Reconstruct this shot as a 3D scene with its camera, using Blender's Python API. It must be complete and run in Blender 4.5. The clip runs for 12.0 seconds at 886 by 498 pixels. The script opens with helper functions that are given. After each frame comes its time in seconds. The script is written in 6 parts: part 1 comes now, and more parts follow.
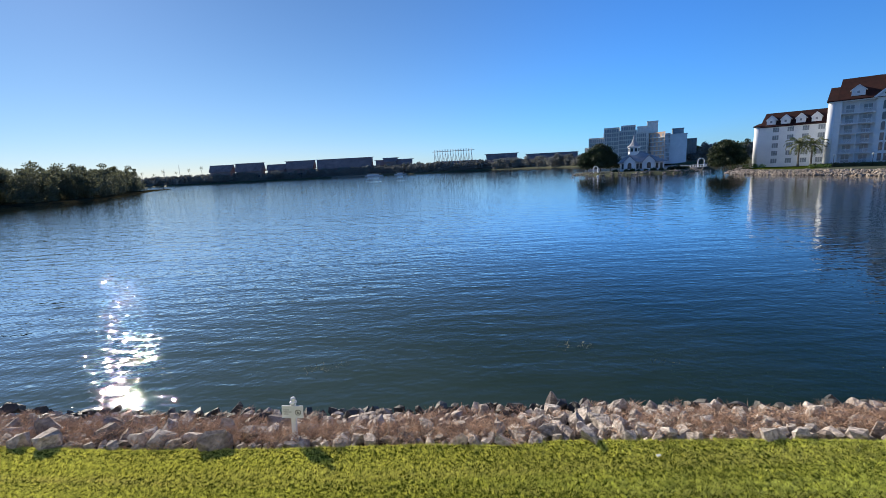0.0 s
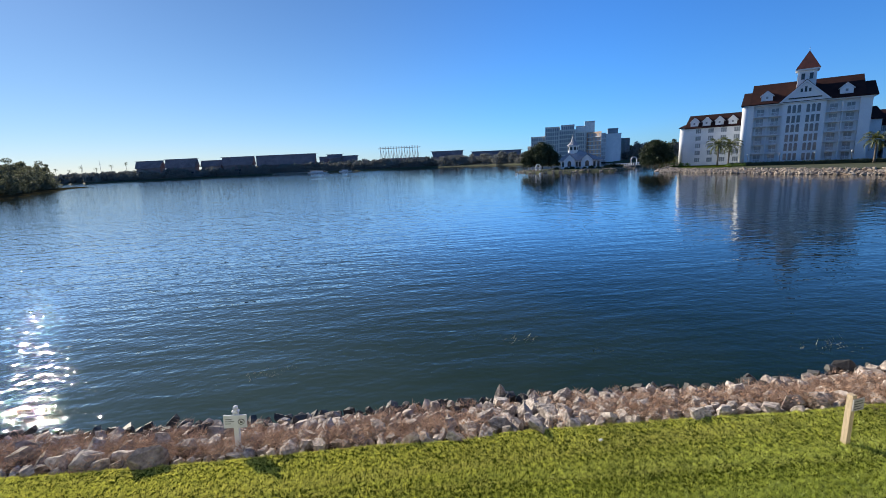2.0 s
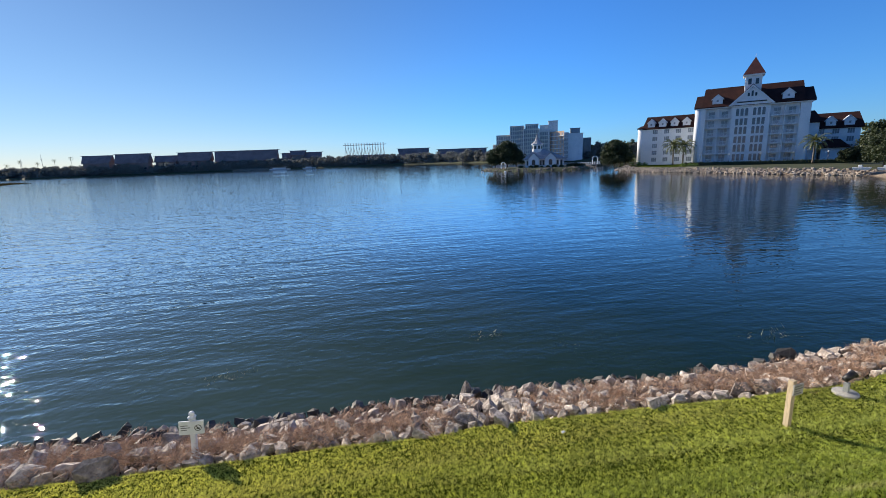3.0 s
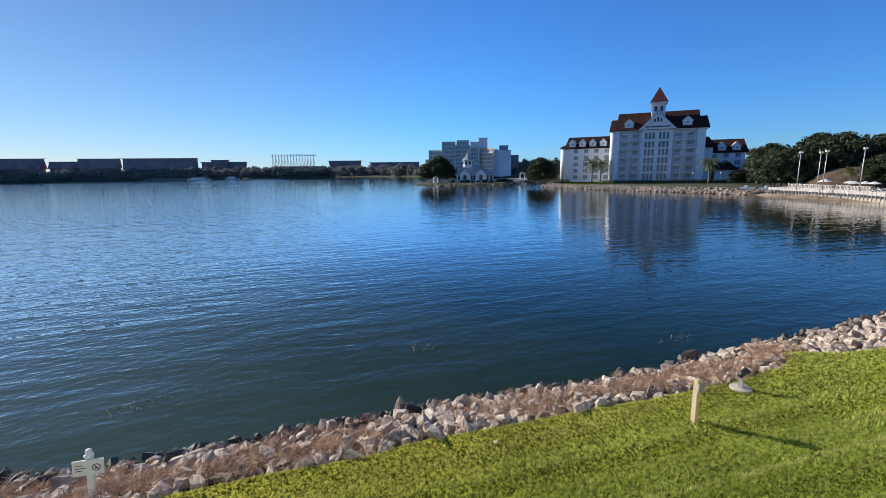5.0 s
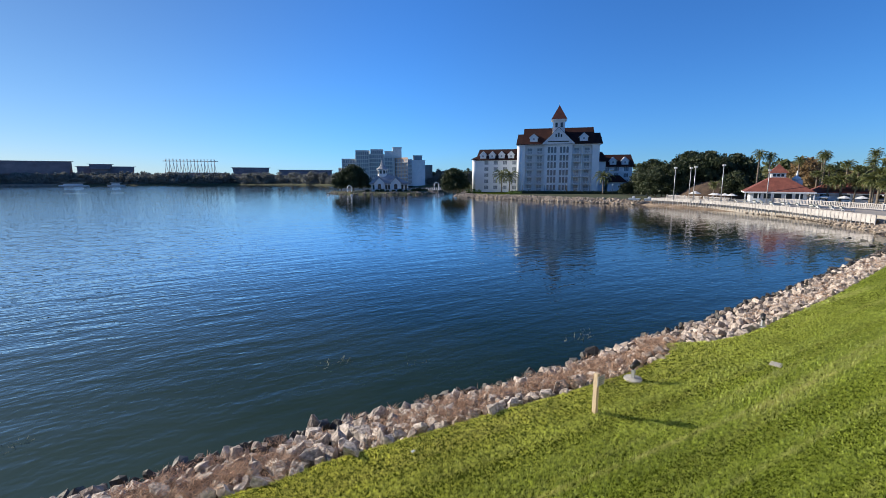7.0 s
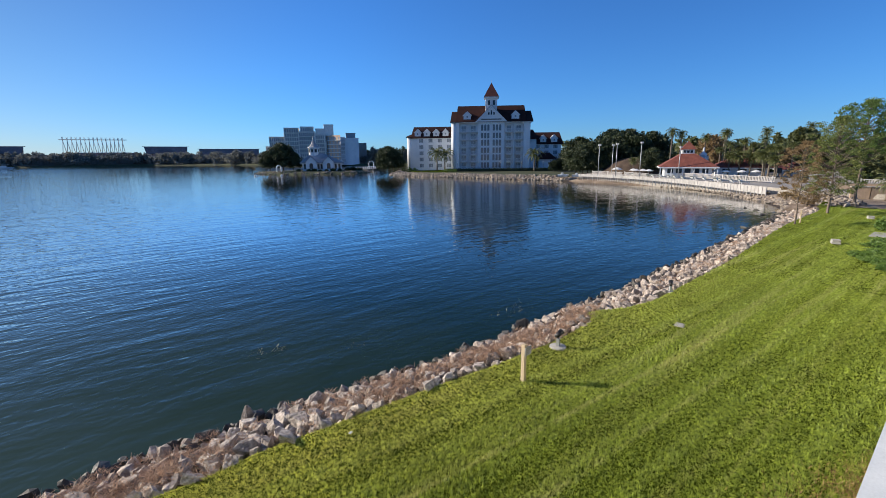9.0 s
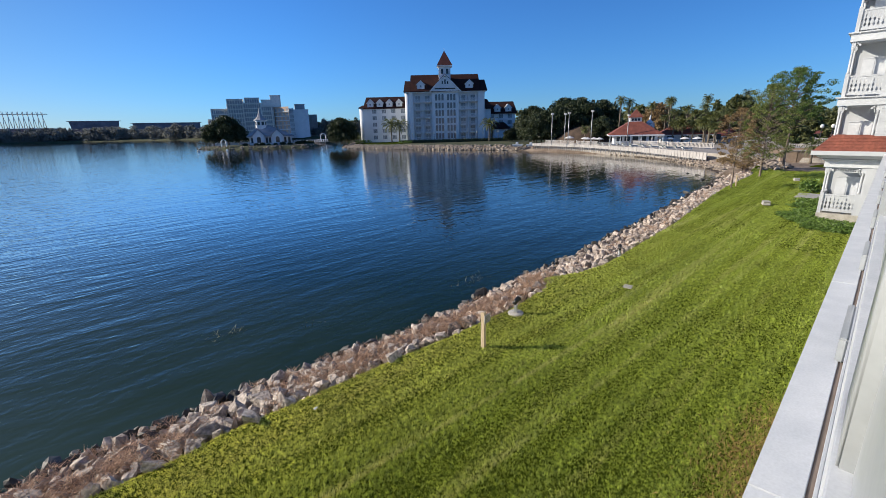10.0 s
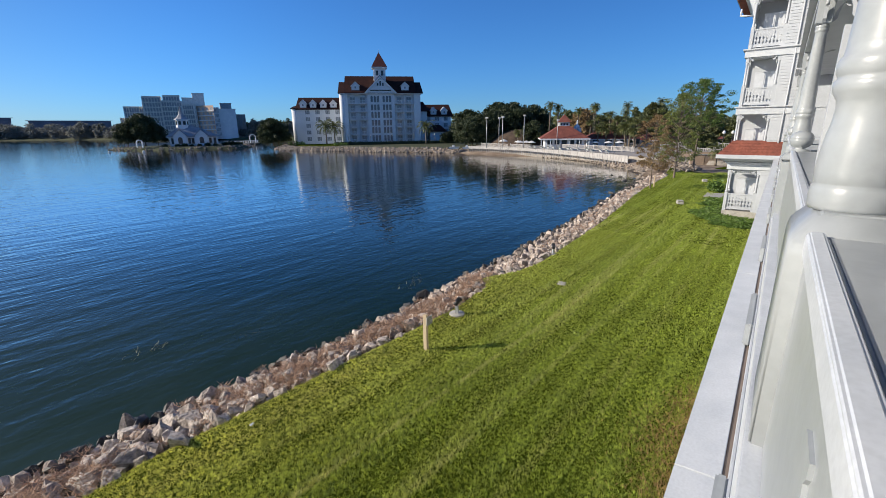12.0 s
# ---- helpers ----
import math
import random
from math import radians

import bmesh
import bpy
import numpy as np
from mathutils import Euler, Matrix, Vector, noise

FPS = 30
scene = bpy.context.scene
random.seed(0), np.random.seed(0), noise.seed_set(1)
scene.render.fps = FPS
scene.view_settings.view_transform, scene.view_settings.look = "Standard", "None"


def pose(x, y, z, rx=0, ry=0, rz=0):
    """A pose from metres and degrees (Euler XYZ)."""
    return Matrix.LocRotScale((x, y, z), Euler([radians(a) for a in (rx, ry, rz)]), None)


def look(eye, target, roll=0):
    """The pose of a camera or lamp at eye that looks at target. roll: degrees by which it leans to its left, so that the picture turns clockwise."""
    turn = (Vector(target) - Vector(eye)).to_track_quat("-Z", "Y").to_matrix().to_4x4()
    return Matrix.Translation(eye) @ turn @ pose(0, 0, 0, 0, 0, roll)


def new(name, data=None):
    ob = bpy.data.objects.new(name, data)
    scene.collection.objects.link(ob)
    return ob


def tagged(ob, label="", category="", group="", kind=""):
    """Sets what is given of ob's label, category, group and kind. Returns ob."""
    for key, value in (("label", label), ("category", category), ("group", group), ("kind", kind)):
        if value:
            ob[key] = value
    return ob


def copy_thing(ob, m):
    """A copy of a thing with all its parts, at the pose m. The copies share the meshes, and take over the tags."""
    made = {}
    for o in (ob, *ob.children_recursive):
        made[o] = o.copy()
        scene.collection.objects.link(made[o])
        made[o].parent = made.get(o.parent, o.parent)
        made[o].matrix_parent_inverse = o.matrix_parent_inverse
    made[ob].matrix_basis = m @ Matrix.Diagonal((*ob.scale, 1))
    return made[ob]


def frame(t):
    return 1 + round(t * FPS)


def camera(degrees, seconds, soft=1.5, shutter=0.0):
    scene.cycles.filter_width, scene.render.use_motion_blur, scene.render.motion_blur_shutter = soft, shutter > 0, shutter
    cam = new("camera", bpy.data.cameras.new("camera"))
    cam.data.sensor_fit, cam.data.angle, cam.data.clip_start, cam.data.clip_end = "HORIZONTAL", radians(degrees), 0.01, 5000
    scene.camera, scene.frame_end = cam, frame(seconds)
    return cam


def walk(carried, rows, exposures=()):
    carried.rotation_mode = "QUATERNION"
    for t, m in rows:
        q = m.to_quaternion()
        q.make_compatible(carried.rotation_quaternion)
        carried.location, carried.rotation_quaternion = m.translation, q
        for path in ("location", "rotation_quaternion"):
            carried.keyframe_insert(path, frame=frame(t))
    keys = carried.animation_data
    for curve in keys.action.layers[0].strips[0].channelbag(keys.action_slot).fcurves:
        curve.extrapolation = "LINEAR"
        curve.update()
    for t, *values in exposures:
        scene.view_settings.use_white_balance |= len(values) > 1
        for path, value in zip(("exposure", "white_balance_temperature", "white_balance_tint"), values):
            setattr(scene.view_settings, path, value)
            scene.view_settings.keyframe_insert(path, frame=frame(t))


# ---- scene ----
cam = camera(91.1, 12.0, 0.8)
SUN_AZ, SUN_EL = radians(-40.5), radians(24.2)
PATH = [
    (0, (0.107, -0.418, 5.356), (0.078, 1.547, 4.986), -3.0),
    (0.5, (0.136, -0.405, 5.345), (0.121, 1.56, 4.971), -3.0),
    (1, (0.113, -0.407, 5.369), (0.155, 1.555, 4.984), -3.0),
    (1.5, (0.113, -0.394, 5.369), (0.242, 1.563, 4.977), -3.0),
    (2, (0.1, -0.4, 5.371), (0.309, 1.549, 4.977), -2.7),
    (2.5, (0.118, -0.384, 5.364), (0.385, 1.557, 4.961), -2.4),
    (3, (0.149, -0.384, 5.359), (0.508, 1.541, 4.948), -2.2),
    (5, (0.171, -0.371, 5.352), (0.829, 1.483, 4.994), -0.9),
    (5.5, (0.178, -0.361, 5.335), (0.886, 1.475, 4.974), -0.7),
    (6, (0.189, -0.368, 5.348), (1.0, 1.427, 5.002), -0.4),
    (6.5, (0.198, -0.389, 5.341), (1.118, 1.356, 5.013), -0.1),
    (7, (0.224, -0.389, 5.338), (1.233, 1.308, 5.018), -0.1),
    (8.8, (0.304, -0.567, 5.439), (1.506, 0.986, 5.061), -0.4),
    (9, (0.297, -0.602, 5.45), (1.526, 0.919, 5.032), -0.6),
    (9.5, (0.299, -0.698, 5.484), (1.578, 0.758, 4.992), -1.2),
    (10, (0.276, -0.655, 5.467), (1.624, 0.719, 4.923), -1.4),
    (10.5, (0.278, -0.62, 5.462), (1.691, 0.673, 4.887), -1.6),
    (11, (0.279, -0.621, 5.467), (1.744, 0.61, 4.886), -1.6),
    (11.5, (0.281, -0.633, 5.469), (1.789, 0.556, 4.906), -1.1),
    (12, (0.284, -0.638, 5.474), (1.816, 0.53, 4.935), -0.7),
]
walk(cam, [(t, look(eye, target, roll)) for t, eye, target, roll in PATH], [(0.0, 0.6, 6200, 8), (6.5, 0.6, 6200, 8), (9.5, 0.48, 6200, 8), (12.0, 0.39, 6200, 8)])

# ---- light ----
world = bpy.data.worlds.new("world")
scene.world = world
world.use_nodes = True
wn = world.node_tree
sky = wn.nodes.new("ShaderNodeTexSky")
sky.sky_type = "NISHITA"
sky.sun_disc = False
sky.sun_elevation, sky.sun_rotation = SUN_EL, SUN_AZ
sky.air_density, sky.dust_density, sky.ozone_density = 1.0, 0.05, 6.0
wn.nodes["Background"].inputs["Strength"].default_value = 0.086
SUN_DIR = Vector((math.sin(SUN_AZ) * math.cos(SUN_EL), math.cos(SUN_AZ) * math.cos(SUN_EL), math.sin(SUN_EL)))
# haze: paler towards the sun, deeper blue away from it
coord = wn.nodes.new("ShaderNodeTexCoord")
toward = wn.nodes.new("ShaderNodeVectorMath")
toward.operation = "DOT_PRODUCT"
toward.inputs[1].default_value = SUN_DIR
wn.links.new(coord.outputs["Generated"], toward.inputs[0])
span = wn.nodes.new("ShaderNodeMapRange")
span.interpolation_type = "SMOOTHSTEP"
span.inputs["From Min"].default_value, span.inputs["From Max"].default_value = 0.4, 1.0
wn.links.new(toward.outputs["Value"], span.inputs["Value"])
haze = wn.nodes.new("ShaderNodeMix")
haze.data_type = "RGBA"
haze.inputs["A"].default_value, haze.inputs["B"].default_value = (0.56, 0.93, 1.33, 1), (0.7, 0.7, 0.73, 1)
wn.links.new(span.outputs[0], haze.inputs["Factor"])
tint = wn.nodes.new("ShaderNodeMix")
tint.data_type, tint.blend_type = "RGBA", "MULTIPLY"
tint.inputs["Factor"].default_value = 1.0
wn.links.new(haze.outputs["Result"], tint.inputs["B"])
wn.links.new(sky.outputs["Color"], tint.inputs["A"])
# deeper again at right angles to the sun and beyond
deep = wn.nodes.new("ShaderNodeMapRange")
deep.interpolation_type = "SMOOTHSTEP"
deep.inputs["From Min"].default_value, deep.inputs["From Max"].default_value = -0.6, 0.45
deep.inputs["To Min"].default_value, deep.inputs["To Max"].default_value = 0.8, 1.0
wn.links.new(toward.outputs["Value"], deep.inputs["Value"])
dim = wn.nodes.new("ShaderNodeVectorMath")
dim.operation = "SCALE"
wn.links.new(tint.outputs["Result"], dim.inputs[0])
wn.links.new(deep.outputs[0], dim.inputs["Scale"])
# a bluer, dimmer veil low over the lake
split, low = wn.nodes.new("ShaderNodeSeparateXYZ"), wn.nodes.new("ShaderNodeMapRange")
wn.links.new(coord.outputs["Generated"], split.inputs[0])
low.interpolation_type = "SMOOTHSTEP"
low.inputs["From Min"].default_value, low.inputs["From Max"].default_value = 0.0, 0.2
wn.links.new(split.outputs["Z"], low.inputs["Value"])
veil, veiled = wn.nodes.new("ShaderNodeMix"), wn.nodes.new("ShaderNodeVectorMath")
veil.data_type = "RGBA"
veil.inputs["A"].default_value, veil.inputs["B"].default_value = (0.97, 0.94, 1.0, 1), (1, 1, 1, 1)
wn.links.new(low.outputs[0], veil.inputs["Factor"])
veiled.operation = "MULTIPLY"
wn.links.new(dim.outputs["Vector"], veiled.inputs[0])
wn.links.new(veil.outputs["Result"], veiled.inputs[1])
wn.links.new(veiled.outputs["Vector"], wn.nodes["Background"].inputs["Color"])
sun = new("sun", bpy.data.lights.new("sun", "SUN"))
sun.data.energy, sun.data.angle, sun.data.color = 4.9, radians(0.53), (1.0, 0.87, 0.7)
sun.matrix_world = look(SUN_DIR * 200, (0, 0, 0))


# ---- materials ----
def mat(name, c1, c2, rough=0.7, scale=2.0, bump=0.3, bscale=30.0, metal=0.0, spec=0.5, fine=0.25, rnd=0.0, bdist=0.01, island=0.0, thru=0.0, coord="pos", stretch=(1, 1, 1)):
    m = bpy.data.materials.new(name)
    m.use_nodes = True
    nt = m.node_tree
    N, K = nt.nodes, nt.links
    b = N["Principled BSDF"]
    b.inputs["Roughness"].default_value, b.inputs["Metallic"].default_value = rough, metal
    b.inputs["Specular IOR Level"].default_value = spec
    geo = N.new("ShaderNodeNewGeometry")
    src = geo.outputs["Position"]
    if coord == "obj":
        src = N.new("ShaderNodeTexCoord").outputs["Object"]
    mp = N.new("ShaderNodeMapping")
    mp.inputs["Scale"].default_value = stretch
    K.new(src, mp.inputs["Vector"])
    n1 = N.new("ShaderNodeTexNoise")
    n1.inputs["Scale"].default_value, n1.inputs["Detail"].default_value = scale, 5
    K.new(mp.outputs[0], n1.inputs["Vector"])
    n2 = N.new("ShaderNodeTexNoise")
    n2.inputs["Scale"].default_value, n2.inputs["Detail"].default_value = bscale, 4
    K.new(mp.outputs[0], n2.inputs["Vector"])
    mr = N.new("ShaderNodeMapRange")
    mr.inputs["From Min"].default_value, mr.inputs["From Max"].default_value = 0.32, 0.68
    K.new(n1.outputs["Fac"], mr.inputs["Value"])
    fac = mr.outputs[0]
    if rnd or island:
        add = N.new("ShaderNodeMath")
        add.operation = "MULTIPLY_ADD"
        rsrc = geo.outputs["Random Per Island"] if island else N.new("ShaderNodeObjectInfo").outputs["Random"]
        K.new(rsrc, add.inputs[0])
        add.inputs[1].default_value = island or rnd
        half = N.new("ShaderNodeMath")
        half.operation = "MULTIPLY_ADD"
        K.new(fac, half.inputs[0])
        half.inputs[1].default_value, half.inputs[2].default_value = 1 - (island or rnd), 0.0
        K.new(half.outputs[0], add.inputs[2])
        add.use_clamp = True
        fac = add.outputs[0]
    mix = N.new("ShaderNodeMix")
    mix.data_type = "RGBA"
    mix.inputs["A"].default_value, mix.inputs["B"].default_value = (*c1, 1), (*c2, 1)
    K.new(fac, mix.inputs["Factor"])
    mul = N.new("ShaderNodeMix")
    mul.data_type, mul.blend_type = "RGBA", "MULTIPLY"
    mul.inputs["Factor"].default_value = fine
    K.new(mix.outputs["Result"], mul.inputs["A"])
    mr2 = N.new("ShaderNodeMapRange")
    mr2.inputs["From Min"].default_value, mr2.inputs["From Max"].default_value = 0.3, 0.65
    K.new(n2.outputs["Fac"], mr2.inputs["Value"])
    K.new(mr2.outputs[0], mul.inputs["B"])
    K.new(mul.outputs["Result"], b.inputs["Base Color"])
    if bump:
        bp = N.new("ShaderNodeBump")
        bp.inputs["Strength"].default_value, bp.inputs["Distance"].default_value = bump, bdist
        K.new(n2.outputs["Fac"], bp.inputs["Height"])
        K.new(bp.outputs[0], b.inputs["Normal"])
    if thru:
        tr = N.new("ShaderNodeBsdfTranslucent")
        K.new(mul.outputs["Result"], tr.inputs["Color"])
        ms = N.new("ShaderNodeMixShader")
        ms.inputs[0].default_value = thru
        K.new(b.outputs[0], ms.inputs[1])
        K.new(tr.outputs[0], ms.inputs[2])
        K.new(ms.outputs[0], N["Material Output"].inputs["Surface"])
    return m


def water_material():
    m = bpy.data.materials.new("lake_water")
    m.use_nodes = True
    N, K = m.node_tree.nodes, m.node_tree.links
    N.remove(N["Principled BSDF"])
    body, gloss = N.new("ShaderNodeBsdfDiffuse"), N.new("ShaderNodeBsdfGlossy")
    gloss.inputs["Roughness"].default_value = 0.012
    geo = N.new("ShaderNodeNewGeometry")
    # murky colour, paler to the left to paint in the sun's glare, edges ragged
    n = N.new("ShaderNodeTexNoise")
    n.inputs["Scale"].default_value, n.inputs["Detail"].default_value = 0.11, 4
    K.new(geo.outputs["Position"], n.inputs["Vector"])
    glare_mix = N.new("ShaderNodeMix")
    glare_mix.data_type = "RGBA"
    glare_mix.inputs["A"].default_value, glare_mix.inputs["B"].default_value = (0.066, 0.1, 0.1, 1), (0.0075, 0.019, 0.01, 1)
    # calmer in the shelter of the cove
    axes, calm = N.new("ShaderNodeSeparateXYZ"), N.new("ShaderNodeMapRange")
    calm.interpolation_type = "SMOOTHSTEP"
    calm.inputs["From Min"].default_value, calm.inputs["From Max"].default_value = -12.0, 12.0
    calm.inputs["To Min"].default_value, calm.inputs["To Max"].default_value = 1.15, 0.45
    K.new(geo.outputs["Position"], axes.inputs[0])
    K.new(axes.outputs["X"], calm.inputs["Value"])
    # and smoother far out
    far, still = N.new("ShaderNodeMapRange"), N.new("ShaderNodeMath")
    far.interpolation_type, still.operation = "SMOOTHSTEP", "MULTIPLY"
    far.inputs["From Min"].default_value, far.inputs["From Max"].default_value = 28.0, 170.0
    far.inputs["To Min"].default_value, far.inputs["To Max"].default_value = 1.0, 0.24
    K.new(axes.outputs["Y"], far.inputs["Value"])
    # but ruffled again by the wind off the far shore
    wind, either = N.new("ShaderNodeMapRange"), N.new("ShaderNodeMath")
    wind.interpolation_type, either.operation = "SMOOTHSTEP", "MAXIMUM"
    wind.inputs["From Min"].default_value, wind.inputs["From Max"].default_value = 190.0, 380.0
    wind.inputs["To Max"].default_value = 1.1
    K.new(axes.outputs["Y"], wind.inputs["Value"])
    K.new(wind.outputs[0], either.inputs[0])
    K.new(far.outputs[0], either.inputs[1])
    K.new(either.outputs[0], still.inputs[0])
    K.new(calm.outputs[0], still.inputs[1])
    # the painted glare fades out rightwards along x, wavering with the noise
    glare_side = N.new("ShaderNodeMapRange")
    glare_side.inputs["From Min"].default_value, glare_side.inputs["From Max"].default_value = -14.0, 16.0
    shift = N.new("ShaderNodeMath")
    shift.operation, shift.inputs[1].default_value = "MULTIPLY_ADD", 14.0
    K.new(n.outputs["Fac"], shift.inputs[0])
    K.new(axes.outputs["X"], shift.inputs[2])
    K.new(shift.outputs[0], glare_side.inputs["Value"])
    K.new(glare_side.outputs[0], glare_mix.inputs["Factor"])
    K.new(glare_mix.outputs["Result"], body.inputs["Color"])
    last = None
    for scale, rot, sx, sy, strength, dist, detail in WAVES:
        mp = N.new("ShaderNodeMapping")
        mp.inputs["Rotation"].default_value[2] = radians(rot)
        mp.inputs["Scale"].default_value = (sx, sy, 1)
        K.new(geo.outputs["Position"], mp.inputs["Vector"])
        w = N.new("ShaderNodeTexNoise")
        w.inputs["Scale"].default_value, w.inputs["Detail"].default_value = scale, detail
        w.inputs["Distortion"].default_value = 0.3
        K.new(mp.outputs[0], w.inputs["Vector"])
        bp = N.new("ShaderNodeBump")
        bp.inputs["Strength"].default_value, bp.inputs["Distance"].default_value = strength, dist
        swell = N.new("ShaderNodeMath")
        swell.operation, swell.inputs[1].default_value = "MULTIPLY", dist
        K.new((still if scale < 5 else calm).outputs[0], swell.inputs[0])
        K.new(swell.outputs[0], bp.inputs["Distance"])
        K.new(w.outputs["Fac"], bp.inputs["Height"])
        if last:
            K.new(last.outputs[0], bp.inputs["Normal"])
        last = bp
    # the mirror gains with the flatness of the view
    fres = N.new("ShaderNodeFresnel")
    fres.inputs["IOR"].default_value = 1.333
    K.new(last.outputs[0], fres.inputs["Normal"])
    bend, gain = N.new("ShaderNodeMath"), N.new("ShaderNodeMath")
    bend.operation, bend.inputs[1].default_value = "POWER", 1.85
    gain.operation, gain.use_clamp = "MULTIPLY", True
    # mirror boosted towards the left by hand, painting the sun side's brighter sheen
    sheen_gain = N.new("ShaderNodeMapRange")
    sheen_gain.inputs["From Min"].default_value, sheen_gain.inputs["From Max"].default_value = -30.0, 40.0
    sheen_gain.inputs["To Min"].default_value, sheen_gain.inputs["To Max"].default_value = 9.0, 3.0
    K.new(axes.outputs["X"], sheen_gain.inputs["Value"])
    K.new(sheen_gain.outputs[0], gain.inputs[1])
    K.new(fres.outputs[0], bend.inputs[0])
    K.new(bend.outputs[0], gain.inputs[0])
    both = N.new("ShaderNodeMixShader")
    K.new(last.outputs[0], gloss.inputs["Normal"])
    K.new(gain.outputs[0], both.inputs[0])
    K.new(body.outputs[0], both.inputs[1])
    K.new(gloss.outputs[0], both.inputs[2])
    K.new(both.outputs[0], N["Material Output"].inputs["Surface"])
    return m


def grass_material():
    """Green blades, each of its own tone, with pale straw-coloured streaks along the mower's way; light shines through yellower."""
    m = mat("grass_blade", (0.045, 0.085, 0.006), (0.6, 0.73, 0.11), 0.55, 12.0, 0, 0.55, fine=0.2, island=0.38, thru=0.38)
    N, K = m.node_tree.nodes, m.node_tree.links
    b = N["Principled BSDF"]
    green = b.inputs["Base Color"].links[0].from_socket
    geo = N.new("ShaderNodeNewGeometry")
    mp = N.new("ShaderNodeMapping")
    mp.inputs["Rotation"].default_value[2] = radians(4.0)
    mp.inputs["Scale"].default_value = (0.03, 1, 1)
    K.new(geo.outputs["Position"], mp.inputs["Vector"])
    n = N.new("ShaderNodeTexNoise")
    n.inputs["Scale"].default_value, n.inputs["Detail"].default_value, n.inputs["Distortion"].default_value = 2.0, 4, 0.5
    K.new(mp.outputs[0], n.inputs["Vector"])
    r = N.new("ShaderNodeMapRange")
    r.inputs["From Min"].default_value, r.inputs["From Max"].default_value, r.inputs["To Max"].default_value = 0.54, 0.72, 0.4
    K.new(n.outputs["Fac"], r.inputs["Value"])
    # pale lines of cut thatch that the mower left, following the lawn's bend
    axes, dry = N.new("ShaderNodeSeparateXYZ"), N.new("ShaderNodeMapRange")
    K.new(geo.outputs["Position"], axes.inputs[0])

    def maths(op, a, b=0.0, c=0.0):
        k = N.new("ShaderNodeMath")
        k.operation = op
        for i, value in enumerate((a, b, c)):
            if isinstance(value, float):
                k.inputs[i].default_value = value
            else:
                K.new(value, k.inputs[i])
        return k.outputs[0]

    way = maths("ADD", axes.outputs["Y"], maths("MULTIPLY", axes.outputs["X"], maths("MULTIPLY_ADD", axes.outputs["X"], -0.0012, 0.085)))
    way = maths("MULTIPLY_ADD", n.outputs["Fac"], 0.3, way)
    total = r.outputs[0]
    gaps = N.new("ShaderNodeTexNoise")
    gaps.inputs["Scale"].default_value, gaps.inputs["Detail"].default_value = 1.7, 3
    K.new(geo.outputs["Position"], gaps.inputs["Vector"])
    fade = maths("MAXIMUM", maths("MULTIPLY_ADD", axes.outputs["X"], -0.035, 1.15), 0.0)
    broken = maths("MULTIPLY", fade, maths("MAXIMUM", maths("MULTIPLY_ADD", gaps.outputs["Fac"], 4.0, -1.1), 0.0))
    for at, width, much in ((5.08, 0.11, 0.5), (3.75, 0.14, 0.36), (2.6, 0.16, 0.26), (6.3, 0.12, 0.22)):
        line = maths("MAXIMUM", maths("MULTIPLY_ADD", maths("ABSOLUTE", maths("SUBTRACT", way, at)), -1.0 / width, 1.0), 0.0)
        total = maths("MULTIPLY_ADD", maths("MULTIPLY", line, broken), much, total)
    # drier and yellower towards the stones
    dry.interpolation_type = "SMOOTHSTEP"
    dry.inputs["From Min"].default_value, dry.inputs["From Max"].default_value, dry.inputs["To Max"].default_value = 4.0, 7.2, 0.9
    K.new(axes.outputs["Y"], dry.inputs["Value"])
    edge = N.new("ShaderNodeMix")
    edge.data_type, edge.blend_type = "RGBA", "MULTIPLY"
    edge.inputs["B"].default_value = (1.82, 1.56, 3.0, 1)
    K.new(maths("MULTIPLY", dry.outputs[0], maths("MINIMUM", fade, 1.0)), edge.inputs["Factor"])
    K.new(green, edge.inputs["A"])
    green = edge.outputs["Result"]
    straw = N.new("ShaderNodeMix")
    straw.data_type = "RGBA"
    straw.inputs["B"].default_value = (0.62, 0.6, 0.26, 1)
    straw.clamp_factor = True
    K.new(total, straw.inputs["Factor"])
    K.new(green, straw.inputs["A"])
    K.new(straw.outputs["Result"], b.inputs["Base Color"])
    warm = N.new("ShaderNodeMix")
    warm.data_type, warm.blend_type = "RGBA", "MULTIPLY"
    warm.inputs["Factor"].default_value = 1.0
    warm.inputs["B"].default_value = (1.28, 1.12, 0.7, 1)
    K.new(straw.outputs["Result"], warm.inputs["A"])
    through_leaf = [x for x in N if x.type == "BSDF_TRANSLUCENT"][0]
    K.new(warm.outputs["Result"], through_leaf.inputs["Color"])
    return m


# scale, turn, stretch across and along the crests, strength, height in metres, detail
WAVES = [(0.4, 4, 0.25, 1.0, 1.0, 0.05, 0), (1.1, 6, 0.25, 1.0, 1.0, 0.055, 0), (2.9, -8, 0.5, 1.0, 1.0, 0.03, 0), (6.0, 16, 0.7, 1.0, 1.0, 0.013, 0)]
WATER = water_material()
GRASS = mat("lawn_grass", (0.036, 0.056, 0.006), (0.08, 0.105, 0.013), 1.0, 1.3, 0.6, 20, fine=0.5, bdist=0.04, spec=0.0)
BLADE = grass_material()
SOIL = mat("bank_soil", (0.03, 0.02, 0.014), (0.09, 0.058, 0.036), 0.95, 1.2, 0.8, 16, fine=0.6, bdist=0.05)
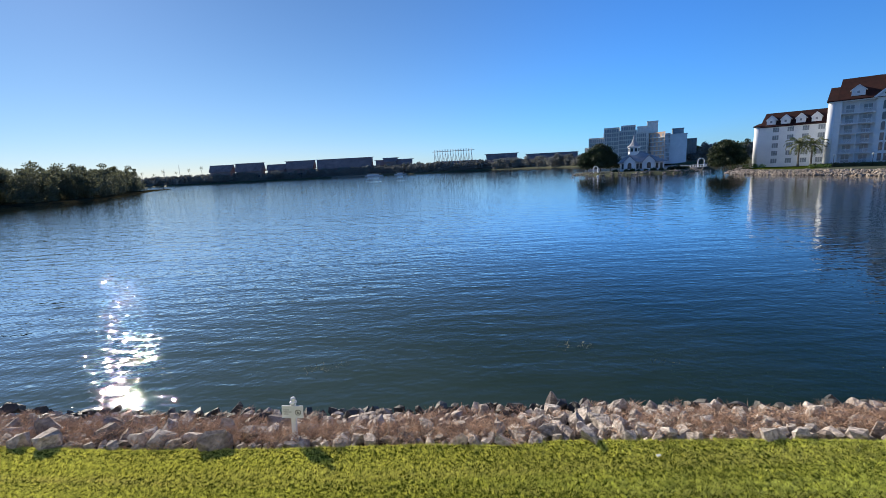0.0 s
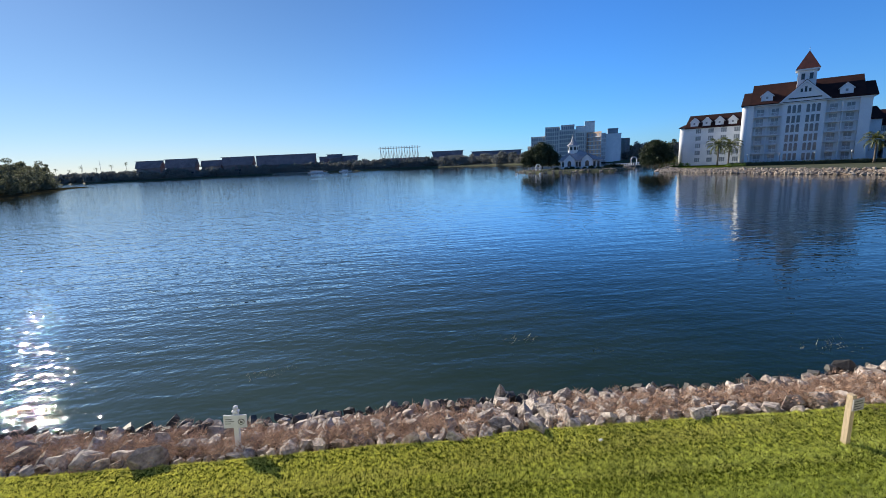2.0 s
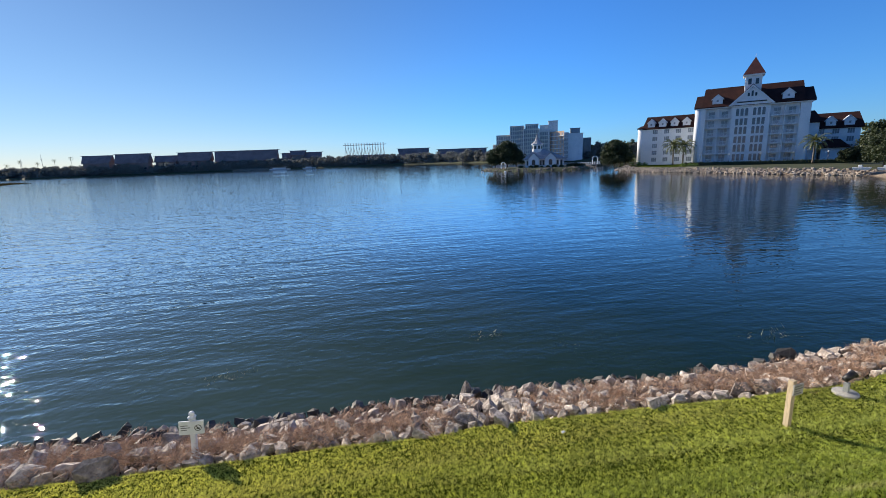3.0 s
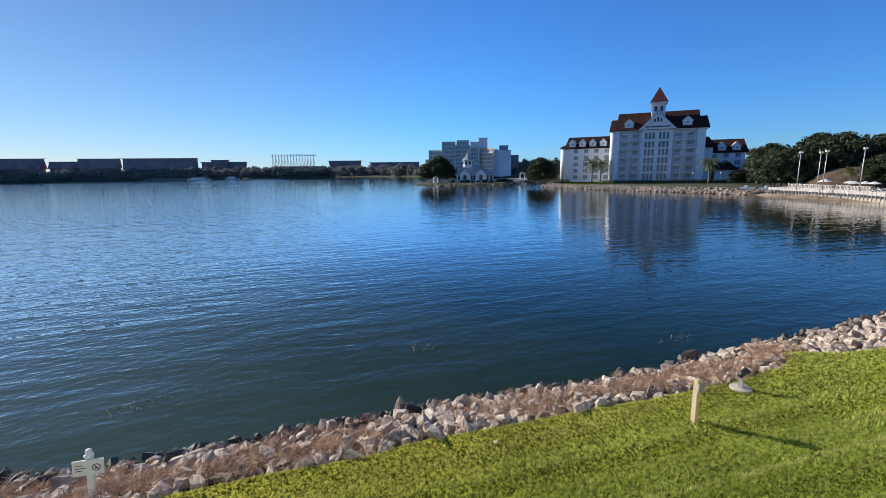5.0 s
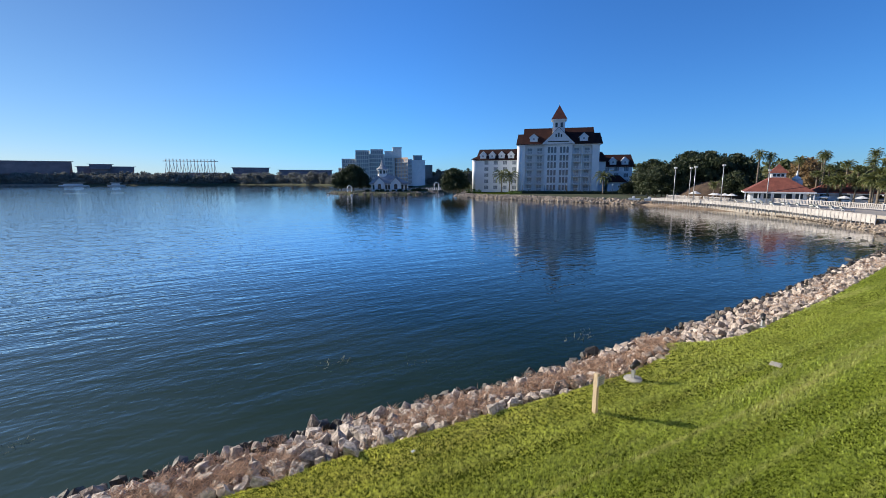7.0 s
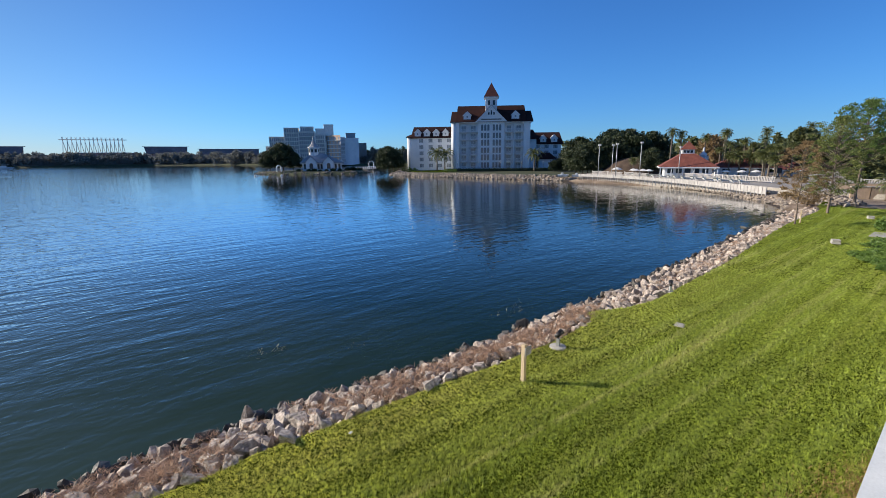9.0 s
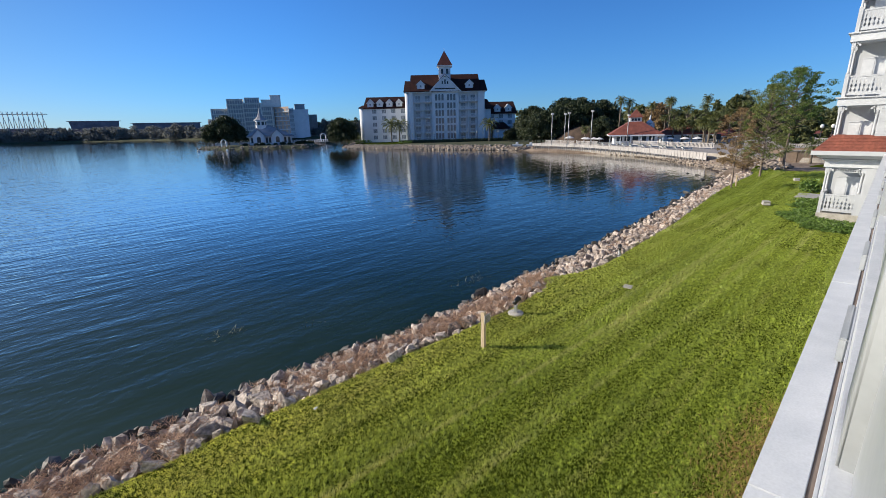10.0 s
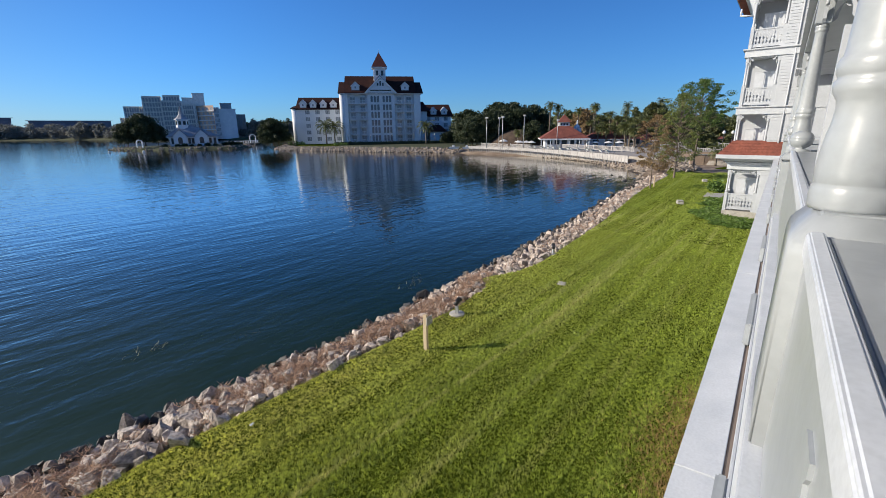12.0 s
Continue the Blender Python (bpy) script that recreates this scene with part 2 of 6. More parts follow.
# island ground and sandy rim painted dark, their shadow held in the colour
ISLE_SHADOW = mat("shadowed_island_ground", (0.02, 0.02, 0.012), (0.05, 0.045, 0.025), 1.0, 0.2, 0.3, 3, fine=0.4, spec=0.0)
ROCK = mat("limestone", (0.25, 0.205, 0.175), (0.82, 0.72, 0.63), 0.95, 4.0, 1.0, 15, fine=0.6, rnd=0.55, bdist=0.06)
ROCKS_FAR = mat("limestone_bank", (0.18, 0.14, 0.118), (0.82, 0.7, 0.6), 0.95, 3.5, 1.0, 11, fine=0.55, island=0.55, bdist=0.06)
ROCK_DARK = mat("wet_dark_rock", (0.025, 0.024, 0.022), (0.07, 0.062, 0.052), 0.6, 3, 0.7, 14, fine=0.4, rnd=0.4, bdist=0.03)
STRAW = mat("dry_straw", (0.17, 0.105, 0.07), (0.74, 0.49, 0.335), 0.85, 6.0, 0, 20, fine=0.3, island=0.4, thru=0.15)
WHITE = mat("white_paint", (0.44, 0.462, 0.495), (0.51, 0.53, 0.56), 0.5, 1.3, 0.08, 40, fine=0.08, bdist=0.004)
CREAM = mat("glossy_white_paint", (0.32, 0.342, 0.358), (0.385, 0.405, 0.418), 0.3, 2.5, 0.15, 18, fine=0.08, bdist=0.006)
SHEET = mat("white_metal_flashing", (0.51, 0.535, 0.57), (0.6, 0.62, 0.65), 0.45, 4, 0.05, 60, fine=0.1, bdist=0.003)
HOTEL = mat("white_siding", (0.65, 0.67, 0.69), (0.75, 0.76, 0.765), 0.6, 0.35, 0.1, 5, fine=0.1)
RED = mat("red_shingle", (0.17, 0.05, 0.035), (0.27, 0.085, 0.055), 0.8, 1.2, 0.5, 8, fine=0.35, bdist=0.03)
REDDARK = mat("dark_red_shingle", (0.026, 0.01, 0.009), (0.05, 0.017, 0.013), 0.95, 0.7, 0.5, 5, fine=0.35, bdist=0.05, spec=0.2)
REDMID = mat("weathered_red_shingle", (0.1, 0.03, 0.022), (0.16, 0.045, 0.032), 0.85, 0.9, 0.5, 6, fine=0.35, bdist=0.04)
GLASS = mat("dark_window_glass", (0.022, 0.034, 0.045), (0.05, 0.068, 0.085), 0.08, 0.6, 0, 5, spec=0.35, fine=0.1)
WOOD = mat("pale_stake_wood", (0.5, 0.38, 0.24), (0.66, 0.53, 0.36), 0.8, 3, 0.4, 40, fine=0.3, stretch=(1, 1, 0.15), bdist=0.004)
CONC = mat("concrete", (0.38, 0.36, 0.32), (0.52, 0.49, 0.44), 0.9, 4, 0.4, 30, fine=0.3, bdist=0.008)
DARKMETAL = mat("dark_bronze_metal", (0.03, 0.03, 0.03), (0.07, 0.065, 0.06), 0.45, 4, 0.1, 30, metal=0.6, fine=0.2)
GREYMETAL = mat("galvanised_metal", (0.4, 0.41, 0.42), (0.55, 0.55, 0.55), 0.45, 4, 0.1, 30, metal=0.4, fine=0.2)
SAND = mat("beach_sand", (0.17, 0.12, 0.08), (0.36, 0.28, 0.21), 0.95, 0.5, 0.5, 4, fine=0.5, bdist=0.06)
DECK = mat("pool_deck", (0.3, 0.27, 0.23), (0.42, 0.38, 0.33), 0.85, 0.5, 0.2, 6, fine=0.3)
LAND = mat("grassy_ground", (0.035, 0.045, 0.015), (0.085, 0.095, 0.03), 0.9, 0.12, 0.5, 1.5, fine=0.5, bdist=0.1)
DRYBLADE = mat("dry_grass_blade", (0.26, 0.15, 0.05), (0.56, 0.38, 0.15), 0.7, 1.3, 0, 3, fine=0.3, island=0.5, thru=0.2)
DECKWOOD = mat("weathered_deck_wood", (0.2, 0.155, 0.125), (0.3, 0.24, 0.2), 0.9, 3, 0.4, 40, fine=0.3, stretch=(0.1, 1, 1), bdist=0.003)
# haze over the lake is mixed into this leaf colour, paler and greyer
FARLEAF = mat("hazed_far_leaves", (0.17, 0.18, 0.165), (0.28, 0.28, 0.25), 0.9, 0.05, 0, 2, fine=0.2, island=0.4, thru=0.3)
ISLELEAF = mat("olive_island_leaves", (0.08, 0.09, 0.055), (0.2, 0.205, 0.12), 0.7, 0.1, 0, 6, fine=0.25, island=0.5, thru=0.45)
PANEL = mat("white_fence_board", (0.37, 0.35, 0.335), (0.52, 0.49, 0.47), 0.7, 0.8, 0.1, 6, fine=0.2, rnd=0.3)
# limestone darkened to stand for the shade on its side facing the balcony
ROCKS_SHADE = mat("shaded_shore_rock", (0.16, 0.13, 0.1), (0.55, 0.46, 0.37), 0.92, 2.2, 1.0, 6, fine=0.5, island=0.6, bdist=0.05)
MOUND = mat("brown_mulch", (0.06, 0.04, 0.028), (0.13, 0.085, 0.055), 0.95, 0.6, 0.5, 4, fine=0.4, bdist=0.1)
# apartment panes: distance haze mixed into a paler glass colour
GLASS_HAZED = mat("hazed_window_glass", (0.3, 0.33, 0.36), (0.42, 0.45, 0.48), 0.2, 0.8, 0, 5, spec=0.5, fine=0.1)
GLASS_DUSK = mat("blue_tinted_glass", (0.07, 0.085, 0.105), (0.13, 0.15, 0.18), 0.12, 0.8, 0, 5, spec=0.5, fine=0.1)
# hotel panes: the reflection of bright surroundings is put into the base colour
GLASS_PALE = mat("pale_mirroring_glass", (0.17, 0.19, 0.21), (0.28, 0.3, 0.33), 0.15, 0.8, 0, 5, spec=0.6, fine=0.1)
BED = mat("lake_bed", (0.03, 0.035, 0.025), (0.07, 0.07, 0.045), 0.95, 0.2, 0, 3)
BARK = mat("bark", (0.12, 0.09, 0.07), (0.28, 0.22, 0.17), 0.95, 3, 0.8, 14, fine=0.4, stretch=(1, 1, 0.25), bdist=0.03)
PALMBARK = mat("palm_bark", (0.14, 0.11, 0.08), (0.26, 0.22, 0.17), 0.95, 3, 0.8, 10, fine=0.4, stretch=(1, 1, 3), bdist=0.03)
LEAF_DARK = mat("oak_leaves", (0.02, 0.034, 0.013), (0.066, 0.086, 0.03), 0.6, 0.6, 0, 8, fine=0.3, island=0.5, thru=0.25)
LEAF_OLIVE = mat("olive_pine_needles", (0.1, 0.14, 0.03), (0.31, 0.34, 0.095), 0.6, 0.5, 0, 8, fine=0.2, island=0.5, thru=0.5)
LEAF_MID = mat("woodland_leaves", (0.055, 0.075, 0.025), (0.19, 0.2, 0.07), 0.6, 0.12, 0, 6, fine=0.3, island=0.5, thru=0.4)
LEAF_PINE = mat("pine_needles", (0.07, 0.13, 0.028), (0.24, 0.33, 0.08), 0.6, 0.5, 0, 8, fine=0.2, island=0.5, thru=0.5)
LEAF_RUST = mat("rusty_cypress_needles", (0.16, 0.105, 0.045), (0.42, 0.29, 0.14), 0.7, 0.6, 0, 8, fine=0.2, island=0.5, thru=0.4)
LEAF_PALM = mat("palm_fronds", (0.05, 0.075, 0.018), (0.2, 0.205, 0.065), 0.5, 1, 0, 8, fine=0.2, island=0.5, thru=0.2)
SHRUB = mat("shrub_leaves", (0.07, 0.14, 0.023), (0.22, 0.33, 0.06), 0.5, 1.5, 0, 8, fine=0.3, island=0.5, thru=0.25)
# far roof and timber wall browns lightened: the lake's haze sits in the colour
THATCH = mat("hazed_brown_roof", (0.2, 0.15, 0.145), (0.3, 0.225, 0.215), 0.95, 0.15, 0.4, 1.2, fine=0.35, bdist=0.1, spec=0.1)
BROWNWALL = mat("hazed_brown_wall", (0.24, 0.18, 0.17), (0.33, 0.245, 0.225), 0.85, 0.2, 0.2, 1.5, fine=0.3)
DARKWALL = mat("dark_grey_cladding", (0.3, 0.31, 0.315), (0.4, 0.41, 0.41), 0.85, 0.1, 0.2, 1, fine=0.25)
# concrete colour raised to carry the haze before the apartment block
GREYWALL = mat("hazed_concrete_frame", (0.72, 0.7, 0.65), (0.84, 0.81, 0.75), 0.85, 0.1, 0.2, 1, fine=0.25)
ORANGEWALL = mat("primed_wall_board", (0.6, 0.4, 0.27), (0.7, 0.5, 0.36), 0.85, 0.1, 0.2, 1, fine=0.2)
BLUEGREY = mat("blue_grey_slate", (0.26, 0.27, 0.29), (0.38, 0.39, 0.41), 0.75, 0.5, 0.3, 3, fine=0.25, bdist=0.03)
TIMBER = mat("grey_timber_frame", (0.25, 0.24, 0.23), (0.36, 0.34, 0.32), 0.8, 0.5, 0, 3)
PALETIMBER = mat("pale_new_timber", (0.5, 0.47, 0.42), (0.66, 0.62, 0.56), 0.8, 0.5, 0, 3)
INK = mat("dark_sign_paint", (0.03, 0.03, 0.03), (0.06, 0.06, 0.06), 0.6, 6, 0, 30)
TAN = mat("tan_stucco_wall", (0.42, 0.3, 0.2), (0.55, 0.41, 0.29), 0.9, 0.4, 0.3, 6, fine=0.2)
CANVAS = mat("white_canvas", (0.7, 0.7, 0.68), (0.8, 0.8, 0.78), 0.9, 1, 0, 8, fine=0.1, thru=0.2)
CUSHION = mat("grey_green_webbing", (0.22, 0.25, 0.24), (0.34, 0.36, 0.34), 0.85, 2, 0, 8)
CARPAINT = mat("pale_boat_hull", (0.65, 0.66, 0.66), (0.75, 0.75, 0.75), 0.3, 1, 0, 8, fine=0.1)
WEED = mat("water_weed", (0.26, 0.26, 0.16), (0.5, 0.48, 0.33), 0.7, 1.5, 0, 8, island=0.5, fine=0.2)


# ---- mesh helpers ----
def box(bm, x0, y0, z0, x1, y1, z1):
    v = [bm.verts.new(p) for p in ((x0, y0, z0), (x1, y0, z0), (x1, y1, z0), (x0, y1, z0), (x0, y0, z1), (x1, y0, z1), (x1, y1, z1), (x0, y1, z1))]
    for f in ((0, 3, 2, 1), (4, 5, 6, 7), (0, 1, 5, 4), (1, 2, 6, 5), (2, 3, 7, 6), (3, 0, 4, 7)):
        bm.faces.new([v[i] for i in f])
    return bm


def cyl(bm, a, b, r0, r1, seg=8, caps=True):
    a, b = Vector(a), Vector(b)
    q = (b - a).to_track_quat("Z", "Y")
    rings = []
    for p, r in ((a, r0), (b, r1)):
        rings.append([bm.verts.new(p + q @ Vector((r * math.cos(k * math.tau / seg), r * math.sin(k * math.tau / seg), 0))) for k in range(seg)])
    for k in range(seg):
        f = bm.faces.new((rings[0][k], rings[0][(k + 1) % seg], rings[1][(k + 1) % seg], rings[1][k]))
        f.smooth = True
    if caps:
        bm.faces.new(rings[0][::-1])
        bm.faces.new(rings[1])
    return bm


def lathe(bm, profile, at=(0, 0, 0), seg=16, smooth=True):
    """profile: (radius, z) from the bottom up, turned round the z axis."""
    rings = []
    for r, z in profile:
        rings.append([bm.verts.new((at[0] + r * math.cos(k * math.tau / seg), at[1] + r * math.sin(k * math.tau / seg), at[2] + z)) for k in range(seg)])
    for lo, hi in zip(rings, rings[1:]):
        for k in range(seg):
            f = bm.faces.new((lo[k], lo[(k + 1) % seg], hi[(k + 1) % seg], hi[k]))
            f.smooth = smooth
    bm.faces.new(rings[0][::-1])
    bm.faces.new(rings[-1])
    return bm


def hull(bm, lower, upper):
    """A loft between two loops of as many corners, closed at both ends."""
    a, b = [bm.verts.new(p) for p in lower], [bm.verts.new(p) for p in upper]
    n = len(a)
    for k in range(n):
        bm.faces.new((a[k], a[(k + 1) % n], b[(k + 1) % n], b[k]))
    bm.faces.new(a[::-1])
    bm.faces.new(b)
    return bm


def gable(bm, x0, x1, y0, y1, z0, z1, inset0=0.0, inset1=0.0, thick=0.25):
    """A pitched roof with its ridge along x; inset: how far the ridge stops short of each end (a hip)."""
    ym = (y0 + y1) / 2
    low = [bm.verts.new(p) for p in ((x0, y0, z0), (x1, y0, z0), (x1, y1, z0), (x0, y1, z0))]
    bot = [bm.verts.new((v.co.x, v.co.y, z0 - thick)) for v in low]
    ra, rb = bm.verts.new((x0 + inset0, ym, z1)), bm.verts.new((x1 - inset1, ym, z1))
    for f in ((low[0], low[1], rb, ra), (low[2], low[3], ra, rb), (low[1], low[2], rb), (low[3], low[0], ra)):
        bm.faces.new(f)
    for k in range(4):
        bm.faces.new((bot[k], bot[(k + 1) % 4], low[(k + 1) % 4], low[k]))
    bm.faces.new(bot[::-1])
    return bm


def mesh_of(bm, name, material, bevel=0.0):
    if bevel:
        bmesh.ops.bevel(bm, geom=bm.edges[:], offset=bevel, segments=2, affect="EDGES", clamp_overlap=True)
    bmesh.ops.recalc_face_normals(bm, faces=bm.faces[:])
    me = bpy.data.meshes.new(name)
    bm.to_mesh(me)
    bm.free()
    me.materials.append(material)
    return me


def part(name, bm, material, parent, label="", m=None, bevel=0.0):
    me = bm if isinstance(bm, bpy.types.Mesh) else mesh_of(bm, name, material, bevel)
    ob = new(name, me)
    ob.parent = parent
    if m is not None:
        ob.matrix_basis = m
    return tagged(ob, label)


def thing(name, label, category, m=None, group="", kind=""):
    ob = new(name)
    ob.empty_display_size = 0.2
    if m is not None:
        ob.matrix_basis = m
    return tagged(ob, label, category, group, kind)


def solid(name, bm, material, label, category, m=None, group="", kind="", bevel=0.0):
    ob = new(name, bm if isinstance(bm, bpy.types.Mesh) else mesh_of(bm, name, material, bevel))
    if m is not None:
        ob.matrix_basis = m
    return tagged(ob, label, category, group, kind)


def array_mesh(name, verts, faces, material, smooth=False):
    """verts (n, 3); faces (m, k) with one k for all."""
    verts, faces = np.asarray(verts, np.float32), np.asarray(faces, np.int32)
    me = bpy.data.meshes.new(name)
    k = faces.shape[1]
    me.vertices.add(len(verts))
    me.vertices.foreach_set("co", verts.ravel())
    me.loops.add(faces.size)
    me.loops.foreach_set("vertex_index", faces.ravel())
    me.polygons.add(len(faces))
    me.polygons.foreach_set("loop_start", np.arange(0, faces.size, k, dtype=np.int32))
    me.update(calc_edges=True)
    me.validate()
    me.materials.append(material)
    if smooth:
        me.polygons.foreach_set("use_smooth", np.ones(len(faces), bool))
    return me


def curve(x, pts):
    return np.interp(x, [p[0] for p in pts], [p[1] for p in pts])


def B():
    return bmesh.new()


# ---- the land and the lake ----
WATER_Z = -1.2
EDGE = [(-80, 13.8), (-30, 9.4), (-9.5, 7.95), (-7, 7.68), (-5.5, 7.6), (-3.7, 7.5), (-0.7, 7.43), (1.1, 7.28), (2.1, 7.38), (4.4, 7.24), (6.3, 7.14), (8, 6.97), (11, 6.86), (13.1, 7.05), (13.8, 7.65), (15.1, 7.0), (17, 6.7), (25.3, 7.1), (33, 7.8), (40, 8.5), (45, 8.8), (55, 9.0), (60, 10), (75, 12)]
SHORE = [(-80, 18.8), (-30, 13.7), (-13, 11.65), (-7, 11.05), (-3, 10.8), (2, 10.75), (5, 10.5), (8, 10.15), (11, 10.1), (16, 10.35), (20, 10.4), (31, 11.0), (45, 12.0), (53, 12.8), (62, 14.0), (75, 20)]


def lawn_z(x, y):
    e = curve(x, EDGE)
    t = np.clip((e - y) / 7.0, 0, 1)
    return -0.12 + 0.02 * t + 0.025 * np.sin(x * 0.7 + y * 0.9) * t + 0.02 * np.sin(x * 0.23 - y * 0.6)


def bank_z(x, y):
    e, w = curve(x, EDGE), curve(x, SHORE)
    t = np.clip((y - e) / np.maximum(w - e, 0.5), 0, 1.8)
    z = -0.14 - 1.12 * t + 0.1 * np.sin(x * 2.1) * np.sin(y * 2.7) * np.clip(t, 0, 1)
    return np.where(y <= e, lawn_z(x, y), z)


def grid_mesh(name, X, Y, Z, material):
    n, m = X.shape
    idx = np.arange(n * m).reshape(n, m)
    faces = np.stack([idx[:-1, :-1], idx[1:, :-1], idx[1:, 1:], idx[:-1, 1:]], -1).reshape(-1, 4)
    return array_mesh(name, np.stack([X, Y, Z], -1).reshape(-1, 3), faces, material, True)


def bank_grid(t_list, xs, name, material, lift=0.0):
    """A strip of the bank; t below 0 runs over the lawn, 0 is its edge, 1 the waterline."""
    X = np.repeat(np.array(xs)[:, None], len(t_list), 1)
    e, w = curve(X, EDGE), curve(X, SHORE)
    T = np.array(t_list)[None, :].repeat(len(xs), 0)
    Y = np.where(T <= 0, e + T * 7.5, e + T * (w - e))
    return grid_mesh(name, X, Y, bank_z(X, Y) + lift, material)


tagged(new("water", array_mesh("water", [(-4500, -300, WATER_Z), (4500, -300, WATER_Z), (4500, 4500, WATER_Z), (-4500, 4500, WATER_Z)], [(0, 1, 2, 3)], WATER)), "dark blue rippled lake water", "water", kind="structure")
tagged(new("ground", array_mesh("ground", [(-4500, -4500, -4), (4500, -4500, -4), (4500, 4500, -4), (-4500, 4500, -4)], [(0, 1, 2, 3)], BED)), "lake bed and ground reaching to the horizon", "ground", kind="structure")
XS = np.concatenate([np.arange(-80, -14, 3.0), np.arange(-14, 26, 0.35), np.arange(26, 76, 1.0)])
tagged(new("lawn", bank_grid([-6, -4, -2.5] + [-1.6 + 0.1 * k for k in range(16)] + [0.0], XS, "lawn", GRASS)), "mown green lawn sloping gently to the rocks", "lawn", kind="structure")
tagged(new("bank", bank_grid([0.0] + [0.08 * k for k in range(1, 14)] + [1.3, 1.8], XS, "bank", SOIL, -0.12)), "earth bank below the stones at the shore", "bank", kind="structure")


def land(name, outline, top, slope, material, label, category):
    """A body of land: outline at the waterline, anticlockwise; slope: metres from there to its level top."""
    n = len(outline)
    P = [Vector((x, y, 0)) for x, y in outline]
    inner = []
    for k in range(n):
        d = (P[(k + 1) % n] - P[k - 1]).normalized()
        inner.append(P[k] + Vector((-d.y, d.x, 0)) * slope)
    bm = B()
    rings = []
    for src, z in (([p - (q - p) * 0.5 for p, q in zip(P, inner)], WATER_Z - 0.8), (P, WATER_Z), ([p.lerp(q, 0.5) for p, q in zip(P, inner)], WATER_Z + (top - WATER_Z) * 0.7), (inner, top)):
        rings.append([bm.verts.new((p.x, p.y, z)) for p in src])
    for lo, hi in zip(rings, rings[1:]):
        for k in range(n):
            bm.faces.new((lo[k], lo[(k + 1) % n], hi[(k + 1) % n], hi[k]))
    bmesh.ops.triangulate(bm, faces=[bm.faces.new(rings[-1])])
    return solid(name, bm, material, label, category, kind="structure")


PEN = [(57, 12.6), (60, 13.2), (64, 13.6), (68, 14.8), (73, 18.2), (78.6, 23.0), (83.4, 27.6), (88.5, 34.2), (91.8, 41.1), (94.2, 49.6), (96.2, 58.7), (97.4, 66.8), (95.5, 78), (92, 90), (90, 104), (87, 118), (85.5, 128), (88, 138), (98, 152), (112, 170), (150, 200), (300, 240), (900, 300), (900, -300), (58, -300)]
land("beach_ground", PEN[::-1], -0.1, 4.0, SAND, "pale sandy beach ground round the cove", "ground")
land("hotel_ground", [(100.5, 66), (98.5, 78), (95, 90), (93, 104), (90, 118), (89, 128), (91, 136), (100, 150), (150, 192), (160, 66)][::-1], -0.06, 0.5, LAND, "mown ground round the hotel", "ground")
land("far_shore", [(-900, 640), (-420, 600), (-300, 590), (-170, 583), (-60, 560), (50, 545), (100, 500), (130, 430), (150, 330), (180, 260), (330, 250), (2200, 300), (2200, 2600), (-2600, 2600), (-2600, 900)], 0.3, 8, LAND, "low wooded shore across the lake", "shore")
land("chapel_island", [(56, 196), (58, 184), (64, 172), (74, 165), (86, 163), (97, 168), (103, 178), (98, 192), (84, 202), (66, 204)], -0.2, 4, LAND, "small grassy island with a stone edge", "island")
land("wooded_island", [(-420, 60), (-250, 110), (-193, 140), (-170, 160), (-160, 178), (-156, 196), (-162, 212), (-186, 260), (-214, 320), (-222, 354), (-240, 360), (-300, 330), (-520, 260)], -0.6, 5, ISLE_SHADOW, "low wooded island with a thin sandy rim", "island")


# ---- the house with the balcony ----
POST_Y, PLINTH_Z, FLOOR_Z, LEDGE_Z, RAIL_Z, CEIL_Z = -0.872, 5.25, 4.2, 3.69, 5.198, 8.0
POSTS = [-6.05, 2.55, 11.15, 19.75, 28.3]
NEWELS = [8.55, 17.1, 25.7]


def turned_post_profile(h):
    """A stout turned porch post, h high above its plinth: torus, bell, two rings and a tapering shaft."""
    return [(0.14, 0), (0.146, 0.015), (0.148, 0.05), (0.146, 0.085), (0.138, 0.1), (0.141, 0.105), (0.143, 0.15), (0.141, 0.2), (0.133, 0.27), (0.122, 0.335), (0.119, 0.38), (0.124, 0.41), (0.138, 0.435), (0.143, 0.455), (0.141, 0.475), (0.132, 0.488),
            (0.136, 0.496), (0.142, 0.515), (0.142, 0.54), (0.135, 0.558), (0.128, 0.566), (0.126, 0.6),
            (0.085, h - 0.66), (0.087, h - 0.65), (0.1, h - 0.63), (0.1, h - 0.6), (0.088, h - 0.585), (0.1, h - 0.57), (0.1, h - 0.54), (0.085, h - 0.52)]


def scroll_bracket(bm, size, thick, y=0.0):
    """A sawn scroll bracket in the xz plane, its corner at the origin, reaching along +x and -z."""
    arc = [math.pi / 2 * k / 9 for k in range(10)]
    outer = [(size * (1 - math.sin(a)), -size * (1 - math.cos(a))) for a in arc]
    ring = outer + [(x + size * 0.12, z + size * 0.12) for x, z in outer[::-1]]
    near, back = [bm.verts.new((x, y - thick, z)) for x, z in ring], [bm.verts.new((x, y + thick, z)) for x, z in ring]
    n = len(ring)
    for k in range(n):
        bm.faces.new((near[k], near[(k + 1) % n], back[(k + 1) % n], back[k]))
    for k in range(9):
        bm.faces.new((near[k + 1], near[k], near[n - 1 - k], near[n - 2 - k]))
        bm.faces.new((back[k], back[k + 1], back[n - 2 - k], back[n - 1 - k]))
    cyl(bm, (0, y, 0), (size * 0.35, y, -size * 0.35), thick * 0.8, thick * 0.8, 6)
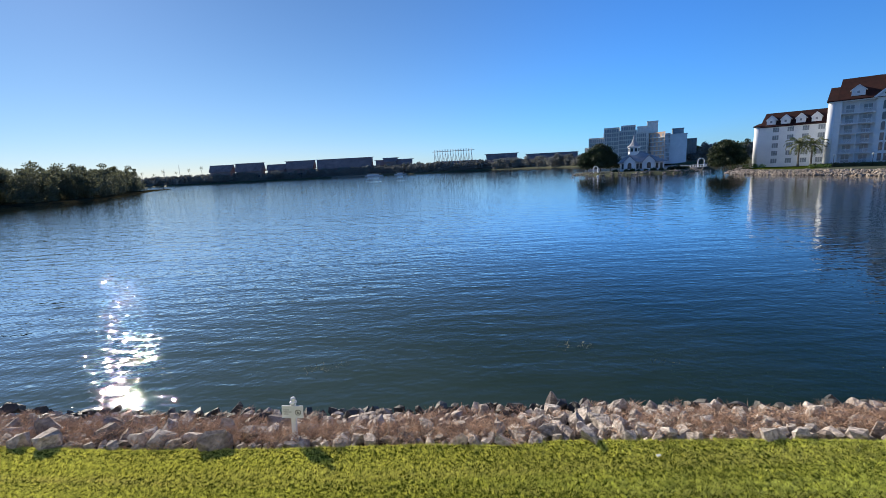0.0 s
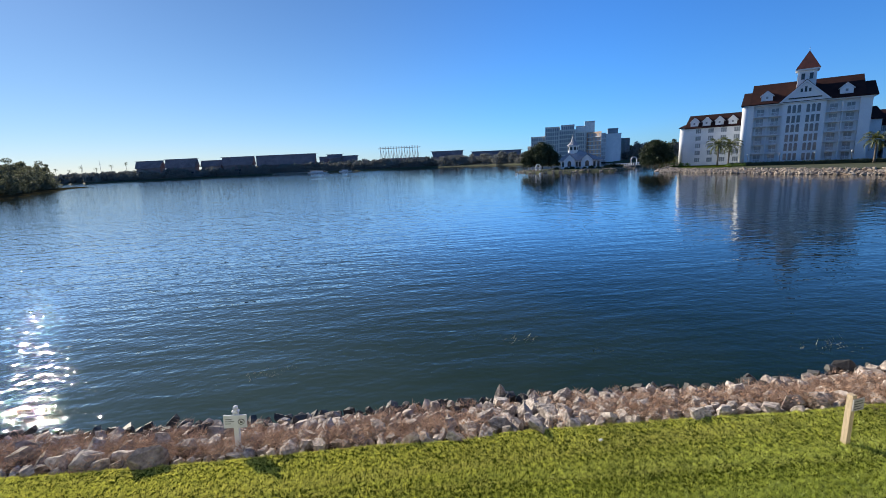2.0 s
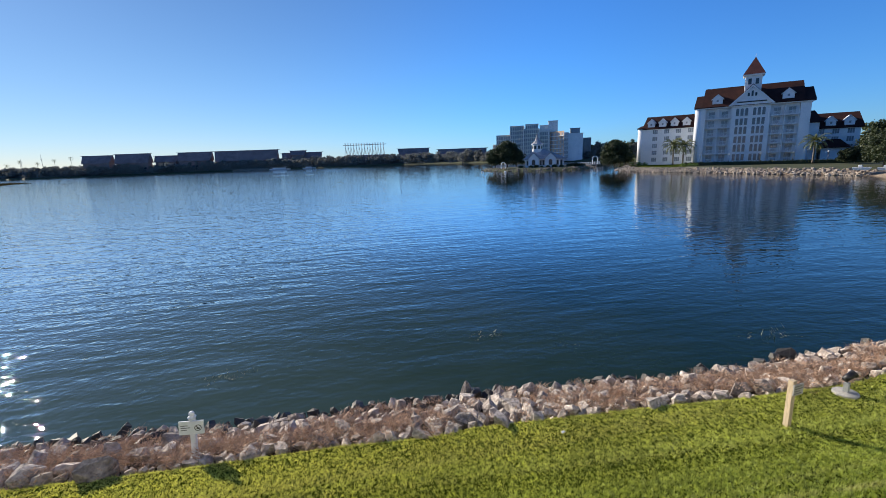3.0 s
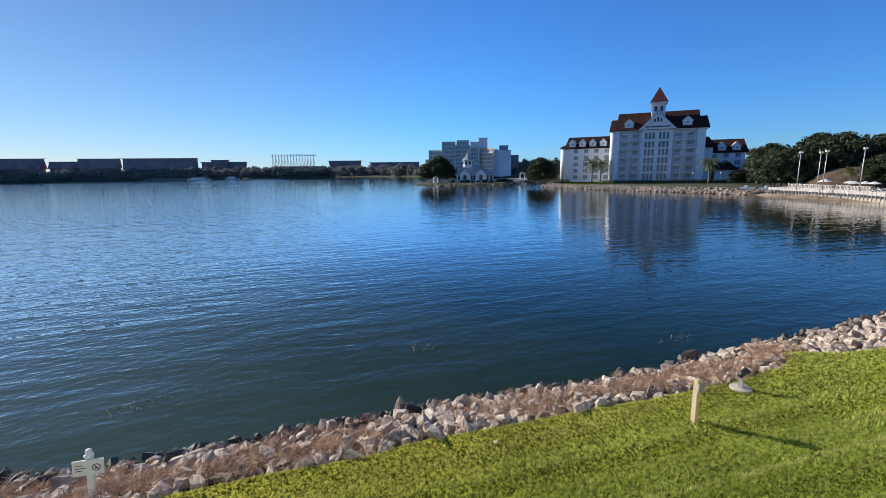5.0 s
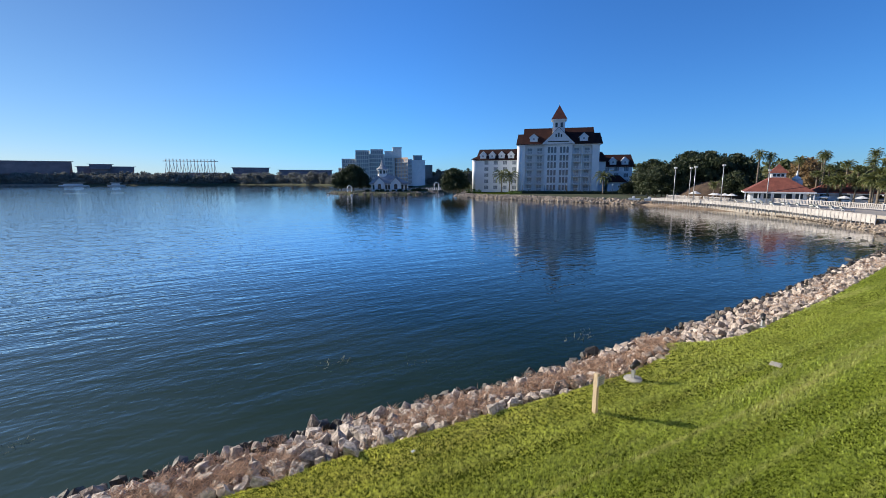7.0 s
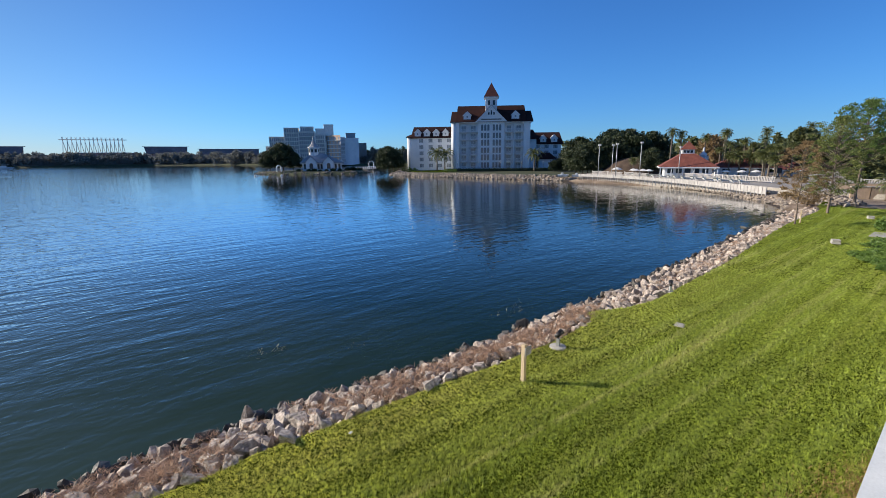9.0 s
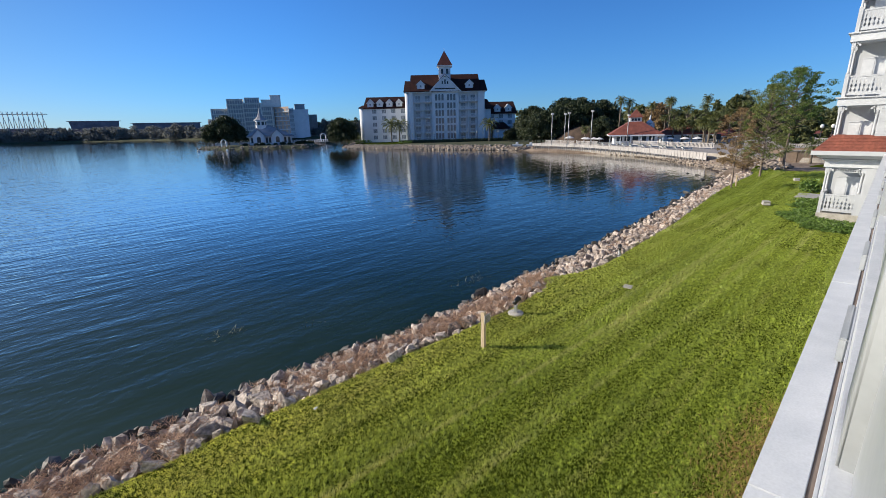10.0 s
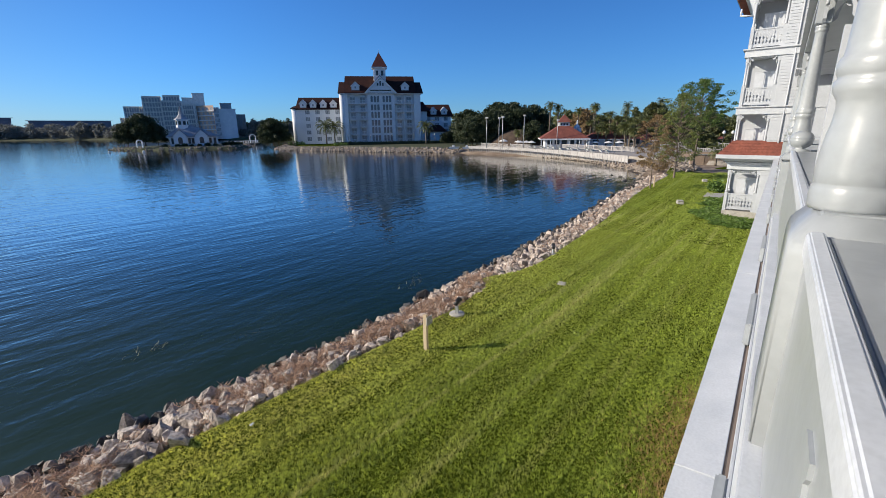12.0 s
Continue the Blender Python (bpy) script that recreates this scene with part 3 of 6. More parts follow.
    cyl(bm, (size * 0.4, y - thick, -size * 0.4), (size * 0.4, y + thick, -size * 0.4), size * 0.13, size * 0.13, 10)


PIERCED = [(0.5, 0), (0.5, 0.07), (0.3, 0.12), (0.2, 0.18), (0.36, 0.27), (0.47, 0.33), (0.34, 0.4), (0.22, 0.47), (0.3, 0.54), (0.44, 0.58), (0.49, 0.63), (0.4, 0.7), (0.36, 0.76), (0.42, 0.81), (0.5, 0.84), (0.5, 1)]


def sawn_baluster(w, h, t=0.012, prof=None):
    """A flat sawn baluster: a waisted board."""
    prof = prof or [(0.5, 0), (0.5, 0.08), (0.28, 0.14), (0.5, 0.3), (0.46, 0.44), (0.2, 0.55), (0.34, 0.68), (0.5, 0.8), (0.34, 0.9), (0.5, 0.94), (0.5, 1)]
    bm = B()
    loop = [(-a * w, z * h) for a, z in prof] + [(a * w, z * h) for a, z in prof[::-1]]
    n = len(prof)
    f, b = [bm.verts.new((x, -t, z)) for x, z in loop], [bm.verts.new((x, t, z)) for x, z in loop]
    m = len(loop)
    for k in range(n - 1):
        bm.faces.new((f[k], f[k + 1], f[m - 2 - k], f[m - 1 - k]))
        bm.faces.new((b[m - 1 - k], b[m - 2 - k], b[k + 1], b[k]))
    for k in range(m):
        bm.faces.new((f[k], b[k], b[(k + 1) % m], f[(k + 1) % m]))
    return bm


house = thing("house", "white timber hotel house with balconies and turned posts", "house", pose(0.037, -0.029, -0.1))
X0, X1 = -14.0, 31.4
part("wall", box(B(), X0, -9.0, -0.4, 31.6, -0.72, LEDGE_Z - 0.3), WHITE, house, "white clapboard wall")
for k in range(25):
    bm = B()
    z = -0.1 + k * 0.13
    hull(bm, [(X0, -0.716, z), (31.6, -0.716, z), (31.6, -0.69, z), (X0, -0.69, z)], [(X0, -0.716, z + 0.128), (31.6, -0.716, z + 0.128), (31.6, -0.706, z + 0.128), (X0, -0.706, z + 0.128)])
    part("clapboard", bm, WHITE, house)
part("balcony_floor", box(B(), X0, -9.0, LEDGE_Z - 0.3, 31.6, -0.70, FLOOR_Z), WHITE, house, "white balcony floor edge")
# ledge of white sheet metal in lengths, with a drip edge
x = -14.203
for k in range(11):
    w = 4.23
    bm = B()
    xe = x + w - 0.006
    hull(bm, [(x, -0.627, LEDGE_Z - 0.05), (xe, -0.627, LEDGE_Z - 0.05), (xe, -0.4, LEDGE_Z - 0.06), (x, -0.4, LEDGE_Z - 0.06)], [(x, -0.627, LEDGE_Z), (xe, -0.627, LEDGE_Z), (xe, -0.398, LEDGE_Z - 0.012), (x, -0.398, LEDGE_Z - 0.012)])
    part("ledge_flashing", bm, SHEET, house, "white sheet-metal ledge flashing", bevel=0.004)
    x += w
part("fascia", box(B(), X0, -0.7, LEDGE_Z - 0.28, X1, -0.425, LEDGE_Z - 0.062), WHITE, house)
part("deck_edge", box(B(), X0, -0.665, LEDGE_Z - 0.05, X1, -0.629, LEDGE_Z - 0.01), DECKWOOD, house, "weathered brown deck edge")
part("step_board", box(B(), X0, -0.76, LEDGE_Z - 0.055, X1, -0.67, 4.29), SHEET, house, "white step board", bevel=0.006)
part("lip_board", box(B(), X0, -0.6695, LEDGE_Z - 0.03, X1, -0.655, LEDGE_Z + 0.2), WHITE, house, bevel=0.003)
for k in range(12):
    bm = B()
    xx = -10.49 + k * 3.02
    box(bm, xx, -0.655, LEDGE_Z - 0.005, xx + 0.92, -0.6, LEDGE_Z + 0.2)
    part("ledge_block", bm, CREAM, house, "white painted block on the ledge", bevel=0.012)
part("house_wall", box(B(), X0, -9.0, FLOOR_Z + 0.002, 31.6, -2.9, 14), WHITE, house, "white upper wall")
part("balcony_ceiling", box(B(), X0, -2.9, CEIL_Z, 31.6, -0.62, CEIL_Z + 0.25), WHITE, house)
part("beam", box(B(), X0, POST_Y - 0.12, CEIL_Z - 0.22, 31.6, POST_Y + 0.12, CEIL_Z - 0.002), WHITE, house)
part("upper_front", box(B(), 12.5, -2.9, CEIL_Z + 0.252, 31.6, -0.74, 14), WHITE, house)
for xx in (5.9, 14.4, 23.0):
    d = part("partition", box(B(), xx - 0.05, -2.898, FLOOR_Z + 0.002, xx + 0.05, -0.9, 6.42), WHITE, house, "white panelled balcony partition")
    for z0, z1 in ((FLOOR_Z + 0.15, FLOOR_Z + 0.95), (FLOOR_Z + 1.05, 6.0)):
        for y0, y1 in ((-2.75, -1.95), (-1.85, -1.05)):
            bm = B()
            for a in ((y0, z0, y1, z0 + 0.06), (y0, z1 - 0.06, y1, z1), (y0, z0 + 0.06, y0 + 0.06, z1 - 0.06), (y1 - 0.06, z0 + 0.06, y1, z1 - 0.06)):
                box(bm, xx - 0.075, a[0], a[1], xx - 0.052, a[2], a[3])
            part("panel_moulding", bm, WHITE, d)
    bm = B()
    scroll_bracket(bm, 0.36, 0.02)
    part("scroll_bracket", bm, WHITE, d, m=pose(xx, -0.98, 6.82, 0, 0, 90))

post_h = CEIL_Z - 0.22 - PLINTH_Z
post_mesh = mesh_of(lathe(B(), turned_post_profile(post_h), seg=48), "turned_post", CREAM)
cap_mesh = mesh_of(box(B(), -0.12, -0.12, post_h - 0.52, 0.12, 0.12, post_h), "post_head", CREAM, 0.012)
bm = B()
ped = [(-0.32, -0.21), (0.32, -0.21), (0.32, 0.185), (-0.32, 0.185)]
rings = [[bm.verts.new((x * k, y * k, z)) for x, y in ped] for k, z in ((1, FLOOR_Z), (1, 5.1), (0.985, 5.135), (0.93, 5.165), (0.66, 5.235), (0.58, PLINTH_Z))]
for lo, hi in zip(rings, rings[1:]):
    for k in range(4):
        bm.faces.new((lo[k], lo[(k + 1) % 4], hi[(k + 1) % 4], hi[k])).smooth = True
bm.faces.new(rings[0][::-1])
bm.faces.new(rings[-1])
ped_mesh = mesh_of(bm, "pedestal", CREAM, 0.012)
bm = B()
scroll_bracket(bm, 0.5, 0.025)
brk_mesh = mesh_of(bm, "scroll_bracket", WHITE)
ball_mesh = mesh_of(lathe(B(), [(0.11, 0), (0.125, 0.015), (0.125, 0.035), (0.07, 0.05), (0.06, 0.065), (0.1, 0.09), (0.13, 0.125), (0.14, 0.165), (0.1405, 0.185), (0.137, 0.19), (0.1405, 0.195), (0.139, 0.215), (0.122, 0.255), (0.09, 0.285), (0.05, 0.303), (0.01, 0.31)], seg=32), "ball_finial", CREAM)
bal_mesh = mesh_of(sawn_baluster(0.11, 0.56, 0.014), "baluster", CREAM)
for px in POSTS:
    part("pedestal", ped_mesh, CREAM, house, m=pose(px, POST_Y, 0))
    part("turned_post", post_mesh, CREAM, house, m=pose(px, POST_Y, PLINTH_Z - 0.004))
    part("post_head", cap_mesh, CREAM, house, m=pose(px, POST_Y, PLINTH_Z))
    for s in (0, 180):
        part("scroll_bracket", brk_mesh, WHITE, house, m=pose(px + (0.12 if s == 0 else -0.12), POST_Y, CEIL_Z - 0.23, 0, 0, s))
    part("scroll_bracket", brk_mesh, WHITE, house, m=pose(px, POST_Y - 0.12, CEIL_Z - 0.23, 0, 0, -90))
for px, rad in [(p, 0.3) for p in POSTS] + [(p, 0.2) for p in NEWELS]:
    part("cap_board", box(B(), px - rad + 0.002, -1.5, 5.08, px + rad - 0.002, -1.09, 5.138), CREAM, house)
for px in NEWELS:
    bm = B()
    box(bm, -0.2, -0.18, FLOOR_Z, 0.2, 0.2, 5.06)
    hull(bm, [(-0.25, -0.2, 5.06), (0.25, -0.2, 5.06), (0.25, 0.24, 5.06), (-0.25, 0.24, 5.06)], [(-0.16, -0.14, 5.16), (0.16, -0.14, 5.16), (0.16, 0.17, 5.16), (-0.16, 0.17, 5.16)])
    nw = part("newel", bm, CREAM, house, "white newel post", m=pose(px, -0.85, 0), bevel=0.014)
    part("ball_finial", ball_mesh, CREAM, nw, "white turned ball finial", m=pose(0, 0.015, 5.158))
ends = sorted([(p, 0.3) for p in POSTS] + [(p, 0.2) for p in NEWELS])
for (a, ra), (b2, rb) in zip(ends, ends[1:]):
    x0, x1 = a + ra, b2 - rb
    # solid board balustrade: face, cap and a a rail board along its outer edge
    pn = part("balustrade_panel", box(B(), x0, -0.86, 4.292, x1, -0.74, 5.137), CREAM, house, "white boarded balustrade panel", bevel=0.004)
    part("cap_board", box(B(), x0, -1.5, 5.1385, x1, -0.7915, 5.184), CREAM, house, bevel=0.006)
    bm = B()
    outline = [(-0.731, 5.112), (-0.728, 5.12), (-0.73, RAIL_Z - 0.01), (-0.738, RAIL_Z), (-0.777, RAIL_Z + 0.003), (-0.786, RAIL_Z - 0.006), (-0.79, 5.1385), (-0.76, 5.1385)]
    lo, hi = [bm.verts.new((x0, y, z)) for y, z in outline], [bm.verts.new((x1, y, z)) for y, z in outline]
    for k in range(8):
        bm.faces.new((lo[k], hi[k], hi[(k + 1) % 8], lo[(k + 1) % 8]))
    bm.faces.new(lo[::-1])
    bm.faces.new(hi)
    part("handrail", bm, SHEET, house, "white weathered handrail", bevel=0.006)
    nb = int((x1 - x0) / 0.3)
    for k in range(nb):
        if x0 + (k + 0.5) * (x1 - x0) / nb > 1.3:
            continue
        part("baluster", bal_mesh, CREAM, pn, m=pose(x0 + (k + 0.5) * (x1 - x0) / nb, -0.746, 4.45))


# ---- the neighbouring porch tower ----
PX, PY = 32.2, 1.72
tower = thing("porch_tower", "white four-storey porch tower with sawn railings and red skirt roof", "house", pose(PX, PY, 0))
LEV = [0.3, 3.25, 6.42, 9.52, 12.6]
PD = 6.0     # how far it runs on behind its near side
part("base", box(B(), -0.02, -4.5, -0.3, PD, 0.02, LEV[0]), CONC, tower, "grey concrete footing")
for lv in range(4):
    z0, z1 = LEV[lv], LEV[lv + 1] - 0.25
    part("side_wall", box(B(), 0.0, -4.5, z0, PD, -1.62, z1), WHITE, tower, "white clapboard side wall")
    part("inner_wall", box(B(), 1.7, -1.62, z0, PD, -0.1, z1), WHITE, tower)
    nbd = int((z1 - z0) / 0.16)
    for k in range(nbd):
        bm = B()
        z = z0 + k * 0.16
        hull(bm, [(-0.035, -2.9, z), (0.001, -2.9, z), (0.001, -1.66, z), (-0.035, -1.66, z)], [(-0.012, -2.9, z + 0.157), (0.001, -2.9, z + 0.157), (0.001, -1.66, z + 0.157), (-0.012, -1.66, z + 0.157)])
        part("clapboard", bm, WHITE, tower)
    part("back_wall_trim", box(B(), 1.66, -1.6, z1 - 0.2, 1.699, -0.12, z1 - 0.02), WHITE, tower)
    d = part("balcony_screen", box(B(), 0.95, -1.52, z0 + 0.02, 1.01, -0.5, z0 + 1.9), SHEET, tower, "white panelled balcony screen")
    for y0, y1 in ((-1.44, -1.06), (-0.96, -0.58)):
        part("screen_panel", box(B(), 0.93, y0, z0 + 0.25, 0.949, y1, z0 + 1.78), SHEET, d)
    part("screen_cap", box(B(), 0.92, -1.54, z0 + 1.9, 1.04, -0.48, z0 + 1.95), SHEET, d)
    # floor band with its cornice
    bm = B()
    box(bm, -0.06, -2.95, z1, PD, 0.06, z1 + 0.25)
    box(bm, -0.085, -2.95, z1 - 0.17, PD, 0.085, z1 + 0.17)
    hull(bm, [(-0.1, -2.95, z1 + 0.172), (PD, -2.95, z1 + 0.172), (PD, 0.1, z1 + 0.172), (-0.1, 0.1, z1 + 0.172)], [(-0.19, -2.95, z1 + 0.205), (PD, -2.95, z1 + 0.205), (PD, 0.19, z1 + 0.205), (-0.19, 0.19, z1 + 0.205)])
    box(bm, -0.2, -2.95, z1 + 0.207, PD, 0.2, z1 + 0.262)
    part("cornice", bm, SHEET, tower)
    for px, py in ((0.08, -0.08), (0.08, -1.54), (1.6, -0.08), (3.4, -0.08), (5.4, -0.08)):
        bm = B()
        box(bm, -0.08, -0.08, 0, 0.08, 0.08, 1.15)
        lathe(bm, [(0.075, 1.15), (0.08, 1.2), (0.055, 1.25), (0.05, z1 - z0 - 0.6), (0.075, z1 - z0 - 0.5), (0.075, z1 - z0 - 0.45)], seg=12)
        box(bm, -0.08, -0.08, z1 - z0 - 0.45, 0.08, 0.08, z1 - z0)
        part("porch_post", bm, WHITE, tower, m=pose(px, py, z0))
    for py, s in ((-1.46, 90), (-0.16, -90)):
        bm = B()
        scroll_bracket(bm, 0.4, 0.04)
        part("scroll_bracket", bm, WHITE, tower, m=pose(0.02, py, z1 - 0.175, 0, 0, s))
    rail = part("railing", box(B(), 0.04, -1.46, z0 + 0.98, 0.12, -0.16, z0 + 1.06), WHITE, tower, "white sawn-board railing")
    part("railing_foot", box(B(), 0.04, -1.46, z0 + 0.1, 0.12, -0.16, z0 + 0.2), WHITE, rail)
    front = part("railing", box(B(), 0.16, -0.12, z0 + 0.98, 5.32, -0.04, z0 + 1.06), WHITE, tower, "white sawn-board railing")
    part("railing_foot", box(B(), 0.16, -0.12, z0 + 0.1, 5.32, -0.04, z0 + 0.2), WHITE, front)
    bmsh = mesh_of(sawn_baluster(0.158, 0.78, 0.015, PIERCED), "sawn_baluster", WHITE)
    for k in range(8):
        part("sawn_baluster", bmsh, WHITE, rail, m=pose(0.08, -1.38 + k * 0.163, z0 + 0.2, 0, 0, 90))
    for k in range(30):
        part("sawn_baluster", bmsh, WHITE, front, m=pose(0.25 + k * 0.172, -0.08, z0 + 0.2))
    part("spandrel", box(B(), 0.06, -1.46, z1 - 0.24, 0.1, -0.16, z1 - 0.172), WHITE, tower)
    if lv == 0:
        for k in range(12):
            part("spandrel_spindle", cyl(B(), (0.08, -1.4 + k * 0.1, z1 - 0.4), (0.08, -1.4 + k * 0.1, z1 - 0.24), 0.018, 0.018, 6), WHITE, tower)
        part("spandrel_bar", box(B(), 0.06, -1.46, z1 - 0.44, 0.1, -0.16, z1 - 0.4), WHITE, tower)
# red skirt roof over the ground storey
bm = B()
hull(bm, [(-0.75, -2.95, 3.72), (PD, -2.95, 3.72), (PD, 0.62, 3.72), (-0.75, 0.62, 3.72)], [(0.02, -2.95, 4.5), (PD, -2.95, 4.5), (PD, 0.0, 4.5), (0.02, 0.0, 4.5)])
skirt = part("skirt_roof", bm, RED, tower, "red shingled skirt roof")
for k in range(5):
    f0 = k / 5
    z, inx, iny = 3.72 + 0.78 * f0, -0.75 + 0.77 * f0, 0.62 - 0.62 * f0
    part("shingle_course", box(B(), inx - 0.015, -2.95, z, PD, iny + 0.015, z + 0.03), RED, skirt)
bm = B()
box(bm, -0.8, -2.95, 3.5, PD, 0.68, 3.72)
hull(bm, [(-0.3, -2.95, 3.3), (PD, -2.95, 3.3), (PD, 0.2, 3.3), (-0.3, 0.2, 3.3)], [(-0.72, -2.95, 3.5), (PD, -2.95, 3.5), (PD, 0.6, 3.5), (-0.72, 0.6, 3.5)])
part("skirt_cornice", bm, WHITE, tower)
bm = B()
cove = [(0.02, 11.15), (0.06, 11.5), (0.16, 11.85), (0.34, 12.2), (0.62, 12.5), (0.95, 12.74)]
rings = [[bm.verts.new(p) for p in ((0.2, -0.05, z), (PD, -0.05, z), (PD, y, z), (0.2, y, z))] for y, z in cove]
for lo, hi in zip(rings, rings[1:]):
    for k in range(4):
        bm.faces.new((lo[k], lo[(k + 1) % 4], hi[(k + 1) % 4], hi[k]))
bm.faces.new(rings[0][::-1])
bm.faces.new(rings[-1])
part("eave_cove", bm, SHEET, tower, "white coved eave")
bm = B()
cyl(bm, (0.12, 0.0, 11.3), (0.12, 0.62, 11.36), 0.045, 0.045, 8)
cyl(bm, (0.12, 0.6, 11.32), (0.12, 0.6, 11.72), 0.045, 0.045, 8)
part("drain_spout", bm, SHEET, tower)
part("soffit", box(B(), 0.28, -2.9, 12.62, PD, 1.02, 12.747), SHEET, tower)
part("eave_fascia", box(B(), 0.2, -2.9, 12.62, 0.278, 1.1, 13.05), SHEET, tower)
part("eave_fascia", box(B(), 0.28, 1.022, 12.62, PD, 1.1, 13.05), SHEET, tower)
part("tower_roof", gable(B(), 0.3, PD + 1, -6, 1.0, 12.75, 15.5, 3, 3), RED, tower, "red shingled hip roof")
part("downpipe", cyl(B(), (-0.06, -2.2, 0.3), (-0.06, -2.2, 12.5), 0.04, 0.04, 8), WHITE, tower)


# ---- the large hotel across the cove ----
hotel = thing("hotel", "white six-storey hotel with dark red roofs and a spired turret", "hotel", pose(106.1, 123.9, 0, 0, 0, -43.6))
ROW = [0.75, 3.4, 6.0, 8.6, 11.2, 13.9]     # floor heights
W, EAVE = 27.8, 17.0
# plain walls round two bays of recessed balconies
bm = B()
for x0, x1 in ((0, 2.3), (9.0, 18.6), (25.4, W)):
    box(bm, x0, 0, 0, x1, 14, EAVE)
part("wall", bm, HOTEL, hotel, "white clapboard walls")
bm = B()
for x0, x1 in ((2.3, 9.0), (18.6, 25.4)):
    box(bm, x0, 1.5, 0, x1, 13.9, EAVE)
part("balcony_wall", bm, HOTEL, hotel)
part("corner_bay", cyl(B(), (0.35, 0.75, -0.2), (0.35, 0.75, EAVE - 0.01), 0.95, 0.95, 20), HOTEL, hotel, "rounded white corner bay")
part("plinth", box(B(), -0.3, -0.35, -0.2, W + 0.3, 0.3, 0.75), DARKMETAL, hotel, "dark hedge-like plinth strip")


WIN = dict(door=(1.7, 2.05, 2, 1), slim=(0.82, 2.0, 1, 1), arched=(0.82, 2.15, 1, 1), small=(1.2, 1.4, 2, 2), wide=(1.6, 1.45, 3, 1))
FRAME_MESH, PANE_MESH = {}, {}
for key, (w, h, nx, nz) in WIN.items():
    bm = B()
    top = [(-w / 2 - 0.1, h + 0.1), (w / 2 + 0.1, h + 0.1)]
    if key == "arched":
        top = [(-(w / 2 + 0.1) * math.cos(math.pi * k / 8), h - 0.2 + (w / 2 + 0.1) * math.sin(math.pi * k / 8)) for k in range(9)]
    loop = [(w / 2 + 0.14, -0.12), (-w / 2 - 0.14, -0.12)] + top
    hull(bm, [(x, -0.07, z) for x, z in loop], [(x, 0.02, z) for x, z in loop])
    FRAME_MESH[key] = mesh_of(bm, "window", HOTEL)
    pw, ph = w / nx - 0.06, h / nz - 0.06
    if key == "arched":
        arc = [(pw / 2, -ph / 2), (-pw / 2, -ph / 2)] + [(-pw / 2 * math.cos(math.pi * k / 8), ph / 2 - 0.3 + pw / 2 * math.sin(math.pi * k / 8)) for k in range(9)]
        PANE_MESH[key] = mesh_of(hull(B(), [(x, -0.085, z) for x, z in arc], [(x, -0.071, z) for x, z in arc]), "pane", GLASS_DUSK)
        continue
    PANE_MESH[key] = mesh_of(box(B(), -pw / 2, -0.085, -ph / 2, pw / 2, -0.071, ph / 2), "pane", GLASS_DUSK if key == "slim" else GLASS_PALE)


def window(parent, kind, m, name="window"):
    """A framed window with its panes; its middle foot is the origin, and it faces -y."""
    w0, h0, nx, nz = WIN[kind]
    w = part(name, FRAME_MESH[kind], HOTEL, parent, m=m)
    for i in range(nx):
        for k in range(nz):
            part("pane", PANE_MESH[kind], GLASS, w, m=pose(-w0 / 2 + w0 * (i + 0.5) / nx, 0, h0 * (k + 0.5) / nz))
    return w


bm = B()
box(bm, -3.35, -0.55, -0.18, 3.35, 1.5, 0.05)
slab_mesh = mesh_of(bm, "balcony", HOTEL)
bm = B()
box(bm, -3.3, -0.5, 0.95, 3.3, -0.42, 1.05)
box(bm, -3.3, -0.5, 0.1, 3.3, -0.42, 0.18)
for k in range(34):
    box(bm, -3.28 + k * 0.197, -0.48, 0.18, -3.28 + k * 0.197 + 0.07, -0.44, 0.95)
hrail_mesh = mesh_of(bm, "railing", HOTEL)
for i, z in enumerate(ROW):
    for cx in (5.65, 22.0):
        b = part("balcony", slab_mesh, HOTEL, hotel, m=pose(cx, 0, z))
        part("railing", hrail_mesh, HOTEL, b)
        part("divider", box(B(), -0.12, -0.4, 0.05, 0.12, 1.48, 2.45), HOTEL, b)
        for dx in (-1.75, 1.75):
            window(hotel, "door", pose(cx + dx, 1.5, z + 0.1), "balcony_door")
    for g in (11.7, 15.9):
        for dx in (-1.12, 0, 1.12):
            window(hotel, "arched" if i in (1, 3, 5) else "slim", pose(g + dx, -0.004, z + 0.35))
    if i in (2, 3):
        for g in (11.7, 15.9):
            bm = B()
            for k in range(16):
                a0, a1 = math.tau * k / 16, math.tau * (k + 1) / 16
                hull(bm, [(1.75 * math.cos(a0), -0.06, 1.75 * math.sin(a0)), (1.75 * math.cos(a1), -0.06, 1.75 * math.sin(a1)), (1.6 * math.cos(a1), -0.06, 1.6 * math.sin(a1)), (1.6 * math.cos(a0), -0.06, 1.6 * math.sin(a0))],
                     [(1.75 * math.cos(a0), 0.01, 1.75 * math.sin(a0)), (1.75 * math.cos(a1), 0.01, 1.75 * math.sin(a1)), (1.6 * math.cos(a1), 0.01, 1.6 * math.sin(a1)), (1.6 * math.cos(a0), 0.01, 1.6 * math.sin(a0))])
            if i == 3:
                part("round_surround", bm, HOTEL, hotel, m=pose(g, 0, ROW[3] - 0.1))
            else:
                bm.free()
part("eave_cornice", box(B(), -0.5, -0.5, EAVE, W + 0.5, 14.5, EAVE + 0.4), HOTEL, hotel)
bm = B()
gable(bm, 1.2, 26.4, -0.7, 14.7, EAVE + 0.5, 23.6, 0.3, 0.3)
part("main_roof", bm, REDDARK, hotel, "dark red shingled main roof")
bm = B()
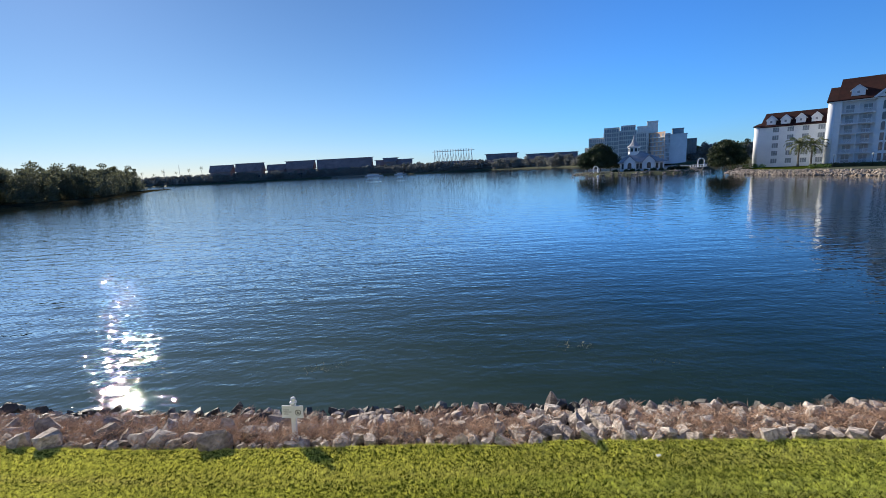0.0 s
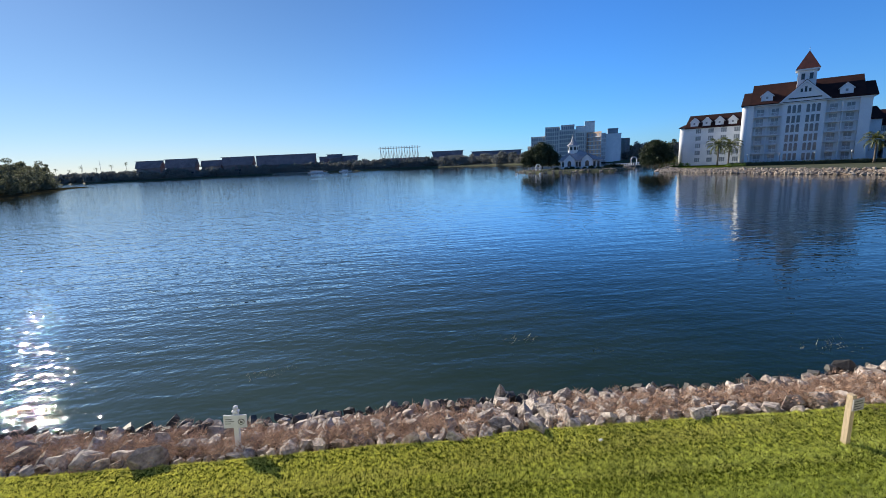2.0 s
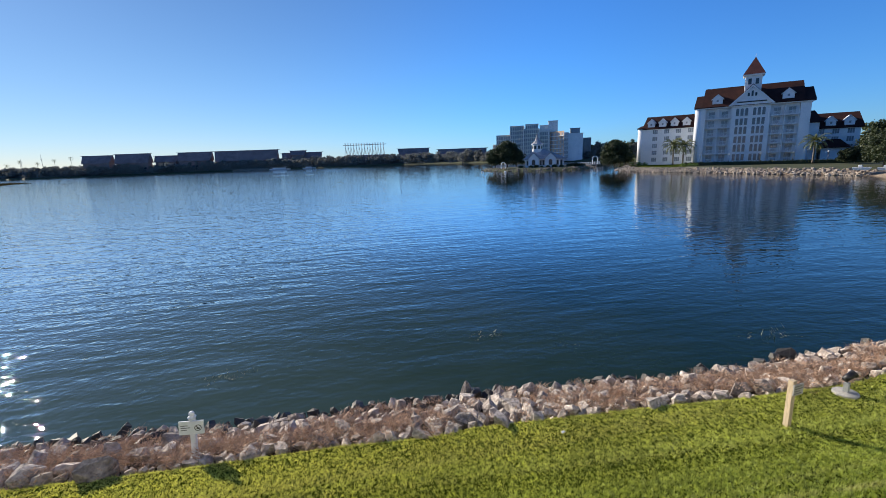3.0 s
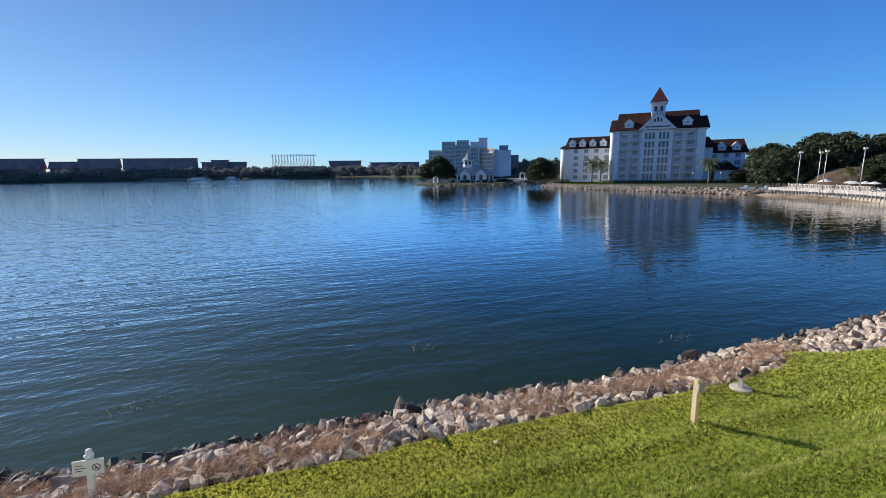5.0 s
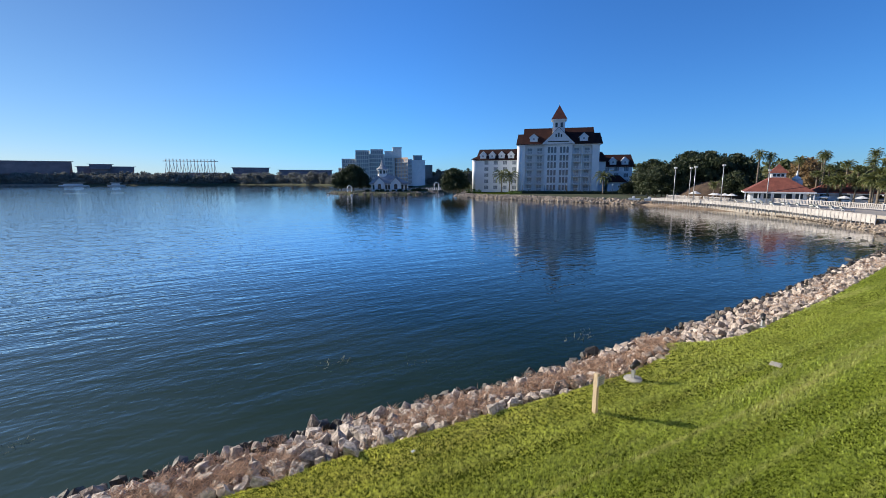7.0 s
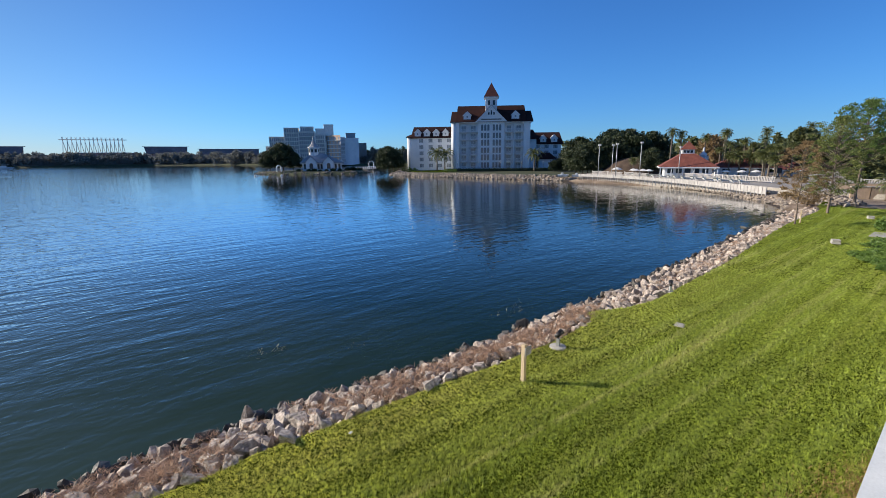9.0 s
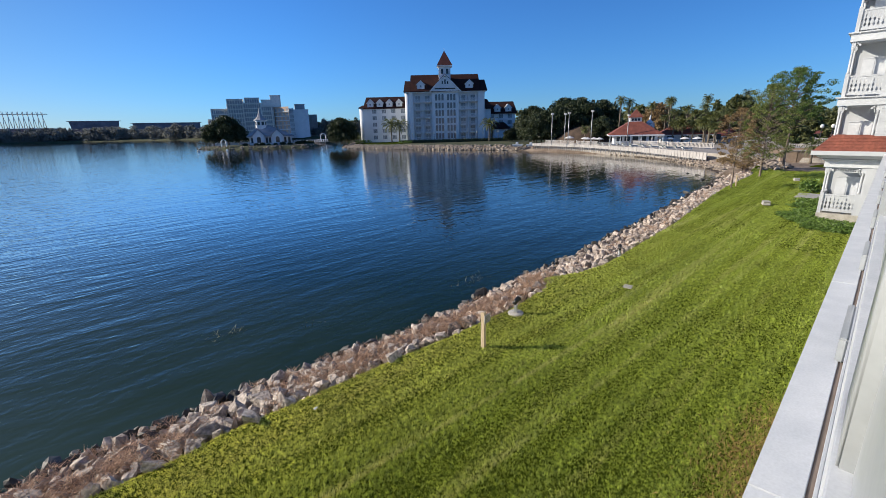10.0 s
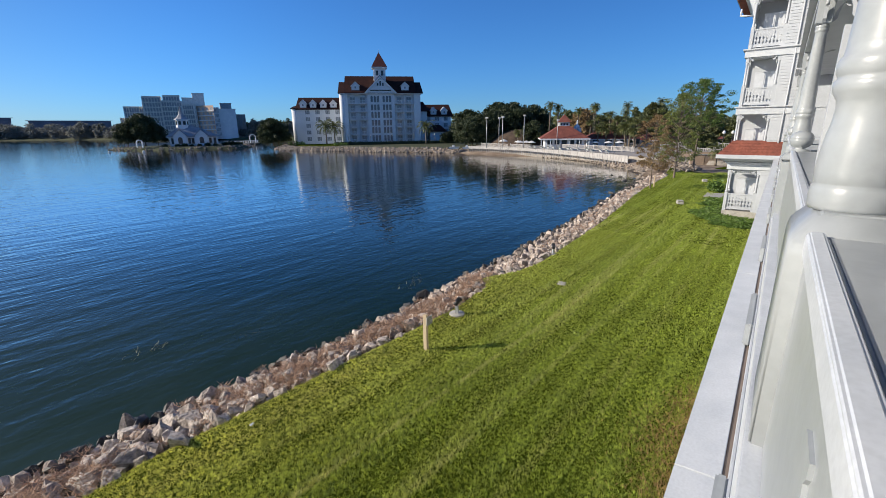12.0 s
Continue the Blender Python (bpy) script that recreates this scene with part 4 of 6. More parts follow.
gable(bm, -0.9, 3.2, -0.6, 14.6, EAVE + 0.48, 21.6, 0.2, 0.2)
part("end_roof", bm, REDDARK, hotel)
bm = B()
gable(bm, 24.6, W + 0.9, -0.6, 14.6, EAVE + 0.48, 21.6, 0.2, 0.2)
part("end_roof", bm, REDDARK, hotel)
# the gable front with its dark louvre
bm = B()
hull(bm, [(8.7, -0.75, EAVE + 0.4), (18.9, -0.75, EAVE + 0.4), (13.8, -0.75, 22.3)], [(8.7, 6.9, EAVE + 0.4), (18.9, 6.9, EAVE + 0.4), (13.8, 6.9, 22.6)])
gfront = part("gable_front", bm, HOTEL, hotel, "white gable front")
part("louvre_band", box(B(), 10.2, -0.85, 18.0, 17.4, -0.76, 18.35), DARKMETAL, gfront)
for s in (-1, 1):
    bm = B()
    hull(bm, [(13.8 + s * 5.7, -1.1, EAVE + 0.3), (13.8 + s * 5.0, -1.1, EAVE + 0.3), (13.8, -1.1, 22.4), (13.8, -1.1, 22.9)], [(13.8 + s * 5.7, -0.3, EAVE + 0.3), (13.8 + s * 5.0, -0.3, EAVE + 0.3), (13.8, -0.3, 22.4), (13.8, -0.3, 22.9)])
    part("rake", bm, HOTEL, gfront)
bm = B()
hull(bm, [(8.1, -0.29, EAVE + 0.35), (19.5, -0.29, EAVE + 0.35), (13.8, -0.29, 23.2)], [(8.1, 7.2, EAVE + 0.35), (19.5, 7.2, EAVE + 0.35), (13.8, 7.2, 23.6)])
part("cross_roof", bm, REDDARK, hotel, "dark red cross gable roof")
for dx in (-0.9, 0, 0.9):
    part("fan_window", box(B(), 13.8 + dx - 0.25, -0.83, 19.7, 13.8 + dx + 0.25, -0.77, 21.2 - abs(dx) * 0.6), GLASS, gfront)


def dormer(parent, x, y, z, w=2.4):
    """A small gabled dormer that faces -y."""
    bm = B()
    hull(bm, [(x - w / 2, y, z), (x + w / 2, y, z), (x + w / 2, y, z + 1.6), (x, y, z + 2.8), (x - w / 2, y, z + 1.6)], [(x - w / 2, y + 4, z), (x + w / 2, y + 4, z), (x + w / 2, y + 4, z + 1.6), (x, y + 4, z + 2.8), (x - w / 2, y + 4, z + 1.6)])
    d = part("dormer", bm, HOTEL, parent, "white gabled dormer")
    for s in (-1, 1):
        bm = B()
        hull(bm, [(x + s * (w / 2 + 0.3), y - 0.2, z + 1.35), (x, y - 0.2, z + 2.8), (x, y - 0.2, z + 2.98), (x + s * (w / 2 + 0.3), y - 0.2, z + 1.53)], [(x + s * (w / 2 + 0.3), y + 3.9, z + 1.35), (x, y + 3.9, z + 2.8), (x, y + 3.9, z + 2.98), (x + s * (w / 2 + 0.3), y + 3.9, z + 1.53)])
        part("dormer_roof", bm, HOTEL, d)
    part("window", FRAME_MESH["small"], HOTEL, d, m=pose(x, y - 0.004, z + 0.3))
    part("pane", PANE_MESH["small"], GLASS, d, m=pose(x, y - 0.004, z + 1.0))
    return d


for x in (5.2, 22.4):
    dormer(hotel, x, 0.3, 18.2, 2.7)
# the turret
turret = part("turret", box(B(), 11.75, 0.9, 20.5, 15.85, 5.0, 25.6), HOTEL, hotel, "white square turret")
part("turret_cornice", box(B(), 11.2, 0.35, 25.6, 16.4, 5.55, 26.0), HOTEL, turret)
bm = B()
hull(bm, [(11.1, 0.25, 26.0), (16.5, 0.25, 26.0), (16.5, 5.65, 26.0), (11.1, 5.65, 26.0)], [(13.75, 2.9, 31.0), (13.85, 2.9, 31.0), (13.85, 3.0, 31.0), (13.75, 3.0, 31.0)])
part("spire", bm, REDMID, turret, "red pyramid spire")
part("spire_tip", cyl(B(), (13.8, 2.95, 30.9), (13.8, 2.95, 32.0), 0.07, 0.02, 6), GREYMETAL, turret)
for dx in (-0.9, 0.9):
    part("turret_window", box(B(), 13.8 + dx - 0.4, 0.83, 23.2, 13.8 + dx + 0.4, 0.898, 24.8), GLASS, turret)
part("turret_window", box(B(), 11.68, 2.3, 23.2, 11.748, 3.6, 24.8), GLASS, turret)
# the side wings
for nm, x0, x1, yb, depth, eave, ridge, floors, dorm in (("wing", -17.6, 0, 12, 12, 12.4, 17.0, 5, (-14.6, -11.0, -7.3, -3.6)), ("wing", W, 41.0, 12, 12, 9.6, 14.3, 4, (34.2, 38.4))):
    left = x0 < 0
    wing = part(nm, box(B(), x0, yb, 0, x1, yb + depth, eave), HOTEL, hotel, "white four-storey side wing")
    if left:
        part("corner_bay", cyl(B(), (x0 - 0.2, yb + 1.2, -0.2), (x0 - 0.2, yb + 1.2, eave + 0.3), 1.25, 1.25, 20), HOTEL, wing, "rounded white corner bay")
    part("wing_roof", gable(B(), x0 + (0.2 if left else -0.5), x1 + (0 if left else 0.8), yb - 0.6, yb + depth + 0.6, eave + 0.2, ridge, 0.6, 0.6), REDDARK, wing, "dark red shingled roof")
    if left:
        part("bay_roof", gable(B(), x0 - 1.6, x0 + 1.2, yb - 0.3, yb + 6.4, eave + 0.55, eave + 1.5, 1.2, 1.2), REDDARK, wing)
    else:
        part("link_roof", gable(B(), x0 - 0.5, x0 + 4, yb - 5, yb + 9, eave + 2.0, eave + 5.6, 0.3, 1.5), REDDARK, wing)
        part("link_wall", box(B(), x0, yb - 4.5, 0, x0 + 3.2, yb, eave + 1.9), HOTEL, wing)
        part("porch_roof", gable(B(), x0 + 3.4, x0 + 10.5, yb - 6, yb, 4.2, 6.4, 2, 2), REDDARK, wing)
        part("porch", box(B(), x0 + 4.2, yb - 5.2, 0, x0 + 9.7, yb, 4.0), HOTEL, wing)
    for x in dorm:
        dormer(wing, x, yb + 0.2, eave + 0.6, 2.3)
    n = 4 if left else 3
    for i in range(floors):
        z = 0.6 + i * (eave - 0.4) / floors
        part("floor_band", box(B(), x0 + 0.1, yb - 0.25, z + 2.05, x1, yb - 0.002, z + 2.2), HOTEL, wing)
        for k in range(n):
            cx = x0 + 2.6 + (k + 0.5) * (x1 - x0 - 3) / n
            window(wing, "wide", pose(cx, yb - 0.004, z + 0.5))


# ---- trees ----
def leaf_cloud(centres, radii, per, size, seed, flat=0.7, droop=0.0):
    """Quads scattered in clumps: centres (n, 3), radii (n,), per clump, size in metres."""
    r = np.random.RandomState(seed)
    n = len(centres)
    d = r.normal(size=(n, per, 3))
    d /= np.linalg.norm(d, axis=2, keepdims=True)
    d *= (r.rand(n, per, 1) ** 0.45)
    c = centres[:, None, :] + d * radii[:, None, None] * np.array([1, 1, flat])
    c = c.reshape(-1, 3)
    m = len(c)
    u = r.normal(size=(m, 3))
    u /= np.linalg.norm(u, axis=1, keepdims=True)
    w = r.normal(size=(m, 3))
    w = np.cross(u, w)
    w /= np.linalg.norm(w, axis=1, keepdims=True)
    s = size * (0.6 + 0.8 * r.rand(m, 1))
    u, w = u * s, w * s * (0.45 + 0.3 * r.rand(m, 1))
    V = np.stack([c - u, c - w * 0.9, c + u, c + w], 1).reshape(-1, 3)
    return V, np.arange(4 * m).reshape(m, 4)


def tree(name, label, height, spread, seed, leaves, trunk_h=0.3, clumps=46, per=60, size=0.35, lean=0.0, shape="round", group="", trunk_r=None, bark=None):
    r = random.Random(seed)
    t = thing(name, label, "tree", group=group)
    bm = B()
    tr = trunk_r or height * 0.022
    top = height * (0.92 if shape == "pine" else 0.72)
    pts = [Vector((lean * (k / 6) ** 1.5 + r.uniform(-1, 1) * height * 0.012 * (k > 0), r.uniform(-1, 1) * height * 0.012 * (k > 0), top * k / 6)) for k in range(7)]
    for k in range(6):
        cyl(bm, pts[k], pts[k + 1], tr * (1.25 if k == 0 else 1 - 0.13 * k), tr * (1 - 0.13 * (k + 1)), 8, False)
    centres, radii = [], []
    for k in range(clumps):
        f = (k + 0.5) / clumps
        a = k * 2.39996 + r.uniform(-0.4, 0.4)
        if shape == "pine":
            h = trunk_h + (1 - trunk_h) * f
            rad = spread * (0.35 + 0.65 * math.sin(math.pi * min(1, (f * 0.75 + 0.2)))) * r.uniform(0.35, 1.0)
            if f > 0.93:
                rad *= 0.3
            z = height * h
        elif shape == "cone":
            h = trunk_h + (1 - trunk_h) * f
            rad = spread * (1.02 - f) * r.uniform(0.3, 1.0)
            z = height * h
        else:
            z = height * (trunk_h + (1 - trunk_h) * (0.12 + 0.86 * f))
            rad = spread * math.sqrt(max(0.02, 1 - ((f - 0.38) / 0.64) ** 2)) * r.uniform(0.25, 1.0)
        zt = min(z * 0.95, top * 0.98)
        base = pts[0].lerp(pts[6], max(0.05, min(1, (zt - rad * 0.35) / top)))
        c = Vector((base.x + rad * math.cos(a), base.y + rad * math.sin(a), z))
        if k % 2 == 0 or shape == "pine":
            mid = base.lerp(c, 0.55) + Vector((0, 0, 0.04 * height * r.uniform(-0.3, 0.8)))
            cyl(bm, base, mid, tr * 0.28, tr * 0.16, 5, False)
            cyl(bm, mid, c, tr * 0.16, tr * 0.05, 5, False)
        centres.append(c)
        radii.append(spread * r.uniform(0.2, 0.36) if shape != "pine" else spread * r.uniform(0.11, 0.2))
    part("trunk", bm, bark or BARK, t)
    V, F = leaf_cloud(np.array([tuple(c) for c in centres]), np.array(radii), per, size, seed, 0.75 if shape == "round" else 0.45)
    part("crown", array_mesh("crown", V, F, leaves), leaves, t)
    return t


def palm(name, label, height, seed, frond=2.6, n=26, group="", bushy=False):
    r = random.Random(seed)
    t = thing(name, label, "palm tree", group=group)
    bm = B()
    lean = r.uniform(-0.25, 0.25)
    P = [Vector((lean * (k / 5) ** 2, 0, height * k / 5)) for k in range(6)]
    tr = 0.24 if bushy else 0.16
    for k in range(5):
        cyl(bm, P[k], P[k + 1], tr * (1.3 if k == 0 else 1.0), tr * 0.95, 8, k in (0, 4))
    part("trunk", bm, PALMBARK, t)
    V, F = [], []
    for k in range(n):
        a = k * 2.39996
        el = radians(75 - 120 * (k / n) + r.uniform(-8, 8))
        L = frond * r.uniform(0.85, 1.1)
        prev = None
        steps = 9
        for s in range(steps):
            f = s / (steps - 1)
            ang = el - 1.35 * f * f
            p = Vector((math.cos(a) * math.cos(ang), math.sin(a) * math.cos(ang), math.sin(ang))) * L / (steps - 1)
            cur = P[5] + p if prev is None else prev + p
            if prev is not None:
                side = Vector((-math.sin(a), math.cos(a), 0))
                for sg in (-1, 1):
                    for q in range(2):
                        o = prev.lerp(cur, q * 0.5)
                        tip = o + side * sg * frond * 0.24 * (1.1 - f) ** 0.5 + p * 1.2 + Vector((0, 0, -0.1 * frond * (0.5 + f)))
                        b0 = len(V)
                        V += [tuple(o), tuple(o + p * 0.42), tuple(tip)]
                        F.append((b0, b0 + 1, b0 + 2))
            prev = cur
    part("crown", array_mesh("crown", V, F, LEAF_PALM), LEAF_PALM, t)
    return t


def turn(r, x, y, z, s, sz=None):
    return Matrix.LocRotScale((x, y, z), Euler((0, 0, r)), (s, s, sz or s))


R = random.Random(7)
oak = tree("oak_tree", "dark green live oak with a broad uneven crown", 10, 5.2, 3, LEAF_DARK, 0.12, 70, 130, 0.3, group="oaks round the cove")
OAKS = [(66, 188, 1.1), (61, 190, 0.8), (71, 190, 0.75), (90, 142.5, 0.88), (93.5, 145, 0.8), (87.5, 142.5, 0.55),
        (108, 70.5, 0.7), (110, 69, 0.85), (113, 66.5, 0.95), (118, 63, 1.15), (122, 70, 1.2), (112.5, 53.5, 0.66), (126, 60, 1.1), (112, 75.5, 0.7), (116, 74, 0.8), (122.6, 91.2, 0.36), (125.2, 91.0, 0.42)]
oak.matrix_basis = turn(0.3, 119, 79, 0.2, 1.0)
for x, y, s in OAKS:
    copy_thing(oak, turn(R.uniform(0, 6.28), x, y, 0.0, s * R.uniform(0.92, 1.08), s))
rust = tree("cypress_tree", "bare-looking rusty autumn cypress", 9, 3.4, 12, LEAF_RUST, 0.25, 46, 50, 0.3, group="rusty trees behind the pool")
rust.matrix_basis = turn(0, 128, 46, 0, 1.1)
for x, y, s in ((133, 40, 1.0), (130, 28, 0.95), (126, 18, 0.9), (136, 52, 1.0)):
    copy_thing(rust, turn(R.uniform(0, 6.28), x, y, 0.0, s, s * R.uniform(0.66, 0.8)))
wood = tree("woodland_tree", "mid-green woodland tree with an uneven crown", 11, 4.6, 21, LEAF_MID, 0.1, 52, 70, 0.45, group="trees behind the resort")
wood.matrix_basis = turn(0, 140, 30, 0, 1.0)
for x, y, s in ((146, 40, 0.9), (150, 26, 0.95), (138, 16, 0.85), (130, 6, 0.8), (142, 2, 0.9), (118, -2, 0.7), (108, 3, 0.65), (100, -4, 0.65), (125, -8, 0.8), (150, 52, 1.0), (92, -3, 0.55), (135, -6, 0.85), (100.5, 152, 0.62), (124, 33, 0.8), (118, 22, 0.75), (112, 16, 0.7), (120, 8, 0.75), (104, 10, 0.6), (99, 12, 0.5), (101, 0, 0.6)):
    copy_thing(wood, turn(R.uniform(0, 6.28), x, y, 0.0, s, s * R.uniform(0.7, 0.85)))
rusty = tree("young_cypress", "slender young cypress turning rusty brown", 6.4, 1.9, 63, LEAF_RUST, 0.32, 80, 60, 0.055, 0.1, "pine", "trees by the shore", 0.06)
rusty.matrix_basis = pose(43.4, 8.35, -0.1)
rusty = tree("young_cypress", "slender young cypress turning rusty brown", 4.2, 2.4, 64, LEAF_RUST, 0.15, 60, 60, 0.07, -0.2, "pine", "trees by the shore", 0.06)
rusty.matrix_basis = pose(59.5, 10.9, -0.4)
cyp = tree("olive_cypress", "olive-green cypress with a loose feathery crown", 8.6, 2.9, 65, LEAF_OLIVE, 0.22, 150, 62, 0.07, -0.3, "pine", "trees by the shore", 0.1)
cyp.matrix_basis = pose(53.2, 8.12, -0.1)
pine = tree("pine_tree", "tall green pine with a broad layered crown", 10.6, 3.5, 78, LEAF_PINE, 0.5, 120, 110, 0.08, -0.4, "pine", "trees by the shore", 0.13)
pine.matrix_basis = pose(63.0, 7.7, -0.1)
p = palm("palm_tree", "tall slim palm with a ragged round crown", 9.2, 5, 1.35, 60, group="palms by the pool")
p.matrix_basis = turn(0, 110, 47.9, 0.8, 1.05)
for x, y, s in ((111.3, 46.3, 1.0), (113.0, 41.5, 0.86), (115.2, 38.0, 0.98), (117.5, 39.2, 0.94), (114.0, 30.0, 0.98), (149, 30, 1.22), (151, 31.5, 1.08),
                (108.0, 36.5, 0.6), (109.5, 35.2, 0.72), (110.5, 33.8, 0.62), (109.2, 32.4, 0.76), (108.8, 30.6, 0.66), (110.6, 29.4, 0.8), (108.0, 28.0, 0.55), (106.5, 25.6, 0.6), (111.5, 27.0, 0.74), (109.0, 24.0, 0.68)):
    copy_thing(p, turn(R.uniform(0, 6.28), x, y, 0.45, 0.88 * R.uniform(0.9, 1.15), s * R.uniform(0.97, 1.03)))
p = palm("cabbage_palm", "short bushy palm with drooping green fronds", 4.2, 15, 1.6, 70, "bushy palms round the cove")
p.matrix_basis = turn(0, 105.5, 33.8, 0.45, 1.0)
for x, y, s in ((106.2, 32.0, 1.15), (107.0, 30.3, 0.95), (105.0, 27.5, 1.1), (104.6, 25.4, 0.9), (106.6, 55.1, 0.75), (107.5, 27.2, 1.3)):
    copy_thing(p, turn(R.uniform(0, 6.28), x, y, 0.45, s, s * R.uniform(0.9, 1.1)))
p = palm("date_palm", "stout date palm with long arching fronds", 7.0, 8, 3.6, 34, "palms by the hotel", True)
p.matrix_basis = turn(0, 101.2, 127.2, 0.2, 1.0, 0.9)
for x, y, s in ((102.4, 124.2, 1.0), (120.2, 97.5, 0.95)):
    copy_thing(p, turn(R.uniform(0, 6.28), x, y, 0.2, s, s * 0.95))
# the wooded island and the far woods: beyond counting
r = np.random.RandomState(5)


def woods(name, label, xy, hgt, spread, per, size, leaves, seed, trunks=True):
    n = len(xy)
    rr = np.random.RandomState(seed)
    C, Rr = [], []
    for k in range(7):
        o = rr.normal(size=(n, 2)) * spread[:, None] * 0.45
        z = hgt * (0.05 + 0.87 * (k + rr.rand(n)) / 7)
        C.append(np.stack([xy[:, 0] + o[:, 0], xy[:, 1] + o[:, 1], z - 0.6], 1))
        Rr.append(spread * (0.42 + 0.2 * rr.rand(n)) * (1.0 if k < 5 else 0.75))
    V, F = leaf_cloud(np.concatenate(C), np.concatenate(Rr), per, size, seed, 0.8)
    ob = new(name, array_mesh(name, V, F, leaves))
    return tagged(ob, label, "trees", kind="stuff")


N1 = 300
tt = r.rand(N1)
rim = np.stack([np.interp(tt, [0, 0.35, 0.6, 1], [-306, -178, -166, -238]), np.interp(tt, [0, 0.35, 0.6, 1], [118, 166, 208, 348])], 1)
inl = r.rand(N1) ** 1.3 * 60
xy = rim + np.stack([-inl * 0.9 - 6, inl * 0.35 + 2], 1)
woods("island_woods", "dense dark woods on the low island", xy, 11 + 7.5 * r.rand(N1), 4.0 + 3.0 * r.rand(N1), 130, 0.42, ISLELEAF, 31)
N2 = 1100
fx = r.uniform(-760, 190, N2)
fy = np.interp(fx, [-760, -300, -170, -60, 50, 100, 130, 160, 190], [655, 598, 592, 570, 556, 512, 445, 345, 268]) + r.rand(N2) ** 2 * 60 + 3
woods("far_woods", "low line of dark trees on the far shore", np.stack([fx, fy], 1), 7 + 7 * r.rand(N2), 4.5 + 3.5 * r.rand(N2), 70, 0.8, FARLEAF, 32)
N3 = 260
fx = r.uniform(180, 520, N3)
fy = r.uniform(262, 420, N3)
woods("back_woods", "dark trees behind the hotel", np.stack([fx, fy], 1), 8 + 6 * r.rand(N3), 4 + 3 * r.rand(N3), 40, 0.9, LEAF_DARK, 33)
N4 = 260
fx = r.uniform(140, 420, N4)
fy = r.uniform(-40, 130, N4)
woods("resort_woods", "mixed trees behind the pool buildings", np.stack([fx, fy], 1), 8 + 5 * r.rand(N4), 4 + 2 * r.rand(N4), 40, 0.7, LEAF_MID, 34)


# ---- across the lake ----
def longhouse(x0, y0, x1, y1, ridge, eave, depth=16):
    L = math.hypot(x1 - x0, y1 - y0)
    h = thing("longhouse", "dark brown lakeside longhouse with a flared gable roof", "house", pose(x0, y0, 0, 0, 0, math.degrees(math.atan2(y1 - y0, x1 - x0))), "longhouses on the far shore")
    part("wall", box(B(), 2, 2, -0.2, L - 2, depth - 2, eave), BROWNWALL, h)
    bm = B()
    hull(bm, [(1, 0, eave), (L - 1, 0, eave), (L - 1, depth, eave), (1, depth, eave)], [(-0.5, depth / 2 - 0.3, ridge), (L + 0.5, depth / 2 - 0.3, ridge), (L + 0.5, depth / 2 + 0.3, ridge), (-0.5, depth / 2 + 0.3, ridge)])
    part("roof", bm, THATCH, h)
    part("ridge_beam", box(B(), -2.2, depth / 2 - 0.35, ridge, L + 2.2, depth / 2 + 0.35, ridge + 0.5), BROWNWALL, h)
    n = max(2, int(L / 5))
    for f in range(2):
        for k in range(n):
            xx = 3 + (k + 0.5) * (L - 6) / n
            b = part("balcony", box(B(), xx - 1.9, 0.6, 1.5 + f * 3.4, xx + 1.9, 2, 1.7 + f * 3.4), TIMBER, h)
            part("balcony_opening", box(B(), xx - 1.6, 1.9, 1.8 + f * 3.4, xx + 1.6, 1.99, 4.2 + f * 3.4), GLASS, b)


LH = [(-327, 606, -294, 604, 23.2, 14), (-289, 602, -250, 600, 24.0, 13), (-248, 608, -220, 606, 20.6, 13), (-219, 602, -179, 600, 23.6, 13), (-175, 599, -99, 597, 23.6, 11), (-95, 602, -45, 600, 18.8, 12), (-84, 598, -65, 597, 21.2, 16), (56, 602, 98, 598, 19.2, 11), (111, 600, 178, 592, 16.6, 9)]
for a in LH:
    longhouse(*a)
wing6 = thing("low_pavilion", "low dark lakeside pavilion with a hipped roof", "house", pose(48, 566, 0, 0, 0, -10))
part("wall", box(B(), 0, 0, -0.2, 66, 12, 4.5), BROWNWALL, wing6)
part("roof", gable(B(), -2, 68, -2, 14, 4.8, 10, 6, 6), THATCH, wing6)
# the bare roof frame on the far shore
fr = thing("roof_frame", "bare pale timber roof frame of crossed rafters", "frame", pose(-13, 590, 0))
for k in range(15):
    x = k * 3.5
    part("rafter", cyl(B(), (x - 1.3, -1, 12), (x + 0.5, 3, 28.2), 0.32, 0.24, 6), PALETIMBER, fr)
    part("rafter", cyl(B(), (x + 1.5, 7, 12), (x - 0.5, 3, 28.2), 0.32, 0.24, 6), PALETIMBER, fr)
part("ridge_pole", cyl(B(), (-3, 3, 25.6), (53, 3, 26.0), 0.4, 0.4, 6), PALETIMBER, fr)
part("eave_pole", cyl(B(), (-2, -1, 12.5), (52, -1, 12.5), 0.35, 0.35, 6), PALETIMBER, fr)
part("lower_roof", gable(B(), -10, 70, -8, 14, 6, 12.4, 8, 8), THATCH, fr)
part("hall_wall", box(B(), -7, -5, -0.2, 66, 11, 5.7), BROWNWALL, fr)
solid("far_beach", hull(B(), [(-150, 575, -1.3), (-95, 569, -1.3), (-95, 584, -1.3), (-150, 588, -1.3)], [(-148, 578, 0.6), (-97, 573, 0.6), (-97, 583, 0.9), (-148, 587, 0.9)]), SAND, "strip of pale beach before a longhouse", "beach", kind="structure")
